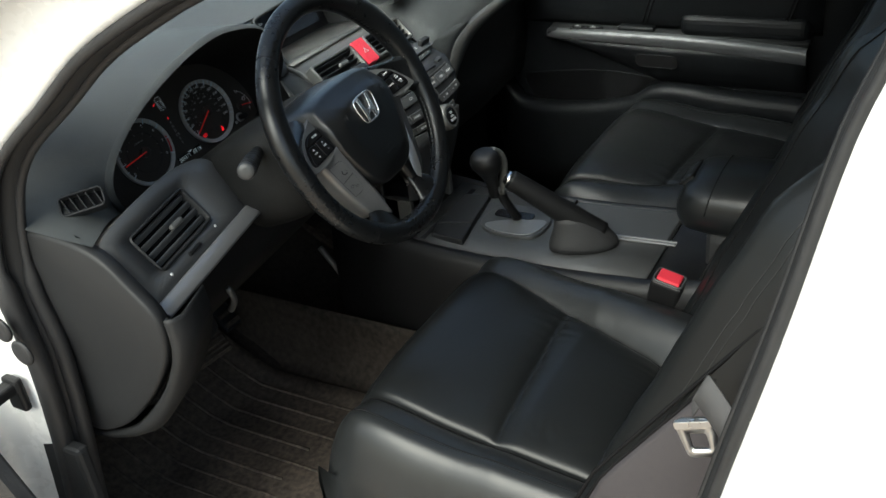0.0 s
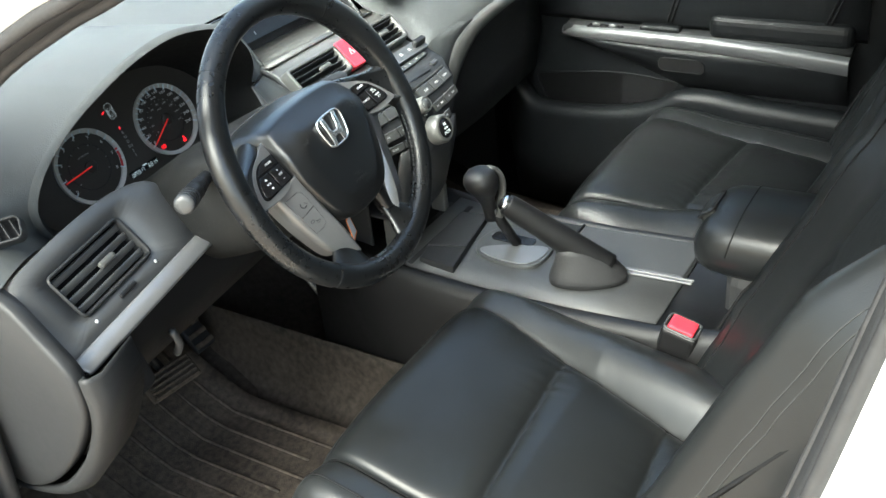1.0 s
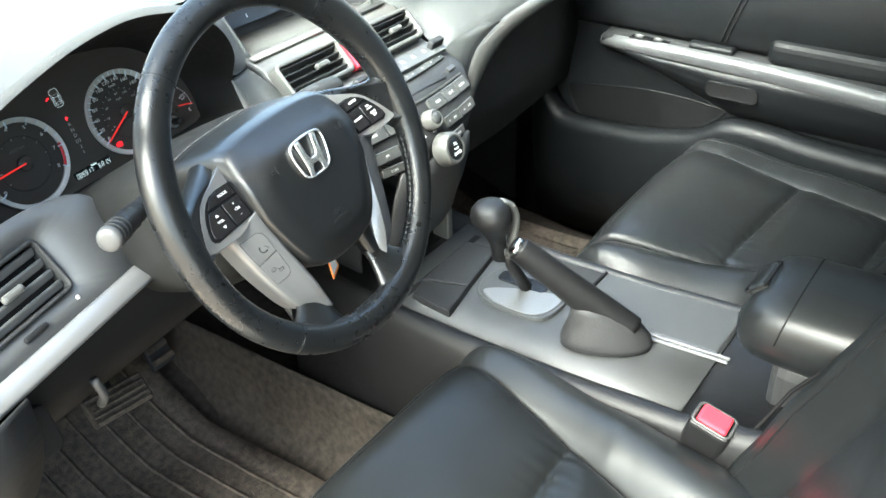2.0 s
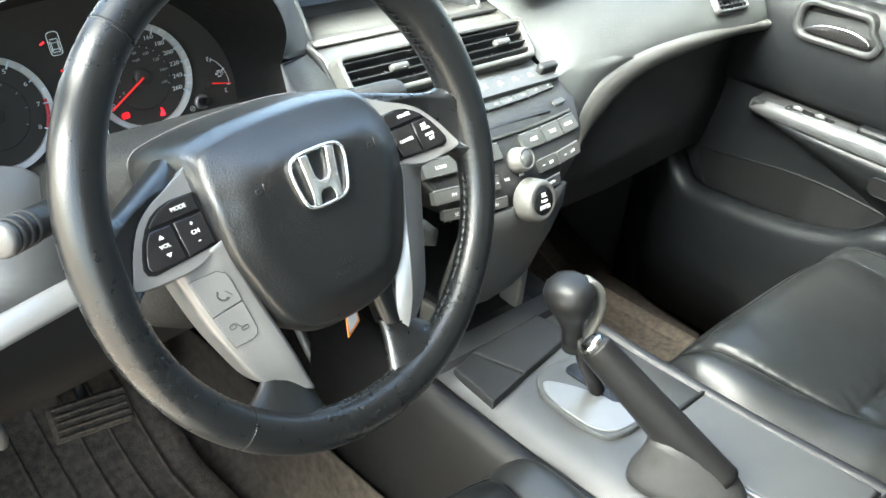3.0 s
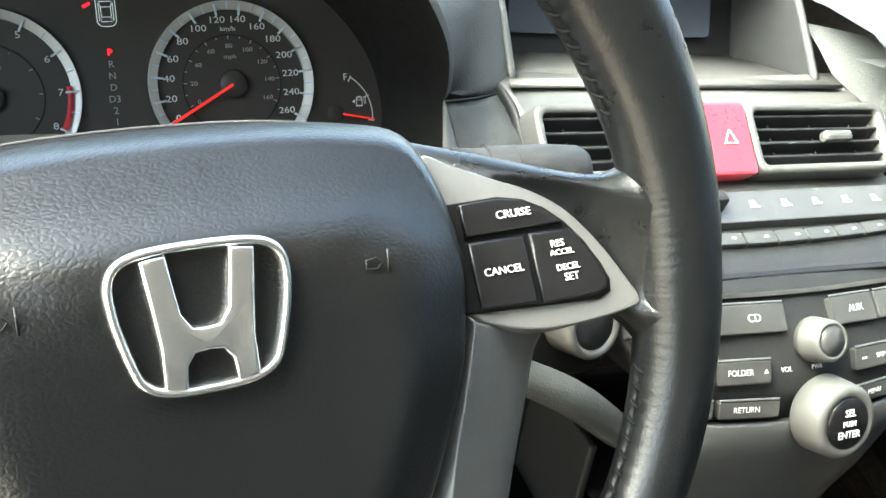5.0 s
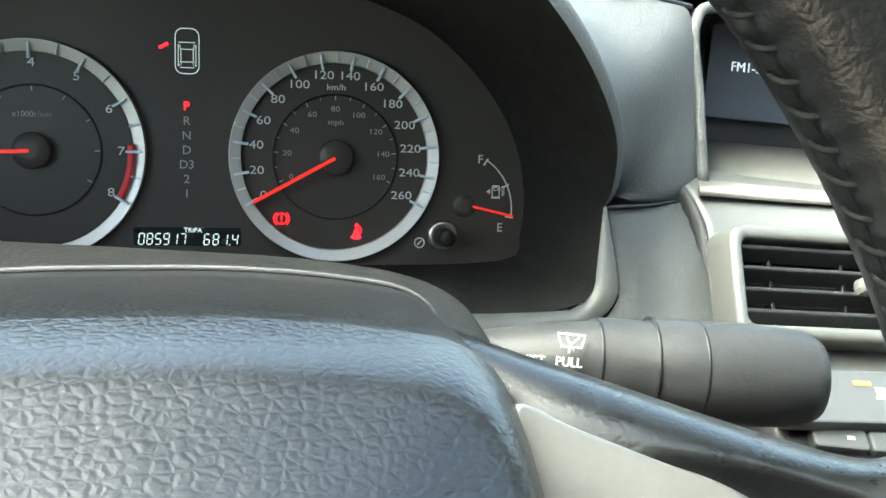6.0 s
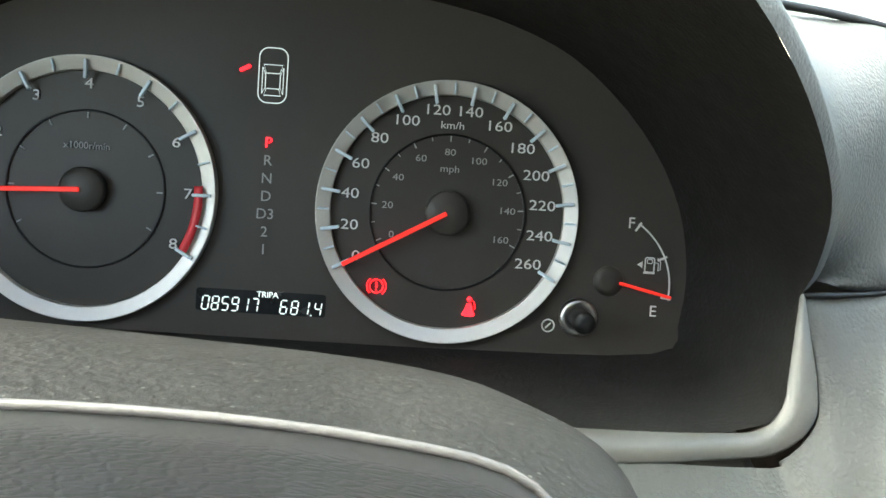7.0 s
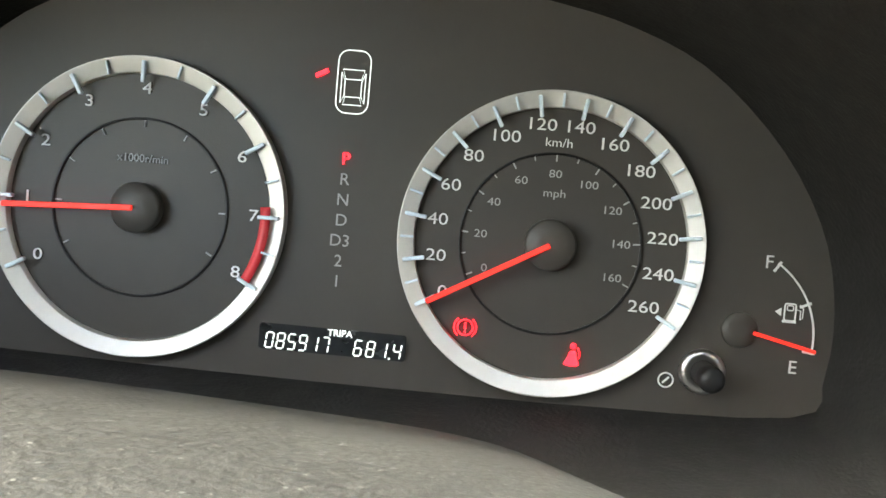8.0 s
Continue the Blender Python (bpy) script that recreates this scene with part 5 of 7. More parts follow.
sx = (-0.106, -0.103, -0.097, -0.06, 0.0, 0.06, 0.12, 0.15)
pinch = (0.25, 0.08, 0.0, 0.0, 0.0, 0.0, 0.0, 0.0)
strip = [[DL @ Vector((x, y + (-0.055 - y) * k, z)) for x, k in zip(sx, pinch)] for y, z in ((-0.043, -0.010), (-0.043, -0.001), (-0.0455, 0.001), (-0.060, 0.009), (-0.064, 0.007), (-0.066, -0.03))]
part("driver_trim_strip", shell(strip, 0.003), M_SILVER, DASH, "satin silver trim strip")
for x in (-0.048, 0.062):
    part("vent_mark", moved(lathe([(0.0022, 0), (0.0022, 0.0006)], 12), DL @ at(x, -0.031, -0.0032)), M_PRINT, DASH)
part("vent_wheel", moved(block(0.028, 0.006, 0.005, 0.002), DL @ at(0.008, -0.031, -0.003)), M_BLACK, DASH)
# lower knee panel under the strip
knee = [[Vector((x, y, z)) for x in (-0.335, -0.3, -0.2, -0.1, 0.0, 0.1, 0.22)] for y, z in ((0.150, 0.575), (0.140, 0.555), (0.136, 0.515), (0.152, 0.476), (0.195, 0.450), (0.30, 0.425), (0.42, 0.405), (0.75, 0.40))]
knee = [[p + Vector((0, 0.10 * (p.x + 0.375), 0.02 * (p.x + 0.375))) for p in r] for r in knee]
part("knee_panel", shell(knee, 0.006), M_BLACK, DASH, "dark plastic knee panel")
# corner outlet at the end of the top pad
CO = oriented((-0.294, 0.237, 0.680), (0.72, -0.68, 0.1), (0.45, 0.55, 0.70))
vent("corner_vent", CO, 0.050, 0.022, 0, DASH, M_DASH_DARK, 0.003, depth=0.012, bars=5, tab=None)
# side cover of the dash end
cover = spline([(0.094, 0.572, 0), (0.125, 0.606, 0), (0.165, 0.640, 0), (0.22, 0.654, 0), (0.30, 0.652, 0), (0.345, 0.60, 0), (0.352, 0.48, 0), (0.345, 0.36, 0), (0.30, 0.33, 0), (0.232, 0.362, 0), (0.165, 0.425, 0), (0.118, 0.485, 0), (0.095, 0.53, 0)], 52, True)


def end_x(z):
    """The dash end leans in towards the floor."""
    return -0.350 + 0.06 * max(0.0, 0.56 - z)


rows = []
for k, d in ((1.0, 0.010), (1.0, -0.003), (0.99, -0.006), (0.96, -0.0075), (0.7, -0.008), (0.35, -0.008), (0.05, -0.008)):
    rows.append([Vector((end_x(0.5 + (p.y - 0.5) * k) + d, 0.219 + (p.x - 0.225) * k, 0.509 + (p.y - 0.5) * k)) for p in cover])
part("dash_end_cover", grid(rows, close_u=True, cap=True), M_DASH_DARK, DASH, "smooth dark end cover")
inner = spline([(0.088, 0.570, 0), (0.090, 0.53, 0), (0.112, 0.482, 0), (0.158, 0.422, 0), (0.226, 0.357, 0), (0.30, 0.324, 0), (0.36, 0.32, 0)], 26)
outer = spline([(0.078, 0.566, 0), (0.076, 0.53, 0), (0.094, 0.486, 0), (0.138, 0.415, 0), (0.208, 0.340, 0), (0.30, 0.300, 0), (0.37, 0.295, 0)], 26)
inner, outer = [p + Vector((-0.006, 0.009, 0)) for p in inner], [p + Vector((-0.008, 0.011, 0)) for p in outer]
rim_rows = [[Vector((end_x(p.y) + 0.004, p.x, p.y)) for p in inner], [Vector((end_x(p.y) - 0.004, p.x * 0.8 + q.x * 0.2, p.y * 0.8 + q.y * 0.2)) for p, q in zip(inner, outer)], [Vector((end_x(q.y) + 0.004, p.x * 0.25 + q.x * 0.75, p.y * 0.25 + q.y * 0.75)) for p, q in zip(inner, outer)], [Vector((end_x(q.y) + 0.018, q.x, q.y)) for q in outer], [Vector((end_x(q.y) + 0.07, q.x + 0.012, q.y + 0.006)) for q in outer]]
part("end_cover_rim", shell(rim_rows, 0.003), M_DASH_DARK, DASH, "grey rim of the end cover")
part("dash_end_wall", moved(block(0.012, 0.45, 0.36, 0.004), Matrix.Translation((-0.338, 0.55, 0.49))), M_DASH_DARK, DASH)
# switch panel below
SWP = oriented((-0.281, 0.116, 0.509), (1, 0.15, 0.05), (0, 0.25, 0.95))
SWITCH = part("switch_panel", moved(prism(rounded(0.075, 0.05, 0.01, 5), -0.02, 0.0, 0.003), SWP), M_BLACK, DASH)
part("switch_lid", moved(prism(rounded(0.03, 0.03, 0.004, 4), 0.0, 0.004, 0.001), SWP @ at(0.0, 0.0)), M_GLOSS, SWITCH)
part("switch_icon", moved(joined(block(0.006, 0.003, 0.0004, 0), moved(block(0.003, 0.006, 0.0004, 0), at(0.002, 0.002))), SWP @ at(0.0, 0.002, 0.0045)), M_PRINT, SWITCH)
part("release_lever", tube(spline([(-0.183, 0.148, 0.506), (-0.177, 0.148, 0.484), (-0.173, 0.163, 0.461)], 8), 0.005, 8), M_RADIO, DASH, "grey release lever")

# ---- centre stack ----
FAS = [(0.335, 0.655), (0.305, 0.651), (0.292, 0.645), (0.256, 0.611), (0.240, 0.607), (0.205, 0.602), (0.172, 0.588), (0.148, 0.564), (0.133, 0.538), (0.126, 0.518)]


def fas_edge(k):
    """Half width of the fascia from top to bottom."""
    return 0.155 - 0.022 * k - 0.055 * max(0.0, (k - 0.66) / 0.34) ** 1.6


rows = []
for i, (y, z) in enumerate(FAS):
    w = fas_edge(i / (len(FAS) - 1))
    rows.append([Vector((0.372 + w * u * (0.9 if u < 0 else 1.0), y + 0.012 * u * u, z)) for u in (-1, -0.97, -0.7, -0.35, 0, 0.35, 0.7, 0.97, 1)])
part("centre_fascia", shell(rows[:6], 0.01), M_FASCIA, DASH, "satin grey centre fascia")
part("radio_panel", shell(rows[5:], 0.012), M_DASH_DARK, DASH, "dark grey radio panel")
# cheeks at both sides of the stack
for s in (-1, 1):
    cheek = [[Vector((0.372 + s * (fas_edge(i / 9) * (0.9 if s < 0 else 1.0) + d), y + dy + 0.012, z + dz)) for i, (y, z) in enumerate(FAS)] for d, dy, dz in ((-0.001, 0.0, -0.001), (0.001, 0.004, -0.003), (0.002, 0.03, -0.008), (0.004, 0.20, -0.03))]
    part("stack_cheek", shell(cheek, 0.003), M_DASH_DARK, DASH)
# panel below the crease between cluster and stack
fill = [spline(r, 17) for r in (
    ((0.1895, 0.3085, 0.6465), (0.1958, 0.292, 0.621), (0.1948, 0.285, 0.611), (0.185, 0.279, 0.602), (0.168, 0.277, 0.598), (0.03, 0.2745, 0.594)),
    ((0.200, 0.313, 0.646), (0.206, 0.294, 0.623), (0.205, 0.280, 0.606), (0.199, 0.268, 0.592), (0.178, 0.259, 0.582), (0.03, 0.255, 0.580)),
    ((0.220, 0.320, 0.6465), (0.223, 0.297, 0.628), (0.222, 0.276, 0.609), (0.219, 0.256, 0.588), (0.195, 0.240, 0.568), (0.03, 0.235, 0.562)),
    ((0.240, 0.329, 0.647), (0.238, 0.301, 0.638), (0.237, 0.276, 0.620), (0.237, 0.250, 0.598), (0.222, 0.218, 0.556), (0.03, 0.210, 0.540)))]
part("stack_shoulder", shell(fill, 0.003), M_DASH, DASH, "grained vinyl shoulder beside the stack")
under = [[Vector((x, y, z)) for x in (-0.24, -0.12, -0.05, 0.033)] for y, z in ((0.2745, 0.5935), (0.255, 0.580), (0.235, 0.562), (0.21, 0.540), (0.21, 0.53))]
part("cluster_apron", shell(under, 0.004), M_DASH, DASH, "grained grey panel below the instruments")
# ignition switch and the inner end of the driver strip
IG = Matrix.Translation((0.232, 0.166, 0.573)) @ Matrix.Rotation(radians(70), 4, "X") @ Matrix.Rotation(radians(12), 4, "Y")
IGN = part("ignition_switch", moved(lathe([(0.019, -0.02), (0.0195, 0.0), (0.0175, 0.003), (0.0145, 0.002), (0.014, 0.0)], 32), IG), M_FASCIA, DASH, "grey ringed ignition switch")
part("ignition_face", moved(lathe([(0.0138, 0.0), (0.0136, 0.0012), (0.001, 0.0016)], 28), IG), M_DASH_DARK, IGN)
part("ignition_housing", moved(block(0.07, 0.05, 0.06, 0.012, 3), Matrix.Translation((0.225, 0.205, 0.553))), M_DASH_DARK, DASH)
part("driver_trim_strip", shell([spline(r, 8) for r in (((0.185, 0.165, 0.560), (0.225, 0.152, 0.545), (0.268, 0.148, 0.510)), ((0.185, 0.158, 0.542), (0.222, 0.146, 0.527), (0.262, 0.144, 0.495)), ((0.185, 0.175, 0.532), (0.222, 0.165, 0.515), (0.260, 0.16, 0.488)))], 0.003), M_DASH, DASH)
# display pod: recess with a screen and a hooded top
pod = spline([(0.246, 0.334, 0.652), (0.246, 0.362, 0.685), (0.247, 0.390, 0.716), (0.27, 0.400, 0.724), (0.372, 0.405, 0.727), (0.475, 0.400, 0.724), (0.497, 0.390, 0.716), (0.50, 0.362, 0.685), (0.50, 0.334, 0.652)], 40)
back = [Vector((0.372 + (p.x - 0.372) * 0.9, 0.425 + 0.35 * (p.z - 0.652), 0.643 + (p.z - 0.652) * 0.95)) for p in pod]
part("pod_recess", grid([pod, [a.lerp(b, 0.5) for a, b in zip(pod, back)], back]), M_DASH_DARK, DASH, "dark display recess")
part("pod_rim", tube(pod, 0.003, 8, up=(0, -1, 0.3)), M_DASH, DASH)
part("pod_floor", shell([[Vector((x, 0.315, 0.657)) for x in (0.235, 0.37, 0.508)], [Vector((x, 0.345, 0.652)) for x in (0.248, 0.37, 0.497)], [Vector((x, 0.43, 0.642)) for x in (0.258, 0.37, 0.487)]], 0.003), M_FASCIA, DASH)
SC = oriented((0.372, 0.430, 0.682), (1, 0, 0), (0, 0.35, 0.94))
part("pod_back", moved(prism(rounded(0.245, 0.08, 0.006, 4), -0.012, -0.006), SC), M_BLACK, DASH)
SCREEN = part("display_screen", moved(prism(rounded(0.18, 0.052, 0.004, 4), -0.006, 0.0), SC), M_SCREEN, DASH, "dim blue-grey radio display")
for t, x, y, s in (("FM1-5", -0.067, 0.003, 0.0075), ("104", -0.062, 0.0145, 0.0065), ("5", -0.036, -0.016, 0.007)):
    part("display_text", moved(lettering(t, s), SC @ at(x, y, 0.0006)), M_ICON, SCREEN)
# centre vents and hazard switch on the upper fascia slope
CV = oriented((0.372, 0.264, 0.638), (1, 0, 0), (0, 0.70, 0.71))
vent("centre_vent", CV @ at(-0.079, 0, 0.002), 0.108, 0.038, 4, DASH, M_FASCIA, 0.006, tab=0.012)
vent("centre_vent", CV @ at(0.079, 0, 0.002), 0.108, 0.038, 4, DASH, M_FASCIA, 0.006, tab=0.012)
HZ = part("hazard_switch", moved(prism(rounded(0.034, 0.050, 0.003, 4), -0.012, 0.003, 0.002), CV), M_RED, DASH, "red hazard light switch")
part("hazard_mark", moved(tube([(-0.005, -0.004, 0), (0.005, -0.004, 0), (0, 0.005, 0)], 0.0007, 6, True), CV @ at(0, 0, 0.0034)), M_PRINT, HZ)


def fas_frame(v, u=0.0):
    """A frame on the radio panel. v: 0 at its top to 1 at its bottom; u: metres right of the middle."""
    f = 5 + v * 4
    i = min(int(f), 8)
    a, b = FAS[i], FAS[i + 1]
    y, z = a[0] + (b[0] - a[0]) * (f - i), a[1] + (b[1] - a[1]) * (f - i)
    w = fas_edge(f / 9)
    return oriented((0.372 + u, y + 0.012 * (u / w) ** 2, z), (1, 0.024 * u / w / w, 0), (0, a[0] - b[0], a[1] - b[1]))


def key(v, u, w, h, mat=None, up=0.004, name="radio_button", bevel=0.001):
    return part(name, moved(prism(rounded(w, h, 0.0015, 3), -0.004, up, bevel), fas_frame(v, u)), mat or M_KEY, DASH)


def tag(text, v, u, size, up=0.0043):
    return part("button_text", moved(lettering(text, size * 1.08, squeeze=0.95), fas_frame(v, u) @ at(0, 0, up)), M_PRINT_SOFT, DASH)


# climate row on the lower fascia slope
CR = oriented((0.372, 0.218, 0.6115), (1, 0, 0), (0, 0.93, 0.30))
CLIM = part("climate_panel", moved(prism(rounded(0.27, 0.026, 0.004, 4), -0.004, 0.002, 0.001), CR), M_RADIO, DASH, "dark climate control strip")
for u in (-0.045, 0.122):
    part("climate_slider", moved(block(0.030, 0.010, 0.014, 0.003), CR @ at(u, 0.001, 0.006)), M_DASH_DARK, CLIM, "dark sliding lever")
for u in (-0.12, -0.085, -0.005, 0.02, 0.045, 0.07, 0.095):
    part("climate_mark", moved(joined(block(0.007, 0.0012, 0.0004, 0), moved(block(0.004, 0.004, 0.0004, 0), at(0, 0.003))), CR @ at(u, -0.001, 0.0022)), M_PRINT_SOFT, CLIM)
part("climate_lamp", moved(block(0.008, 0.002, 0.0004, 0), CR @ at(-0.092, 0.006, 0.0022)), M_ORANGE, CLIM)
for i in range(10):
    key(0.05, -0.108 + 0.024 * i, 0.023, 0.009)
    part("button_mark", moved(block(0.003, 0.0014, 0.0004, 0), fas_frame(0.05, -0.108 + 0.024 * i) @ at(0.004, 0, 0.0043)), M_PRINT_SOFT, DASH)
key(0.22, -0.01, 0.19, 0.004, M_BLACK, 0.0005, "disc_slot")
key(0.22, 0.108, 0.018, 0.007)
for i in range(12):
    key(0.315, -0.108 + 0.0196 * i, 0.0194, 0.0016, M_FASCIA, 0.003, "silver_line", 0.0003)
# three rows of wide keys, each row under a bright line
for v, h, spans in ((0.42, 0.017, ((-0.120, -0.076), (-0.073, -0.018), (0.017, 0.052), (0.054, 0.086), (0.088, 0.119))), (0.66, 0.0135, ((-0.116, -0.070), (-0.068, -0.032), (0.031, 0.064), (0.066, 0.112))), (0.88, 0.0105, ((-0.106, -0.068), (-0.066, -0.026), (0.032, 0.066)))):
    for u0, u1 in spans:
        key(v, (u0 + u1) / 2, u1 - u0, h)
        part("silver_line", moved(block(u1 - u0 - 0.001, 0.0011, 0.0012, 0.0003, 1), fas_frame(v, (u0 + u1) / 2) @ at(0, 0.5 * h + 0.0009, 0.0036)), M_SILVER, DASH)
for v, u, t, size in ((0.42, -0.098, "LOAD", 0.005), (0.42, -0.040, "CD", 0.0062), (0.42, 0.036, "AUX", 0.0056), (0.42, 0.070, "TITLE", 0.005), (0.42, 0.102, "CLOCK", 0.0046), (0.66, -0.092, "FM", 0.0048), (0.66, -0.053, "FOLDER", 0.0046), (0.66, -0.022, "VOL", 0.004),
                      (0.66, 0.0, "PWR", 0.0036), (0.66, 0.052, "SKIP", 0.004), (0.66, 0.096, "A.SEL", 0.004), (0.88, -0.087, "SCAN", 0.0045), (0.88, -0.048, "RETURN", 0.0045), (0.88, 0.048, "MENU", 0.0042)):
    tag(t, v, u, size)
part("button_mark", moved(prism([(-0.0014, 0), (0.0014, 0), (0, 0.0024)], 0.0, 0.0005), fas_frame(0.66, -0.036) @ at(0, -0.001, 0.0041)), M_PRINT_SOFT, DASH)
for u in (0.038, 0.080):
    part("button_mark", moved(block(0.004, 0.0012, 0.0005, 0), fas_frame(0.66, u) @ at(0, 0, 0.0043)), M_PRINT_SOFT, DASH)
part("volume_knob", moved(lathe([(0.0135, 0), (0.0135, 0.004), (0.0122, 0.015), (0.0112, 0.017), (0.0095, 0.0172), (0.0092, 0.0162), (0.001, 0.016)], 32), fas_frame(0.53, 0.0) @ at(0, 0, 0.001)), M_FASCIA, DASH, "silver volume knob")
part("volume_knob_cap", moved(lathe([(0.0088, 0), (0.0088, 0.0008), (0.001, 0.001)], 28), fas_frame(0.53, 0.0) @ at(0, 0, 0.0172)), M_RADIO, DASH)
SEL = part("selector_knob", moved(lathe([(0.021, 0), (0.0235, 0.003), (0.0225, 0.020), (0.0205, 0.0235), (0.0165, 0.0245), (0.0160, 0.0235), (0.001, 0.023)], 40), fas_frame(0.90, 0.004) @ at(0, -0.004, 0.001)), M_FASCIA, DASH, "large silver selector knob")
part("selector_cap", moved(lathe([(0.0155, 0), (0.0155, 0.0015), (0.014, 0.0022), (0.001, 0.0025)], 32), fas_frame(0.90, 0.004) @ at(0, -0.004, 0.0235)), M_GLOSS, SEL)
for i, t in enumerate(("SEL", "PUSH", "ENTER")):
    part("button_text", moved(lettering(t, 0.0062 if i != 1 else 0.0045, squeeze=0.9), fas_frame(0.90, 0.004) @ at(0, -0.004 + 0.0065 * (1 - i), 0.0263)), M_PRINT, SEL)
# chin under the radio, side legs, pocket
chin = [[Vector((0.372 + u * w, y + 0.010 * u * u, z + (0.010 * u * u if z < 0.42 else 0))) for u in (-1, -0.75, -0.5, 0, 0.5, 0.75, 1)] for y, z, w in ((0.126, 0.520, 0.078), (0.131, 0.490, 0.085), (0.141, 0.450, 0.084), (0.150, 0.410, 0.080), (0.154, 0.388, 0.074), (0.158, 0.383, 0.070), (0.30, 0.385, 0.07))]
part("stack_chin", shell(chin, 0.005), M_RADIO, DASH)
for s in (-1, 1):
    part("stack_leg", moved(block(0.012, 0.03, 0.062, 0.003), Matrix.Translation((0.372 + s * 0.070, 0.175, 0.361))), M_FASCIA, DASH, "grey stack side")
    part("stack_flank", moved(block(0.006, 0.5, 0.10, 0.002), Matrix.Translation((0.372 + s * 0.082, 0.46, 0.39))), M_DASH_DARK, DASH)
part("pocket_back", moved(block(0.2, 0.01, 0.12, 0.002), Matrix.Translation((0.372, 0.30, 0.37))), M_BLACK, DASH)
# passenger trim curve, glovebox, vent
upper = spline([(0.572, 0.208, 0.498), (0.567, 0.206, 0.527), (0.569, 0.205, 0.554), (0.584, 0.205, 0.575), (0.607, 0.205, 0.591), (0.671, 0.205, 0.608), (0.743, 0.206, 0.6135), (0.832, 0.210, 0.614), (0.93, 0.213, 0.607), (1.013, 0.217, 0.599), (1.075, 0.223, 0.592)], 50)
lower = spline([(0.580, 0.209, 0.494), (0.588, 0.208, 0.510), (0.603, 0.207, 0.528), (0.622, 0.206, 0.545), (0.648, 0.206, 0.562), (0.690, 0.206, 0.579), (0.769, 0.206, 0.589), (0.85, 0.208, 0.592), (0.94, 0.212, 0.590), (1.02, 0.218, 0.582), (1.075, 0.224, 0.574)], 50)
band = [[p + Vector((0, 0.012, 0.001)) for p in upper], upper]
band += [[a.lerp(b, k) + Vector((0, -0.006 * math.sin(math.pi * k), 0.003 * math.sin(math.pi * k))) for a, b in zip(upper, lower)] for k in (0.15, 0.35, 0.6, 0.85)]
band += [lower, [p + Vector((0, 0.016, -0.002)) for p in lower]]
part("passenger_trim_strip", grid(band), M_FASCIA, DASH, "satin silver trim curve")
side = spline([(0.507, 0.196, 0.480), (0.504, 0.197, 0.515), (0.503, 0.199, 0.55), (0.506, 0.207, 0.580), (0.52, 0.214, 0.603), (0.55, 0.2135, 0.613), (0.62, 0.2125, 0.616)], 24)
edge = spline([(0.574, 0.209, 0.490), (0.569, 0.2075, 0.525), (0.571, 0.2065, 0.553), (0.585, 0.2065, 0.573), (0.607, 0.2065, 0.589), (0.640, 0.2065, 0.600), (0.671, 0.2065, 0.606)], 24)
part("passenger_face_corner", grid([[a.lerp(b, k) + Vector((0, -0.004 * math.sin(math.pi * k), 0)) for a, b in zip(side, edge)] for k in (0, 0.2, 0.4, 0.6, 0.8, 1)]), M_DASH, DASH)
inner = spline([(0.46, 0.20, 0.50), (0.49, 0.175, 0.56), (0.51, 0.17, 0.60), (0.55, 0.18, 0.645), (0.60, 0.19, 0.665), (0.70, 0.20, 0.67)], 20)
glove = [[Vector((x, y + 0.12 * max(0, x - 0.75), z - 0.05 * max(0, x - 0.75))) for x in (0.495, 0.56, 0.65, 0.75, 0.85, 0.95, 1.08)] for y, z in ((0.215, 0.606), (0.228, 0.592), (0.24, 0.55), (0.245, 0.46), (0.26, 0.38), (0.33, 0.34), (0.5, 0.33), (0.8, 0.34))]
for r in glove:
    for p in r[:2]:
        p.z = min(p.z, 0.50 if p.x < 0.5 else 0.575)
part("glovebox", shell(glove, 0.006), M_DASH_DARK, DASH, "dark glovebox panel")
PV = oriented((0.905, 0.229, 0.645), (0.99, 0.06, -0.06), (-0.02, 0.66, 0.75)) @ at(0, 0, 0.008)
vent("passenger_vent", PV, 0.085, 0.036, 4, DASH, M_RADIO, 0.004, tab=0.0, depth=0.008)
part("warning_tag", moved(joined(prism([(0, 0), (0.024, 0.004), (0.020, 0.034), (0.004, 0.034)], 0, 0.001)), oriented((0.112, 0.100, 0.472), (0.9, 0.4, 0), (0.1, 0.3, 0.95))), M_ORANGE, DASH, "orange edged white warning tag")
part("tag_paper", moved(prism([(0.003, 0.004), (0.021, 0.007), (0.018, 0.032), (0.005, 0.032)], 0.001, 0.0014), oriented((0.112, 0.100, 0.472), (0.9, 0.4, 0), (0.1, 0.3, 0.95))), M_PRINT, DASH)

for c in DASH.children:
    if c.name.split(".")[0] in ("passenger_top_pad", "passenger_face", "passenger_trim_strip", "passenger_face_corner", "glovebox", "passenger_vent"):
        c.location += Vector((0.003, 0.0070, -0.0065))

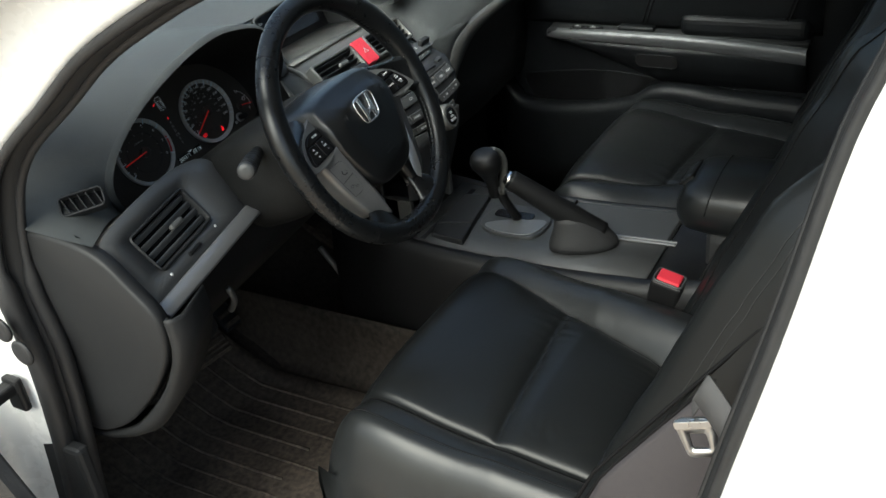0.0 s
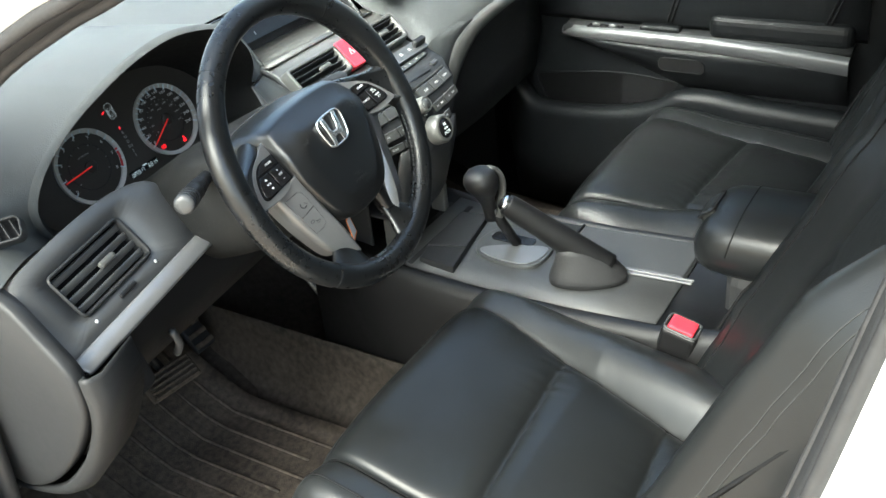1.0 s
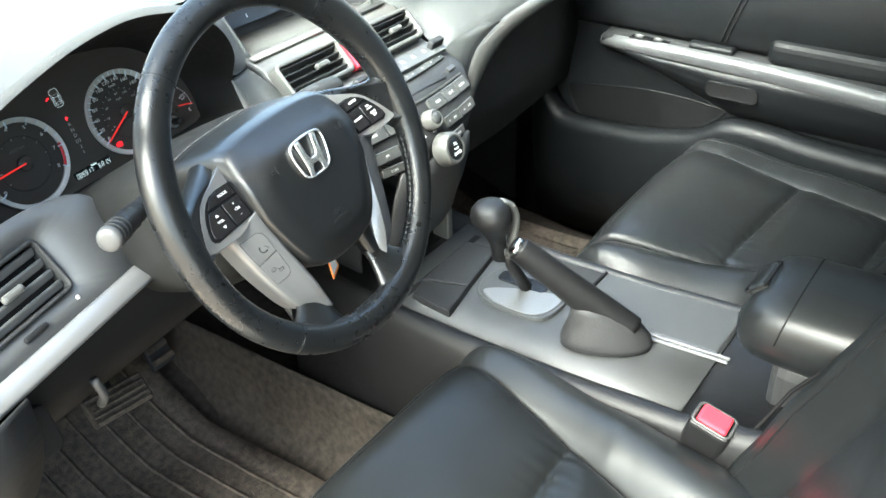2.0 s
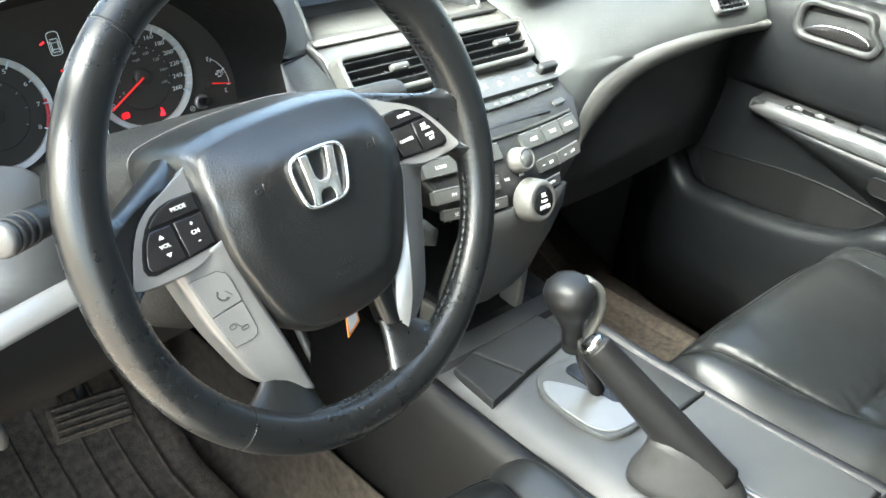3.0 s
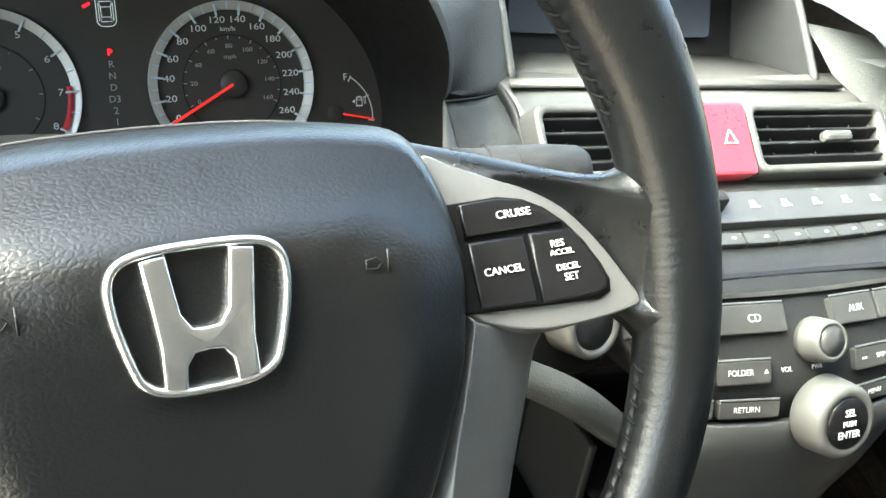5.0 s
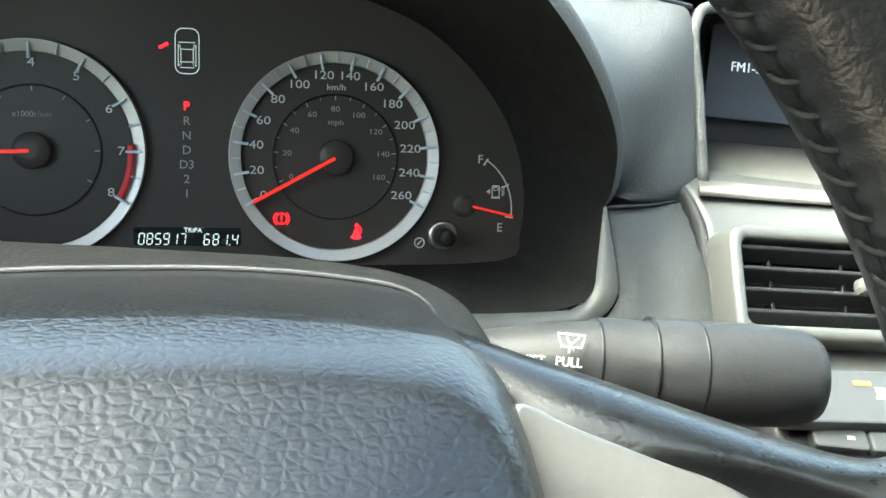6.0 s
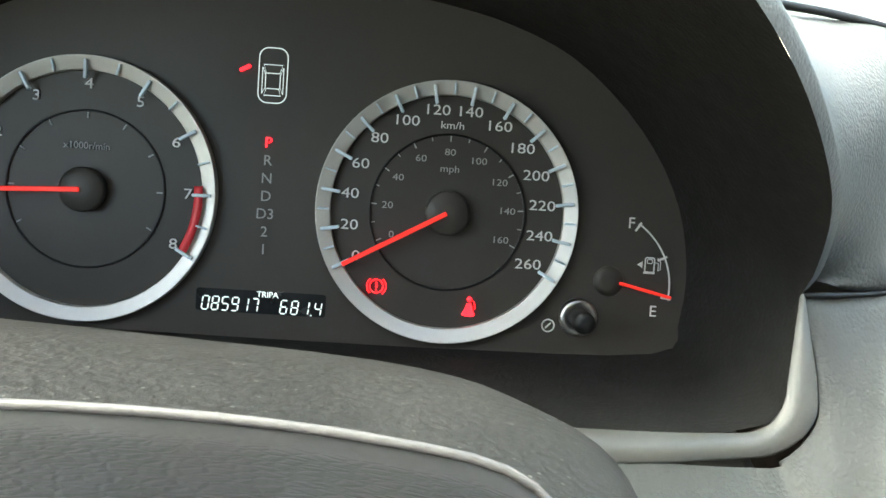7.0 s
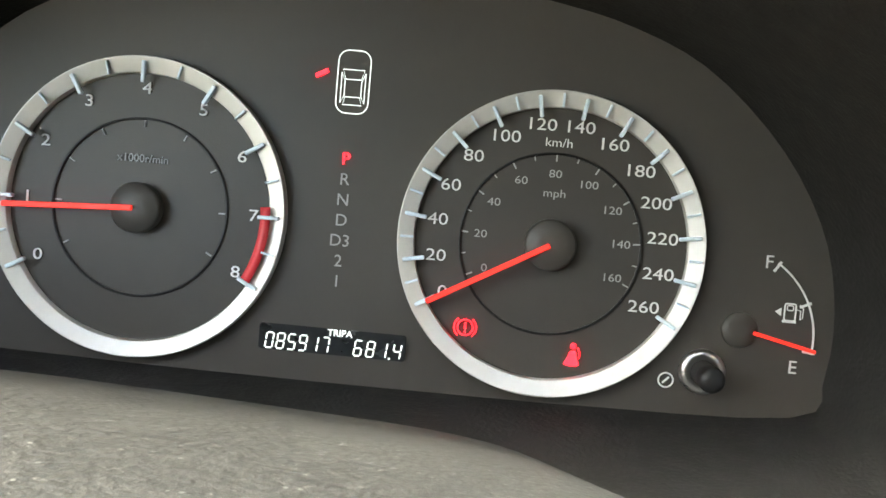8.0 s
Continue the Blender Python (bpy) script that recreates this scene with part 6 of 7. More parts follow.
# ---- centre console ----
CON = thing("centre_console", Matrix.Translation((0.372, -0.1, 0.0)), "grey plastic centre console with storage lids", "console")
CX0, CX1 = 0.262, 0.492
side = [(-0.60, 0.375), (-0.42, 0.375), (-0.36, 0.36), (-0.28, 0.345), (-0.15, 0.337), (0.0, 0.335), (0.10, 0.338), (0.16, 0.345), (0.30, 0.36)]
rows = [[Vector((x, y, z + dz)) for y, z in side] for x, dz in ((CX0 - 0.034, -0.34), (CX0 - 0.030, -0.05), (CX0 - 0.026, -0.015), (CX0 - 0.018, -0.002), (CX0 - 0.006, 0.002), (CX0, -0.003), (CX0 + 0.004, -0.008), (0.372, -0.008), (CX1 - 0.004, -0.008), (CX1, -0.003), (CX1 + 0.006, 0.001), (CX1 + 0.014, -0.004), (CX1 + 0.020, -0.03), (CX1 + 0.024, -0.34))]
part("console_body", shell(rows, 0.004), M_BLACK, CON, "dark console body with rounded side ridges")
rows = [[Vector((x, y, z - 0.004)) for y, z in side[3:8]] for x in (CX0 + 0.004, 0.33, 0.372, 0.43, CX1 - 0.004)]
part("console_top", shell(rows, 0.004), M_RADIO, CON, "grey console top")
for lid in (((0.279, 0.053), (0.341, 0.064), (0.320, 0.126), (0.285, 0.118)), ((0.343, 0.065), (0.449, 0.082), (0.440, 0.132), (0.323, 0.127))):
    part("cup_lid", moved(prism(lid, 0.332, 0.344, 0.003), Matrix.Translation((0, 0, 0.0))), M_DASH_DARK, CON, "black cup holder lid")
tray = [[Vector((x, y, z)) for x in (0.272, 0.33, 0.40, 0.47)] for y, z in ((0.125, 0.338), (0.16, 0.338), (0.24, 0.340), (0.30, 0.345))]
part("tray_floor", shell(tray, 0.004), M_BLACK, CON)
part("tunnel_strip", tube([(0.236, 0.335, 0.300), (0.247, 0.315, 0.255), (0.262, 0.29, 0.19)], 0.006, 8), M_FASCIA, CON, "grey edge of the tunnel side")
part("gate_plate", moved(prism([tuple(p[:2]) for p in spline([(-0.052, -0.04, 0), (-0.03, -0.062, 0), (0.02, -0.06, 0), (0.046, -0.03, 0), (0.05, 0.03, 0), (0.03, 0.055, 0), (-0.02, 0.06, 0), (-0.05, 0.03, 0)], 36, True)], 0, 0.006, 0.002), Matrix.Translation((0.385, 0.0, 0.332))), M_RADIO, CON, "grey gear gate plate")
part("gate_inlay", moved(prism([tuple(p[:2]) for p in spline([(-0.048, -0.03, 0), (-0.03, -0.055, 0), (0.01, -0.056, 0), (0.005, -0.02, 0), (-0.01, 0.02, 0), (-0.03, 0.045, 0), (-0.046, 0.02, 0)], 30, True)], 0.006, 0.0078, 0.001), Matrix.Translation((0.383, 0.0, 0.332))), M_SILVER, CON, "bright silver gate inlay")
part("gate_slot", moved(prism(rounded(0.024, 0.075, 0.008, 5), 0.0, 0.0085, 0.001), Matrix.Translation((0.398, 0.008, 0.332))), M_GLOSS, CON)
part("storage_lid", moved(block(0.100, 0.20, 0.008, 0.003), Matrix.Translation((0.436, -0.178, 0.336)) @ Matrix.Rotation(radians(-2.5), 4, "X")), M_RADIO, CON, "grey sliding storage lid")
part("lid_gap", moved(block(0.104, 0.004, 0.007, 0.001), Matrix.Translation((0.436, -0.0755, 0.3345))), M_BLACK, CON)
for dx in (0.0, 0.008):
    part("bright_strip", moved(block(0.004, 0.19, 0.004, 0.001), Matrix.Translation((0.374 + dx, -0.20, 0.340)) @ Matrix.Rotation(radians(-2.5), 4, "X")), M_SILVER, CON, "bright metal strip")

# armrest
ARM = thing("armrest", Matrix.Translation((0.385, -0.42, 0.34)), "black leather centre armrest with a latch", "armrest")
rows = []
for y, k in ((-0.306, 0.30), (-0.308, 0.55), (-0.313, 0.74), (-0.322, 0.88), (-0.336, 0.96), (-0.360, 1.0), (-0.42, 1.02), (-0.57, 1.02), (-0.64, 0.95)):
    row = []
    for j in range(40):
        a = 2 * math.pi * j / 40
        c, s = math.cos(a), math.sin(a)
        c, s = math.copysign(abs(c) ** 0.72, c), math.copysign(abs(s) ** 0.8, s)
        row.append(Vector((0.376 + 0.078 * k * c, y - 0.010 * max(0.0, s), 0.448 + 0.050 * k * s)))
    rows.append(row)
part("armrest_pad", grid(rows, close_u=True, cap=True), M_SEAT, ARM)
LATCH = Matrix.Translation((0.366, -0.3235, 0.4815)) @ Matrix.Rotation(radians(48), 4, "X")
part("armrest_latch", moved(block(0.056, 0.016, 0.026, 0.006, 3), LATCH), M_SEAT, ARM, "black finger latch")
part("latch_gap", moved(tube([(x, 0.0050, y) for x, y in rounded(0.060, 0.030, 0.009, 5)], 0.0016, 6, True), LATCH), M_CREASE, ARM)
part("armrest_seam", tube([rows[5][j] for j in range(0, 21)], 0.0010, 6), M_CREASE, ARM)
part("armrest_base", moved(block(0.13, 0.28, 0.09, 0.02, 3), Matrix.Translation((0.380, -0.495, 0.370))), M_DASH_DARK, ARM)

# gear lever
GEAR = thing("gear_lever", Matrix.Translation((0.385, 0.0, 0.335)), "black and silver gear lever on the console", "gear lever")
part("gear_shaft", tube([(0.392, 0.0, 0.336), (0.372, 0.012, 0.38), (0.360, 0.018, 0.415)], 0.0085, 12), M_BLACK, GEAR, "black shaft")
rows = []
for z, k, ox in ((0.392, 0.38, 0.008), (0.405, 0.40, 0.006), (0.42, 0.44, 0.003), (0.436, 0.54, -0.001), (0.450, 0.80, -0.004), (0.458, 0.95, -0.006), (0.467, 1.02, -0.007), (0.477, 0.98, -0.007), (0.485, 0.78, -0.006), (0.489, 0.48, -0.006), (0.4905, 0.15, -0.006)):
    rows.append([Vector((0.352 + ox + 0.023 * k * math.cos(a) - (0.008 * k if z > 0.435 else 0), 0.024 + 0.027 * k * math.sin(a), z)) for a in (2 * math.pi * j / 28 for j in range(28))])
part("gear_knob", grid(rows, close_u=True, cap=True), M_BLACK, GEAR, "black leather knob")
band = [Vector((0.352 + 0.0185 + dx, 0.024 - 0.014 + dy, z)) for z, dx, dy in ((0.40, -0.011, 0.0), (0.425, -0.006, -0.002), (0.445, -0.002, -0.004), (0.462, -0.002, -0.004), (0.477, -0.007, 0.0), (0.486, -0.018, 0.008))]
part("knob_trim", tube(spline(band, 14), 0.0085, 10, flat=0.55, up=(1, -0.5, 0)), M_FASCIA, GEAR, "grey trim on the knob")

settle(GEAR, -0.006, -0.003, 0.005)

# parking brake
PB = thing("parking_brake", Matrix.Translation((0.31, -0.15, 0.335)), "raised black parking brake lever with chrome button", "parking brake")
a, b = Vector((0.350, -0.175, 0.352)), Vector((0.284, -0.045, 0.470))
pts = [a.lerp(b, k) for k in (0, 0.15, 0.35, 0.5, 0.6, 0.8, 0.92, 0.97)]
part("brake_handle", tube(spline(pts, 20), [0.0185 - 0.0055 * i / 19 for i in range(20)], 16, flat=1.25), M_BLACK, PB, "moulded black handle")
part("brake_button", tube([a.lerp(b, 0.965), a.lerp(b, 1.0), a.lerp(b, 1.012)], [0.0125, 0.0118, 0.010], 16), M_CHROME, PB, "chrome button")
part("button_face", tube([a.lerp(b, 1.01), a.lerp(b, 1.018)], 0.0062, 12), M_BLACK, PB)
BOOT = oriented((0.322, -0.118, 0.332), (-0.452, 0.892, 0), (0, 0, 1)) @ Matrix.Rotation(radians(-90), 4, "X")
rows = [[BOOT @ Vector((c + l * math.cos(q), w * math.copysign(abs(math.sin(q)) ** 0.85, math.sin(q)), h)) for q in (2 * math.pi * j / 40 for j in range(40))]
        for h, c, l, w in ((0.0, -0.036, 0.058, 0.031), (0.008, -0.036, 0.058, 0.031), (0.014, -0.0355, 0.056, 0.030), (0.026, -0.033, 0.049, 0.027), (0.038, -0.028, 0.040, 0.0235), (0.050, -0.020, 0.031, 0.0205), (0.059, -0.012, 0.021, 0.0175), (0.063, -0.008, 0.010, 0.010))]
part("brake_boot", grid(rows, close_u=True, cap=True), M_RUBBER, PB, "black gaiter")

settle(PB, 0.0, 0.002, 0.006)

# ---- seats ----
SEATS = "front seats"


def build_seat(mirrored=False):
    """A leather bucket seat about its own base: x across, y ahead, z up."""
    s = thing("front_seat", Matrix.Translation((0.0, -0.25, 0.0)), "black leather front seat with creased worn bolsters", "seat", SEATS)
    # cushion: an insert of two pillows between side bolsters
    def cush(u, y):
        """Height of the cushion: u across -1..1."""
        au = abs(u)
        base = 0.316 + 0.028 * math.exp(-((y - 0.19) / 0.11) ** 2) - 0.035 * max(0.0, -y) / 0.25
        if y > 0.19:
            base -= 0.075 * ((y - 0.19) / 0.075) ** 2.4
        back = min(1.0, max(0.0, (0.24 - y) / 0.46))
        back = back * back * (3 - 2 * back)
        x = 0.252 * u
        xi = max(0.05, 0.128 + 0.30 * y)
        xc = max(0.115, 0.172 + 0.27 * y)
        if -0.64 <= u and x <= xi:
            v = 2 * (x + 0.161) / (xi + 0.161) - 1
            yy = y - 0.020 * u
            yc, hw, e = (0.150, 0.114, 7) if yy > 0.036 else ((-0.042, 0.078, 3.2) if yy > -0.12 else (-0.215, 0.095, 4))
            pil = math.sqrt(max(0.0, 1 - min(1.0, abs(yy - yc) / hw) ** e))
            return base + 0.021 * math.sqrt(max(0.0, 1 - abs(v) ** 3)) * (0.22 + 0.78 * pil)
        if u > 0:
            peak = 0.008 + 0.052 * back
            if x < xc:
                f = (x - xi) / (xc - xi)
                return base - 0.004 * (1 - f) + peak * math.sin(0.5 * math.pi * f) ** 0.85
            f = (x - xc) / max(0.01, 0.256 - xc)
            return base + peak - (0.03 + 0.06 * back) * f ** 1.8
        f = (au - 0.64) / 0.36
        roll = math.sin(math.pi * min(1.0, f * 0.92)) ** 0.75 if f < 0.54 else 1.0
        return base - 0.004 * (1 - f) + (0.010 + 0.018 * back) * roll - 0.075 * max(0.0, (f - 0.5) / 0.5) ** 2.2

    def cush_w(y):
        return 0.252 - 0.022 * max(0.0, (y - 0.1) / 0.165) ** 2

    ys = [-0.30 + 0.565 * i / 160 for i in range(161)]

    def crease(u, y):
        far = max(0.0, min(1.0, (0.10 - y) / 0.1))
        side = max(0.0, min(1.0, (abs(u) - 0.35) / 0.25))
        side *= 1 - max(0.0, min(1.0, (abs(u) - 0.48) / 0.08)) if u < 0 else 1.0
        joint = math.exp(-((y - 0.02 * u - 0.036) / 0.030) ** 2) + math.exp(-((y - 0.02 * u + 0.12) / 0.035) ** 2)
        folds = 0.0026 * joint * max(0.0, min(1.0, 0.3 + u)) * noise.noise(Vector((u * 26 + y * 9, y * 6, 8.0)))
        return folds + 0.0012 * noise.noise(Vector((u * 4, y * 14, 2.0))) + 0.0026 * side * (0.4 + far) * -abs(noise.noise(Vector((u * 5 + y * 20, y * 45 - u * 6, 5.0))))

    def across(y, sd):
        """Where the insert ends on one side, as a share of the half width."""
        return -0.64 if sd < 0 else max(0.05, 0.128 + 0.30 * y) / 0.252

    def insert_row(y, n=91):
        a, b = across(y, -1), across(y, 1)
        return [a + (b - a) * j / (n - 1) for j in range(n)]

    rows = [[Vector((cush_w(y) * u, y, cush(u, y) + crease(u, y))) for u in insert_row(y)] for y in ys]
    rows = [[r[0] + Vector((0, 0, -0.03))] + r + [r[-1] + Vector((0, 0, -0.03))] for r in rows]
    rows.append([p + Vector((0, 0.006, -0.03)) for p in rows[-1]])
    rows.append([Vector((p.x, p.y - 0.004, 0.17)) for p in rows[-1]])
    part("cushion", grid(rows), M_SEAT, s, "black leather cushion with creases", own=True)
    for sd in (-1, 1):
        rows, seams = [], [[], []]
        for y in ys:
            w, e = cush_w(y), abs(across(y, sd))
            vs = [e + (1.0 - e) * j / 18 for j in range(19)]
            row = [Vector((sd * w * (e - 0.02), y, cush(sd * (e + 0.004), y) - 0.014))] + [Vector((sd * w * u, y, cush(sd * u, y) + 0.22 * crease(u, y))) for u in vs[1:]]
            rows.append(row + [Vector((sd * w * 1.015, y, 0.262)), Vector((sd * w, y, 0.16))])
            for q, u in zip(seams, (e + 0.004, 0.80)):
                q.append(Vector((sd * w * u, y, cush(sd * u, y) + 0.22 * crease(u, y) + 0.0002)))
        rows.append([p + Vector((0, 0.006, -0.03)) for p in rows[-1]])
        rows.append([Vector((p.x, p.y - 0.004, min(p.z, 0.17))) for p in rows[-1]])
        # only the driver's bolsters take the leather with sheen in its colour
        part("cushion_bolster", grid(rows), M_SEAT if mirrored else M_BOLSTER, s, "" if mirrored else "worn side bolster, paler for its sky sheen", own=True)
        for q in seams[:1 if sd > 0 else 2]:
            part("cushion_seam", tube(q[12:-8], 0.0011, 5), M_CREASE, s, own=True)
    for y, r, skew in ((0.036, 0.0014, 0.02), (-0.12, 0.0012, 0.02), (0.222, 0.0009, 0.0)):
        part("cushion_seam", tube([(cush_w(y) * u, y + skew * u, cush(u, y + skew * u) + crease(u, y + skew * u) - 0.0002) for u in insert_row(y)[1:-1]], r, 6), M_CREASE, s, own=True)
    # cushion valance
    part("seat_base", moved(block(0.49, 0.50, 0.12, 0.03, 3), Matrix.Translation((0, -0.01, 0.11))), M_DASH_DARK, s, "dark plastic seat base", own=True)
    part("seat_rail", moved(block(0.05, 0.55, 0.05, 0.008), Matrix.Translation((-0.18, -0.02, 0.03))), M_BLACK, s, own=True)
    part("seat_rail", moved(block(0.05, 0.55, 0.05, 0.008), Matrix.Translation((0.18, -0.02, 0.03))), M_BLACK, s, own=True)
    # backrest: sections up a reclined axis
    BK = Matrix.Translation((0, -0.205, 0.27)) @ Matrix.Rotation(radians(24), 4, "X")
    prof = spline([(0.0, 0.238, 0.13), (0.05, 0.252, 0.130), (0.15, 0.262, 0.130), (0.28, 0.268, 0.125), (0.40, 0.265, 0.12), (0.50, 0.25, 0.11), (0.57, 0.225, 0.095), (0.61, 0.19, 0.07), (0.625, 0.14, 0.03)], 44)
    rows = []
    for h, w, t in prof:
        row = []
        for j in range(96):
            a = 2 * math.pi * j / 96
            c, sn = math.cos(a), math.sin(a)
            x = w * math.copysign(abs(c) ** 0.5, c)
            yy = t * math.copysign(abs(sn) ** 0.6, sn) * 0.5
            if sn > 0:
                au = min(1.0, abs(x) / w)
                yy += 0.060 * max(0.0, min(1.0, (au - 0.52) / 0.34)) ** 1.3 * (1 - max(0.0, au - 0.85) / 0.15 * 0.75) * (1 if h < 0.48 else max(0.3, 1 - 6 * (h - 0.48)))
                yy -= 0.005 * math.exp(-((au - 0.56) / 0.025) ** 2)
                yy -= 0.004 * math.exp(-((h - 0.30) / 0.008) ** 2) * (au < 0.56)
                yy += 0.0022 * noise.noise(Vector((x * 14, h * 18, 3.3))) + 0.0018 * (au > 0.6) * noise.noise(Vector((x * 20 + h * 30, h * 40, 7.7)))
            row.append(BK @ Vector((x, yy, h)))
        rows.append(row)
    part("backrest", grid(rows, close_u=True, cap=True), M_SEAT, s, "reclined black leather backrest", own=True)
    for sd in (-1, 1):
        part("backrest_seam", tube([r[k] + Vector((0, 0.0008, 0)) for r in rows[1:-4] for k in ((14,) if sd > 0 else (34,))], 0.0009, 6), M_CREASE, s, own=True)
        for k in ((7, 8) if sd > 0 else (41, 40)):
            part("backrest_stitch", tube([r[k] + Vector((0, 0.0004, 0.0004)) for r in rows[2:-8]], 0.0006, 5), M_THREAD, s, own=True)
        sp = [[BK @ Vector((sd * (0.268 - 0.12 * max(0.0, h - 0.42) - 0.02 * max(0.0, 0.1 - h) / 0.1 - 0.010 * (abs(f - 0.45) / 0.55) ** 4), -0.075 + f * (0.075 + 0.100 - 0.21 * max(0.0, h - 0.12)), h)) for f in (0, 0.1, 0.3, 0.5, 0.7, 0.85, 0.95, 1.0)] for h in [0.02 + 0.5 * i / 16 for i in range(17)]]
        part("backrest_side", shell(sp, 0.004), M_SIDE, s, "mauve-grey backrest side panel", own=True)
        for dx in (0.0, 0.009):
            part("side_piping", tube([r[-1] + BK.to_3x3() @ Vector((-0.001 * sd, dx, 0)) for r in sp], 0.0022, 6), M_CREASE, s, own=True)
    if mirrored:
        for c in s.children:
            c.data.transform(Matrix.Scale(-1, 4, (1, 0, 0)))
            c.data.flip_normals()
    return s


seat = build_seat()
part("airbag_label", moved(block(0.003, 0.009, 0.024, 0.001), Matrix.Translation((-0.252, -0.611, 0.767)) @ Matrix.Rotation(radians(35), 4, "X")), M_BLACK, seat, "black fabric side airbag label")
settle(seat, 0.0142, 0.0082, 0.0009)
passenger_seat = build_seat(True)
settle(passenger_seat, 0.745, 0.002, 0.0)
tagged(passenger_seat, "black leather passenger seat beside the console")

# buckle
BU = thing("seat_belt_buckle", Matrix.Translation((0.244, -0.32, 0.2)), "black seat belt buckle with red release button", "buckle")
BM = Matrix.Translation((0.247, -0.318, 0.315)) @ Matrix.Rotation(radians(14), 4, "X") @ Matrix.Rotation(radians(-6), 4, "Y")
part("buckle_body", moved(block(0.034, 0.05, 0.075, 0.007, 3), BM), M_BLACK, BU)
part("release_button", moved(block(0.026, 0.036, 0.014, 0.003, 2), BM @ Matrix.Translation((0, -0.0, 0.036))), M_RED, BU, "red release button")
part("button_rim", moved(tube([(x, y, 0.0385) for x, y in rounded(0.031, 0.044, 0.006, 5)], 0.002, 6, True), BM), M_RADIO, BU)
part("buckle_stem", moved(block(0.02, 0.02, 0.14, 0.004), Matrix.Translation((0.25, -0.335, 0.22))), M_BLACK, BU)

settle(BU, 0.0032, 0.0017, 0.0107)

# belt on the driver pillar
BELT = thing("seat_belt", Matrix.Translation((-0.31, -0.56, 0.6)), "grey seat belt webbing with steel latch plate", "seat belt")
strap = spline([(-0.378, -0.612, 0.578), (-0.362, -0.580, 0.594), (-0.342, -0.552, 0.611), (-0.333, -0.541, 0.616), (-0.328, -0.538, 0.610), (-0.330, -0.541, 0.596)], 22)
part("webbing", shell([[p + Vector(o) for p in strap] for o in ((0, -0.006, 0.015), (-0.001, 0, 0), (0, 0.006, -0.015))], 0.0022), M_BELT, BELT)
LP = oriented((-0.336, -0.541, 0.563), (0.05, -0.93, 0.3), (0.1, 0.3, 0.93))
hole = rounded(0.017, 0.017, 0.003, 5, 0.0, -0.003)
rimo = [(x * (1.0 + 0.25 * (y > 0)), y * 1.05) for x, y in rounded(0.029, 0.037, 0.006, 5)]
part("latch_plate", moved(grid([[Vector((x, y, z)) for x, y in ps] for ps, z in ((hole, -0.002), (hole, 0.002), (rimo, 0.002), (rimo, -0.002))], close_u=True, close_v=True), LP), M_STEEL, BELT, "bright steel latch plate")
part("latch_cover", moved(prism(rounded(0.035, 0.008, 0.002, 4, 0.0, 0.0155), 0.002, 0.006, 0.001), LP), M_STEEL, BELT)

settle(BELT, 0.0250, 0.0160, 0.0060)

# ---- pedals ----
def pedal(name, x, y, z, w, h, ribs, label, tilt=38, turn=0):
    ob = thing(name, Matrix.Translation((x, y, z)), label, "pedal")
    m = Matrix.Translation((x, y, z)) @ Matrix.Rotation(radians(turn), 4, "Z") @ Matrix.Rotation(radians(tilt), 4, "X")
    part("pad", moved(block(w, h, 0.014, 0.004, 2), m), M_MAT if ribs == 5 else M_RUBBER, ob)
    for k in range(ribs):
        part("rib", moved(block(w * 0.9, h / ribs * 0.45, 0.006, 0.0015, 1), m @ Matrix.Translation((0, h * ((k + 0.5) / ribs - 0.5), 0.009))), M_MAT, ob)
    part("arm", tube([m @ Vector((0, 0, -0.006)), Vector((x, y + 0.06, z + 0.06)), Vector((x + 0.01, y + 0.10, z + 0.26))], 0.008, 8), M_BLACK, ob)
    return ob


pedal("brake_pedal", 0.037, 0.487, 0.158, 0.098, 0.046, 5, "worn ribbed black rubber brake pedal", 42, -8)
pedal("accelerator_pedal", 0.160, 0.551, 0.147, 0.044, 0.065, 3, "black rubber accelerator pedal beside the brake", 50)

# ---- passenger door ----
DOOR = thing("passenger_door", Matrix.Translation((1.09, 0.0, 0.1)), "closed black leather trimmed door with silver armrest strip", "car door")


rows = [[Vector((1.10 + o * 0, y, z)) for y in (0.42, 0.3, 0.1, -0.2, -0.64)] for o, z in ((0, 0.0), (0, 0.2), (0, 0.45), (0, 0.68))]
part("door_shell", shell([[Vector((1.118, p.y, p.z)) for p in r] for r in rows], 0.03), M_DOOR, DOOR)
up = [[Vector((x + 0.008 * noise.noise(Vector((y * 3, z * 3, 1))), y, z)) for y in (0.36, 0.30, 0.2, 0.1, 0.0, -0.1, -0.2, -0.3, -0.38)] for x, z in ((1.094, 0.475), (1.080, 0.49), (1.070, 0.52), (1.068, 0.56), (1.072, 0.60), (1.082, 0.635), (1.10, 0.65))]
for r in up:
    for p in r:
        p.z += -0.10 * max(0.0, p.y - 0.17) * (1 if p.z > 0.52 else 0)
part("upper_door_pad", shell(up, 0.008), M_DOOR, DOOR, "black leather upper pad")
for y in (-0.008, -0.017, -0.305, -0.313):
    part("pad_seam", tube([Vector((x - 0.0105, y - 0.35 * (z - 0.5), z)) for x, z in ((1.080, 0.49), (1.070, 0.52), (1.068, 0.56), (1.072, 0.60), (1.082, 0.635))], 0.0019, 6), M_CREASE, DOOR)
strip_c = spline([(1.055, 0.220, 0.455), (1.045, 0.18, 0.459), (1.038, 0.05, 0.463), (1.036, -0.1, 0.462), (1.036, -0.25, 0.456), (1.037, -0.36, 0.448)], 24)
wst = [0.006 + 0.015 * min(1.0, i / 20) for i in range(24)]
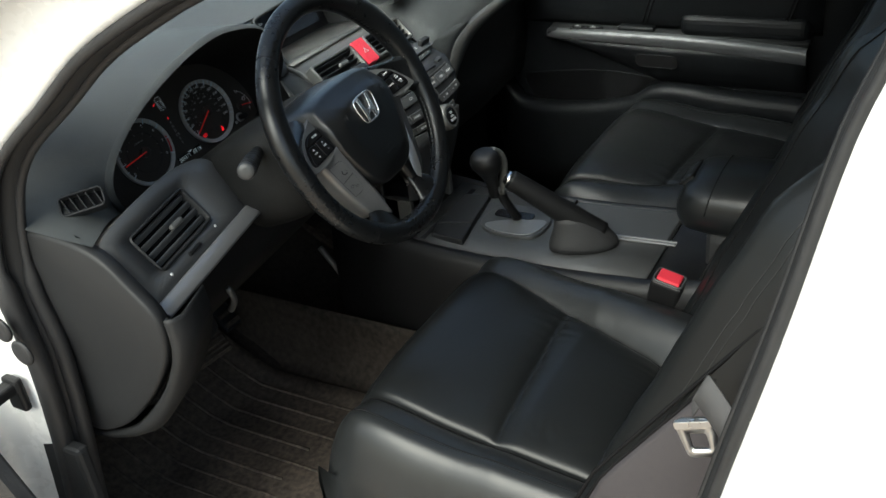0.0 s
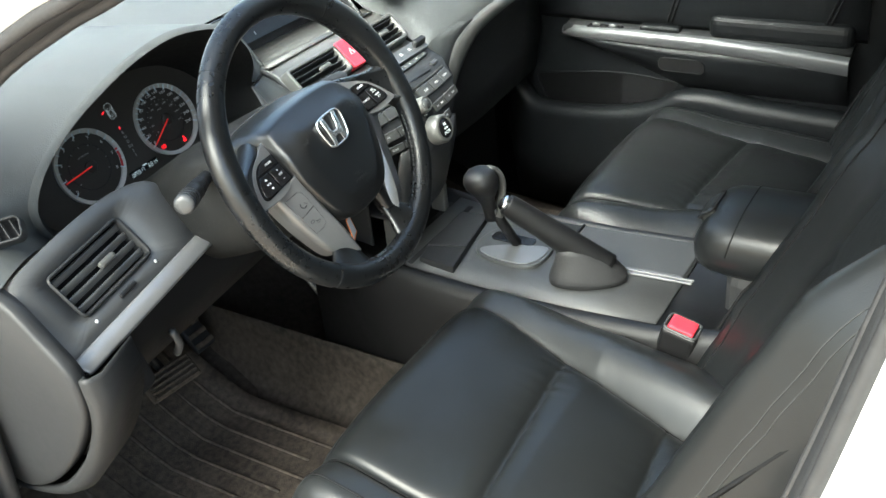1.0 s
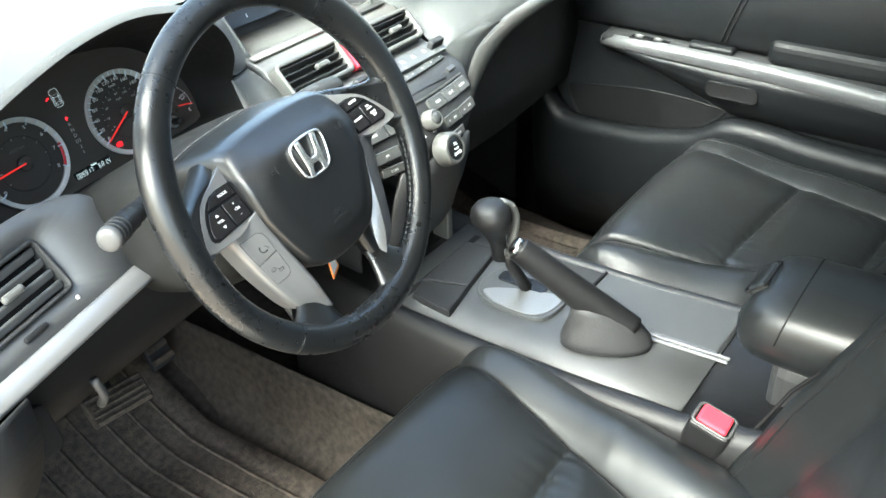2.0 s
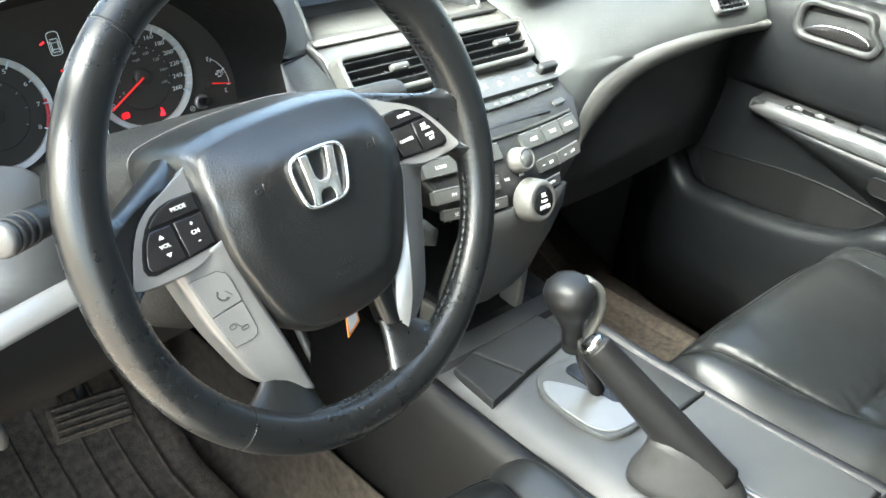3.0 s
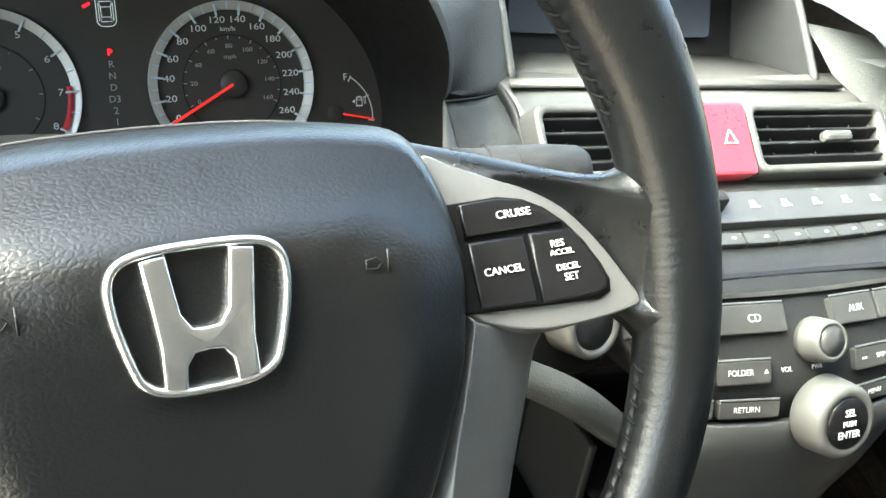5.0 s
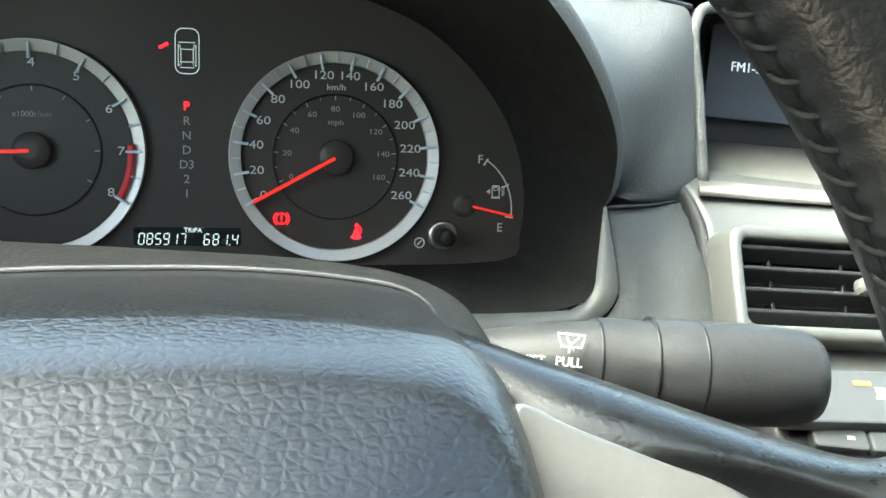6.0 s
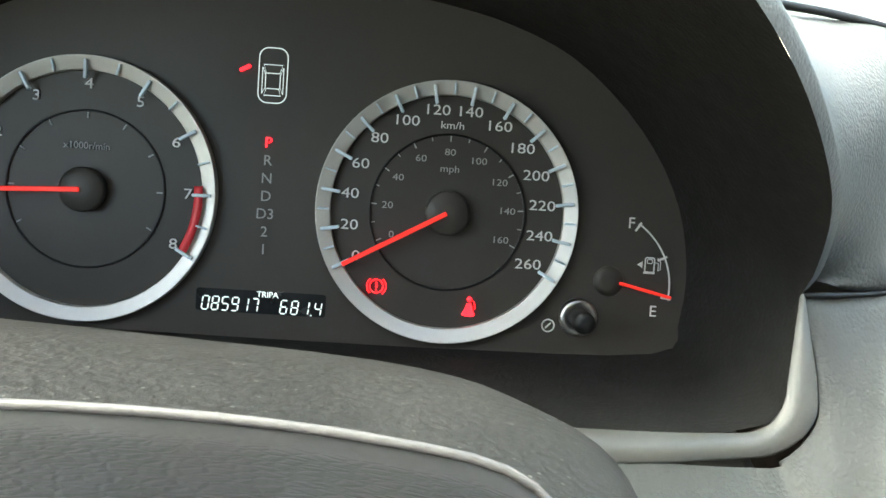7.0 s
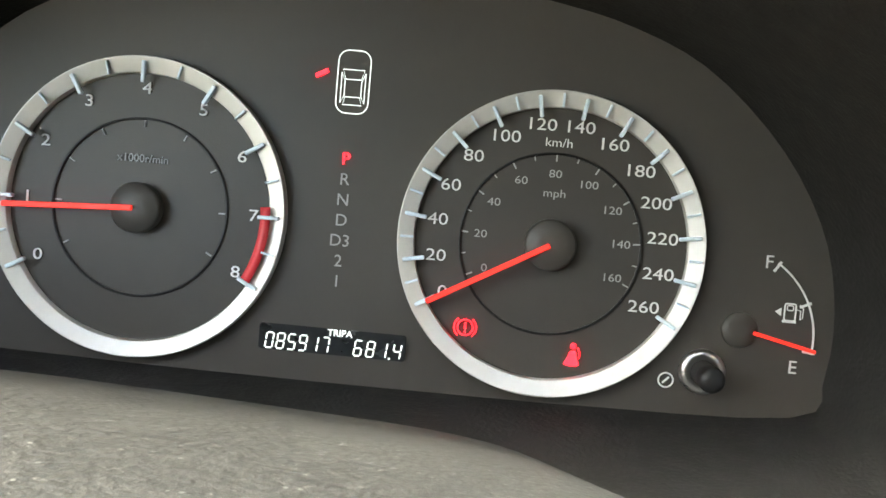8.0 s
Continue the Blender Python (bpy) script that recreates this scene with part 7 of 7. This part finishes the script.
part("armrest_strip", grid([[p + Vector((0.010, 0, 0.012)) for p in strip_c], [p + Vector((-0.002, 0, 0.010)) for p in strip_c], [p + Vector((-0.006, 0, 0.002)) for p in strip_c], [p + Vector((-0.002, 0, -w)) for p, w in zip(strip_c, wst)], [p + Vector((0.012, 0, -w - 0.008)) for p, w in zip(strip_c, wst)]]), M_DOORSTRIP, DOOR, "satin silver armrest strip")
top = [[Vector((x, y, z)) for y in (0.215, 0.1, -0.1, -0.36)] for x, z in ((1.095, 0.475), (1.07, 0.472), (1.045, 0.468))]
part("armrest_top", shell(top, 0.01), M_DASH_DARK, DOOR)
part("armrest_pad", moved(block(0.05, 0.27, 0.05, 0.018, 4), Matrix.Translation((1.078, -0.225, 0.490))), M_DOOR, DOOR, "padded black armrest")
part("window_switch", moved(block(0.02, 0.075, 0.008, 0.002), Matrix.Translation((1.058, 0.125, 0.470))), M_GLOSS, DOOR)
for y in (0.145, 0.108):
    part("switch_key", moved(block(0.009, 0.016, 0.005, 0.002), Matrix.Translation((1.058, y, 0.4755))), M_RADIO, DOOR)
    part("switch_mark", moved(block(0.003, 0.005, 0.0006, 0), Matrix.Translation((1.056, y, 0.4785))), M_PRINT_SOFT, DOOR)
part("pull_pocket", moved(block(0.03, 0.085, 0.04, 0.006), Matrix.Translation((1.074, 0.01, 0.462))), M_DOOR, DOOR)
def drop(y, z):
    """The armrest body deepens from its front tip."""
    return 0.452 - (0.452 - z) * min(1.0, max(0.08, (0.235 - y) / 0.28))


ay = [0.225 - 0.585 * k / 20 for k in range(21)]
under = [[Vector((x + 0.02 * max(0.0, (y - 0.12) / 0.1), y, drop(y, z))) for y in ay] for x, z in ((1.040, 0.446), (1.041, 0.43), (1.046, 0.412), (1.058, 0.39), (1.075, 0.368), (1.090, 0.352), (1.10, 0.345))]
part("armrest_body", shell(under, 0.006), M_DOOR, DOOR, "black armrest body below the strip")
CUP = Matrix(((0, -0.34, -0.94, 1.0410), (-1, 0, 0, -0.045), (0, 0.94, -0.34, 0.413), (0, 0, 0, 1)))
# the cup is a flat sheet, its shade put into the colour
part("pull_cup", moved(prism(rounded(0.095, 0.034, 0.013, 6), 0, 0.003, 0.001), CUP), M_CREASE, DOOR, "flat dark sheet for the shaded pull cup")
part("cup_rim", moved(tube([(x, y, 0.003) for x, y in rounded(0.095, 0.034, 0.013, 6)], 0.0009, 6, True), CUP), M_DOOR, DOOR)
# map pocket with a sweeping lip
pk = spline([(1.085, 0.375, 0.385), (1.062, 0.352, 0.348), (1.05, 0.313, 0.295), (1.045, 0.28, 0.275), (1.04, 0.2, 0.276), (1.039, 0.1, 0.286), (1.038, 0.01, 0.309), (1.036, -0.045, 0.342), (1.034, -0.12, 0.346), (1.034, -0.207, 0.338), (1.036, -0.38, 0.332)], 44)
pocket = [[p + Vector(o) for p in pk] for o in ((0.034, 0, 0.006), (0.012, 0, 0.012), (0.0, 0, 0.011), (-0.008, 0, 0.005), (-0.011, 0, -0.006), (-0.010, 0, -0.02))]
pocket += [[Vector((p.x - 0.002, p.y, p.z * 0.55)) for p in pk], [Vector((p.x + 0.02, p.y, 0.03)) for p in pk]]
part("pocket_wall", shell(pocket, 0.004), M_DOOR, DOOR, "rounded black map pocket")
part("door_lower", moved(block(0.012, 0.82, 0.36, 0.004), Matrix.Translation((1.098, 0.0, 0.22))), M_DOOR, DOOR)
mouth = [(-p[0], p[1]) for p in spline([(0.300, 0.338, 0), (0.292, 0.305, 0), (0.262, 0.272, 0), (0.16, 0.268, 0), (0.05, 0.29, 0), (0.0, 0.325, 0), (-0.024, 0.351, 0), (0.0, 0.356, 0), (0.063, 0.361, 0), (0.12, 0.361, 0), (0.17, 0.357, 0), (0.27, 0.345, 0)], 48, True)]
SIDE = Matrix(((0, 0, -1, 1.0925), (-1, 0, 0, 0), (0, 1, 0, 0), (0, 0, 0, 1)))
# no hollow here: a flat dark sheet stands for the shaded opening
part("pocket_mouth", moved(prism(mouth[::-1], 0.0, 0.0045), SIDE), M_CREASE, DOOR, "flat dark sheet for the shaded pocket opening")
part("mouth_edge", moved(tube([(x, y, 0.003) for x, y in mouth], 0.003, 6, True), SIDE), M_DOOR, DOOR)
part("mirror_corner", moved(prism([(0.0, 0.0), (0.16, 0.0), (0.15, 0.03), (0.03, 0.10)], 0, 0.01, 0.003), Matrix(((0, 0, -1, 1.095), (1, 0, 0, 0.16), (0, 1, 0, 0.625), (0, 0, 0, 1)))), M_DASH_DARK, DOOR)
HB = Matrix(((0, 0, -1, 1.060), (-1, 0, 0, 0.122), (0, 1, 0, 0.609), (0, 0, 0, 1)))
ho, hi = [(x * (1 - 0.25 * (y > 0) * (x > 0)), y) for x, y in rounded(0.125, 0.056, 0.02, 7)], [(x * (1 - 0.25 * (y > 0) * (x > 0)), y) for x, y in rounded(0.108, 0.040, 0.015, 7)]
BEZ = part("handle_bezel", moved(grid([[Vector((x, y, z)) for x, y in ps] for ps, z in ((ho, -0.02), (ho, 0.004), (ho, 0.006), (hi, 0.006), (hi, -0.012))], close_u=True), HB @ Matrix.Scale(1.1, 4)), M_DASH_DARK, DOOR, "dark grey handle surround")
# recess back in near black, its shade put into the colour
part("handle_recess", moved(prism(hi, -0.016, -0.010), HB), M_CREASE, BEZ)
part("inner_handle", moved(prism([tuple(p[:2]) for p in spline([(-0.046, -0.012, 0), (-0.02, -0.001, 0), (0.02, 0.001, 0), (0.046, -0.006, 0), (0.047, -0.016, 0), (0.0, -0.018, 0), (-0.045, -0.017, 0)], 28, True)], -0.006, 0.006, 0.003, 3, True), HB), M_CHROME, BEZ, "chrome inner door handle")
# the glass is darkened only to keep daylight off this side
part("side_window", shell([[Vector((1.11, y, 0.66)) for y in (0.3, 0.0, -0.66)], [Vector((1.03, y, 1.13)) for y in (-0.25, -0.4, -0.70)]], 0.004), M_TINT, DOOR, "side window with dark tint added to dim the cabin")
settle(DOOR, -0.022, -0.0065, 0.0015)
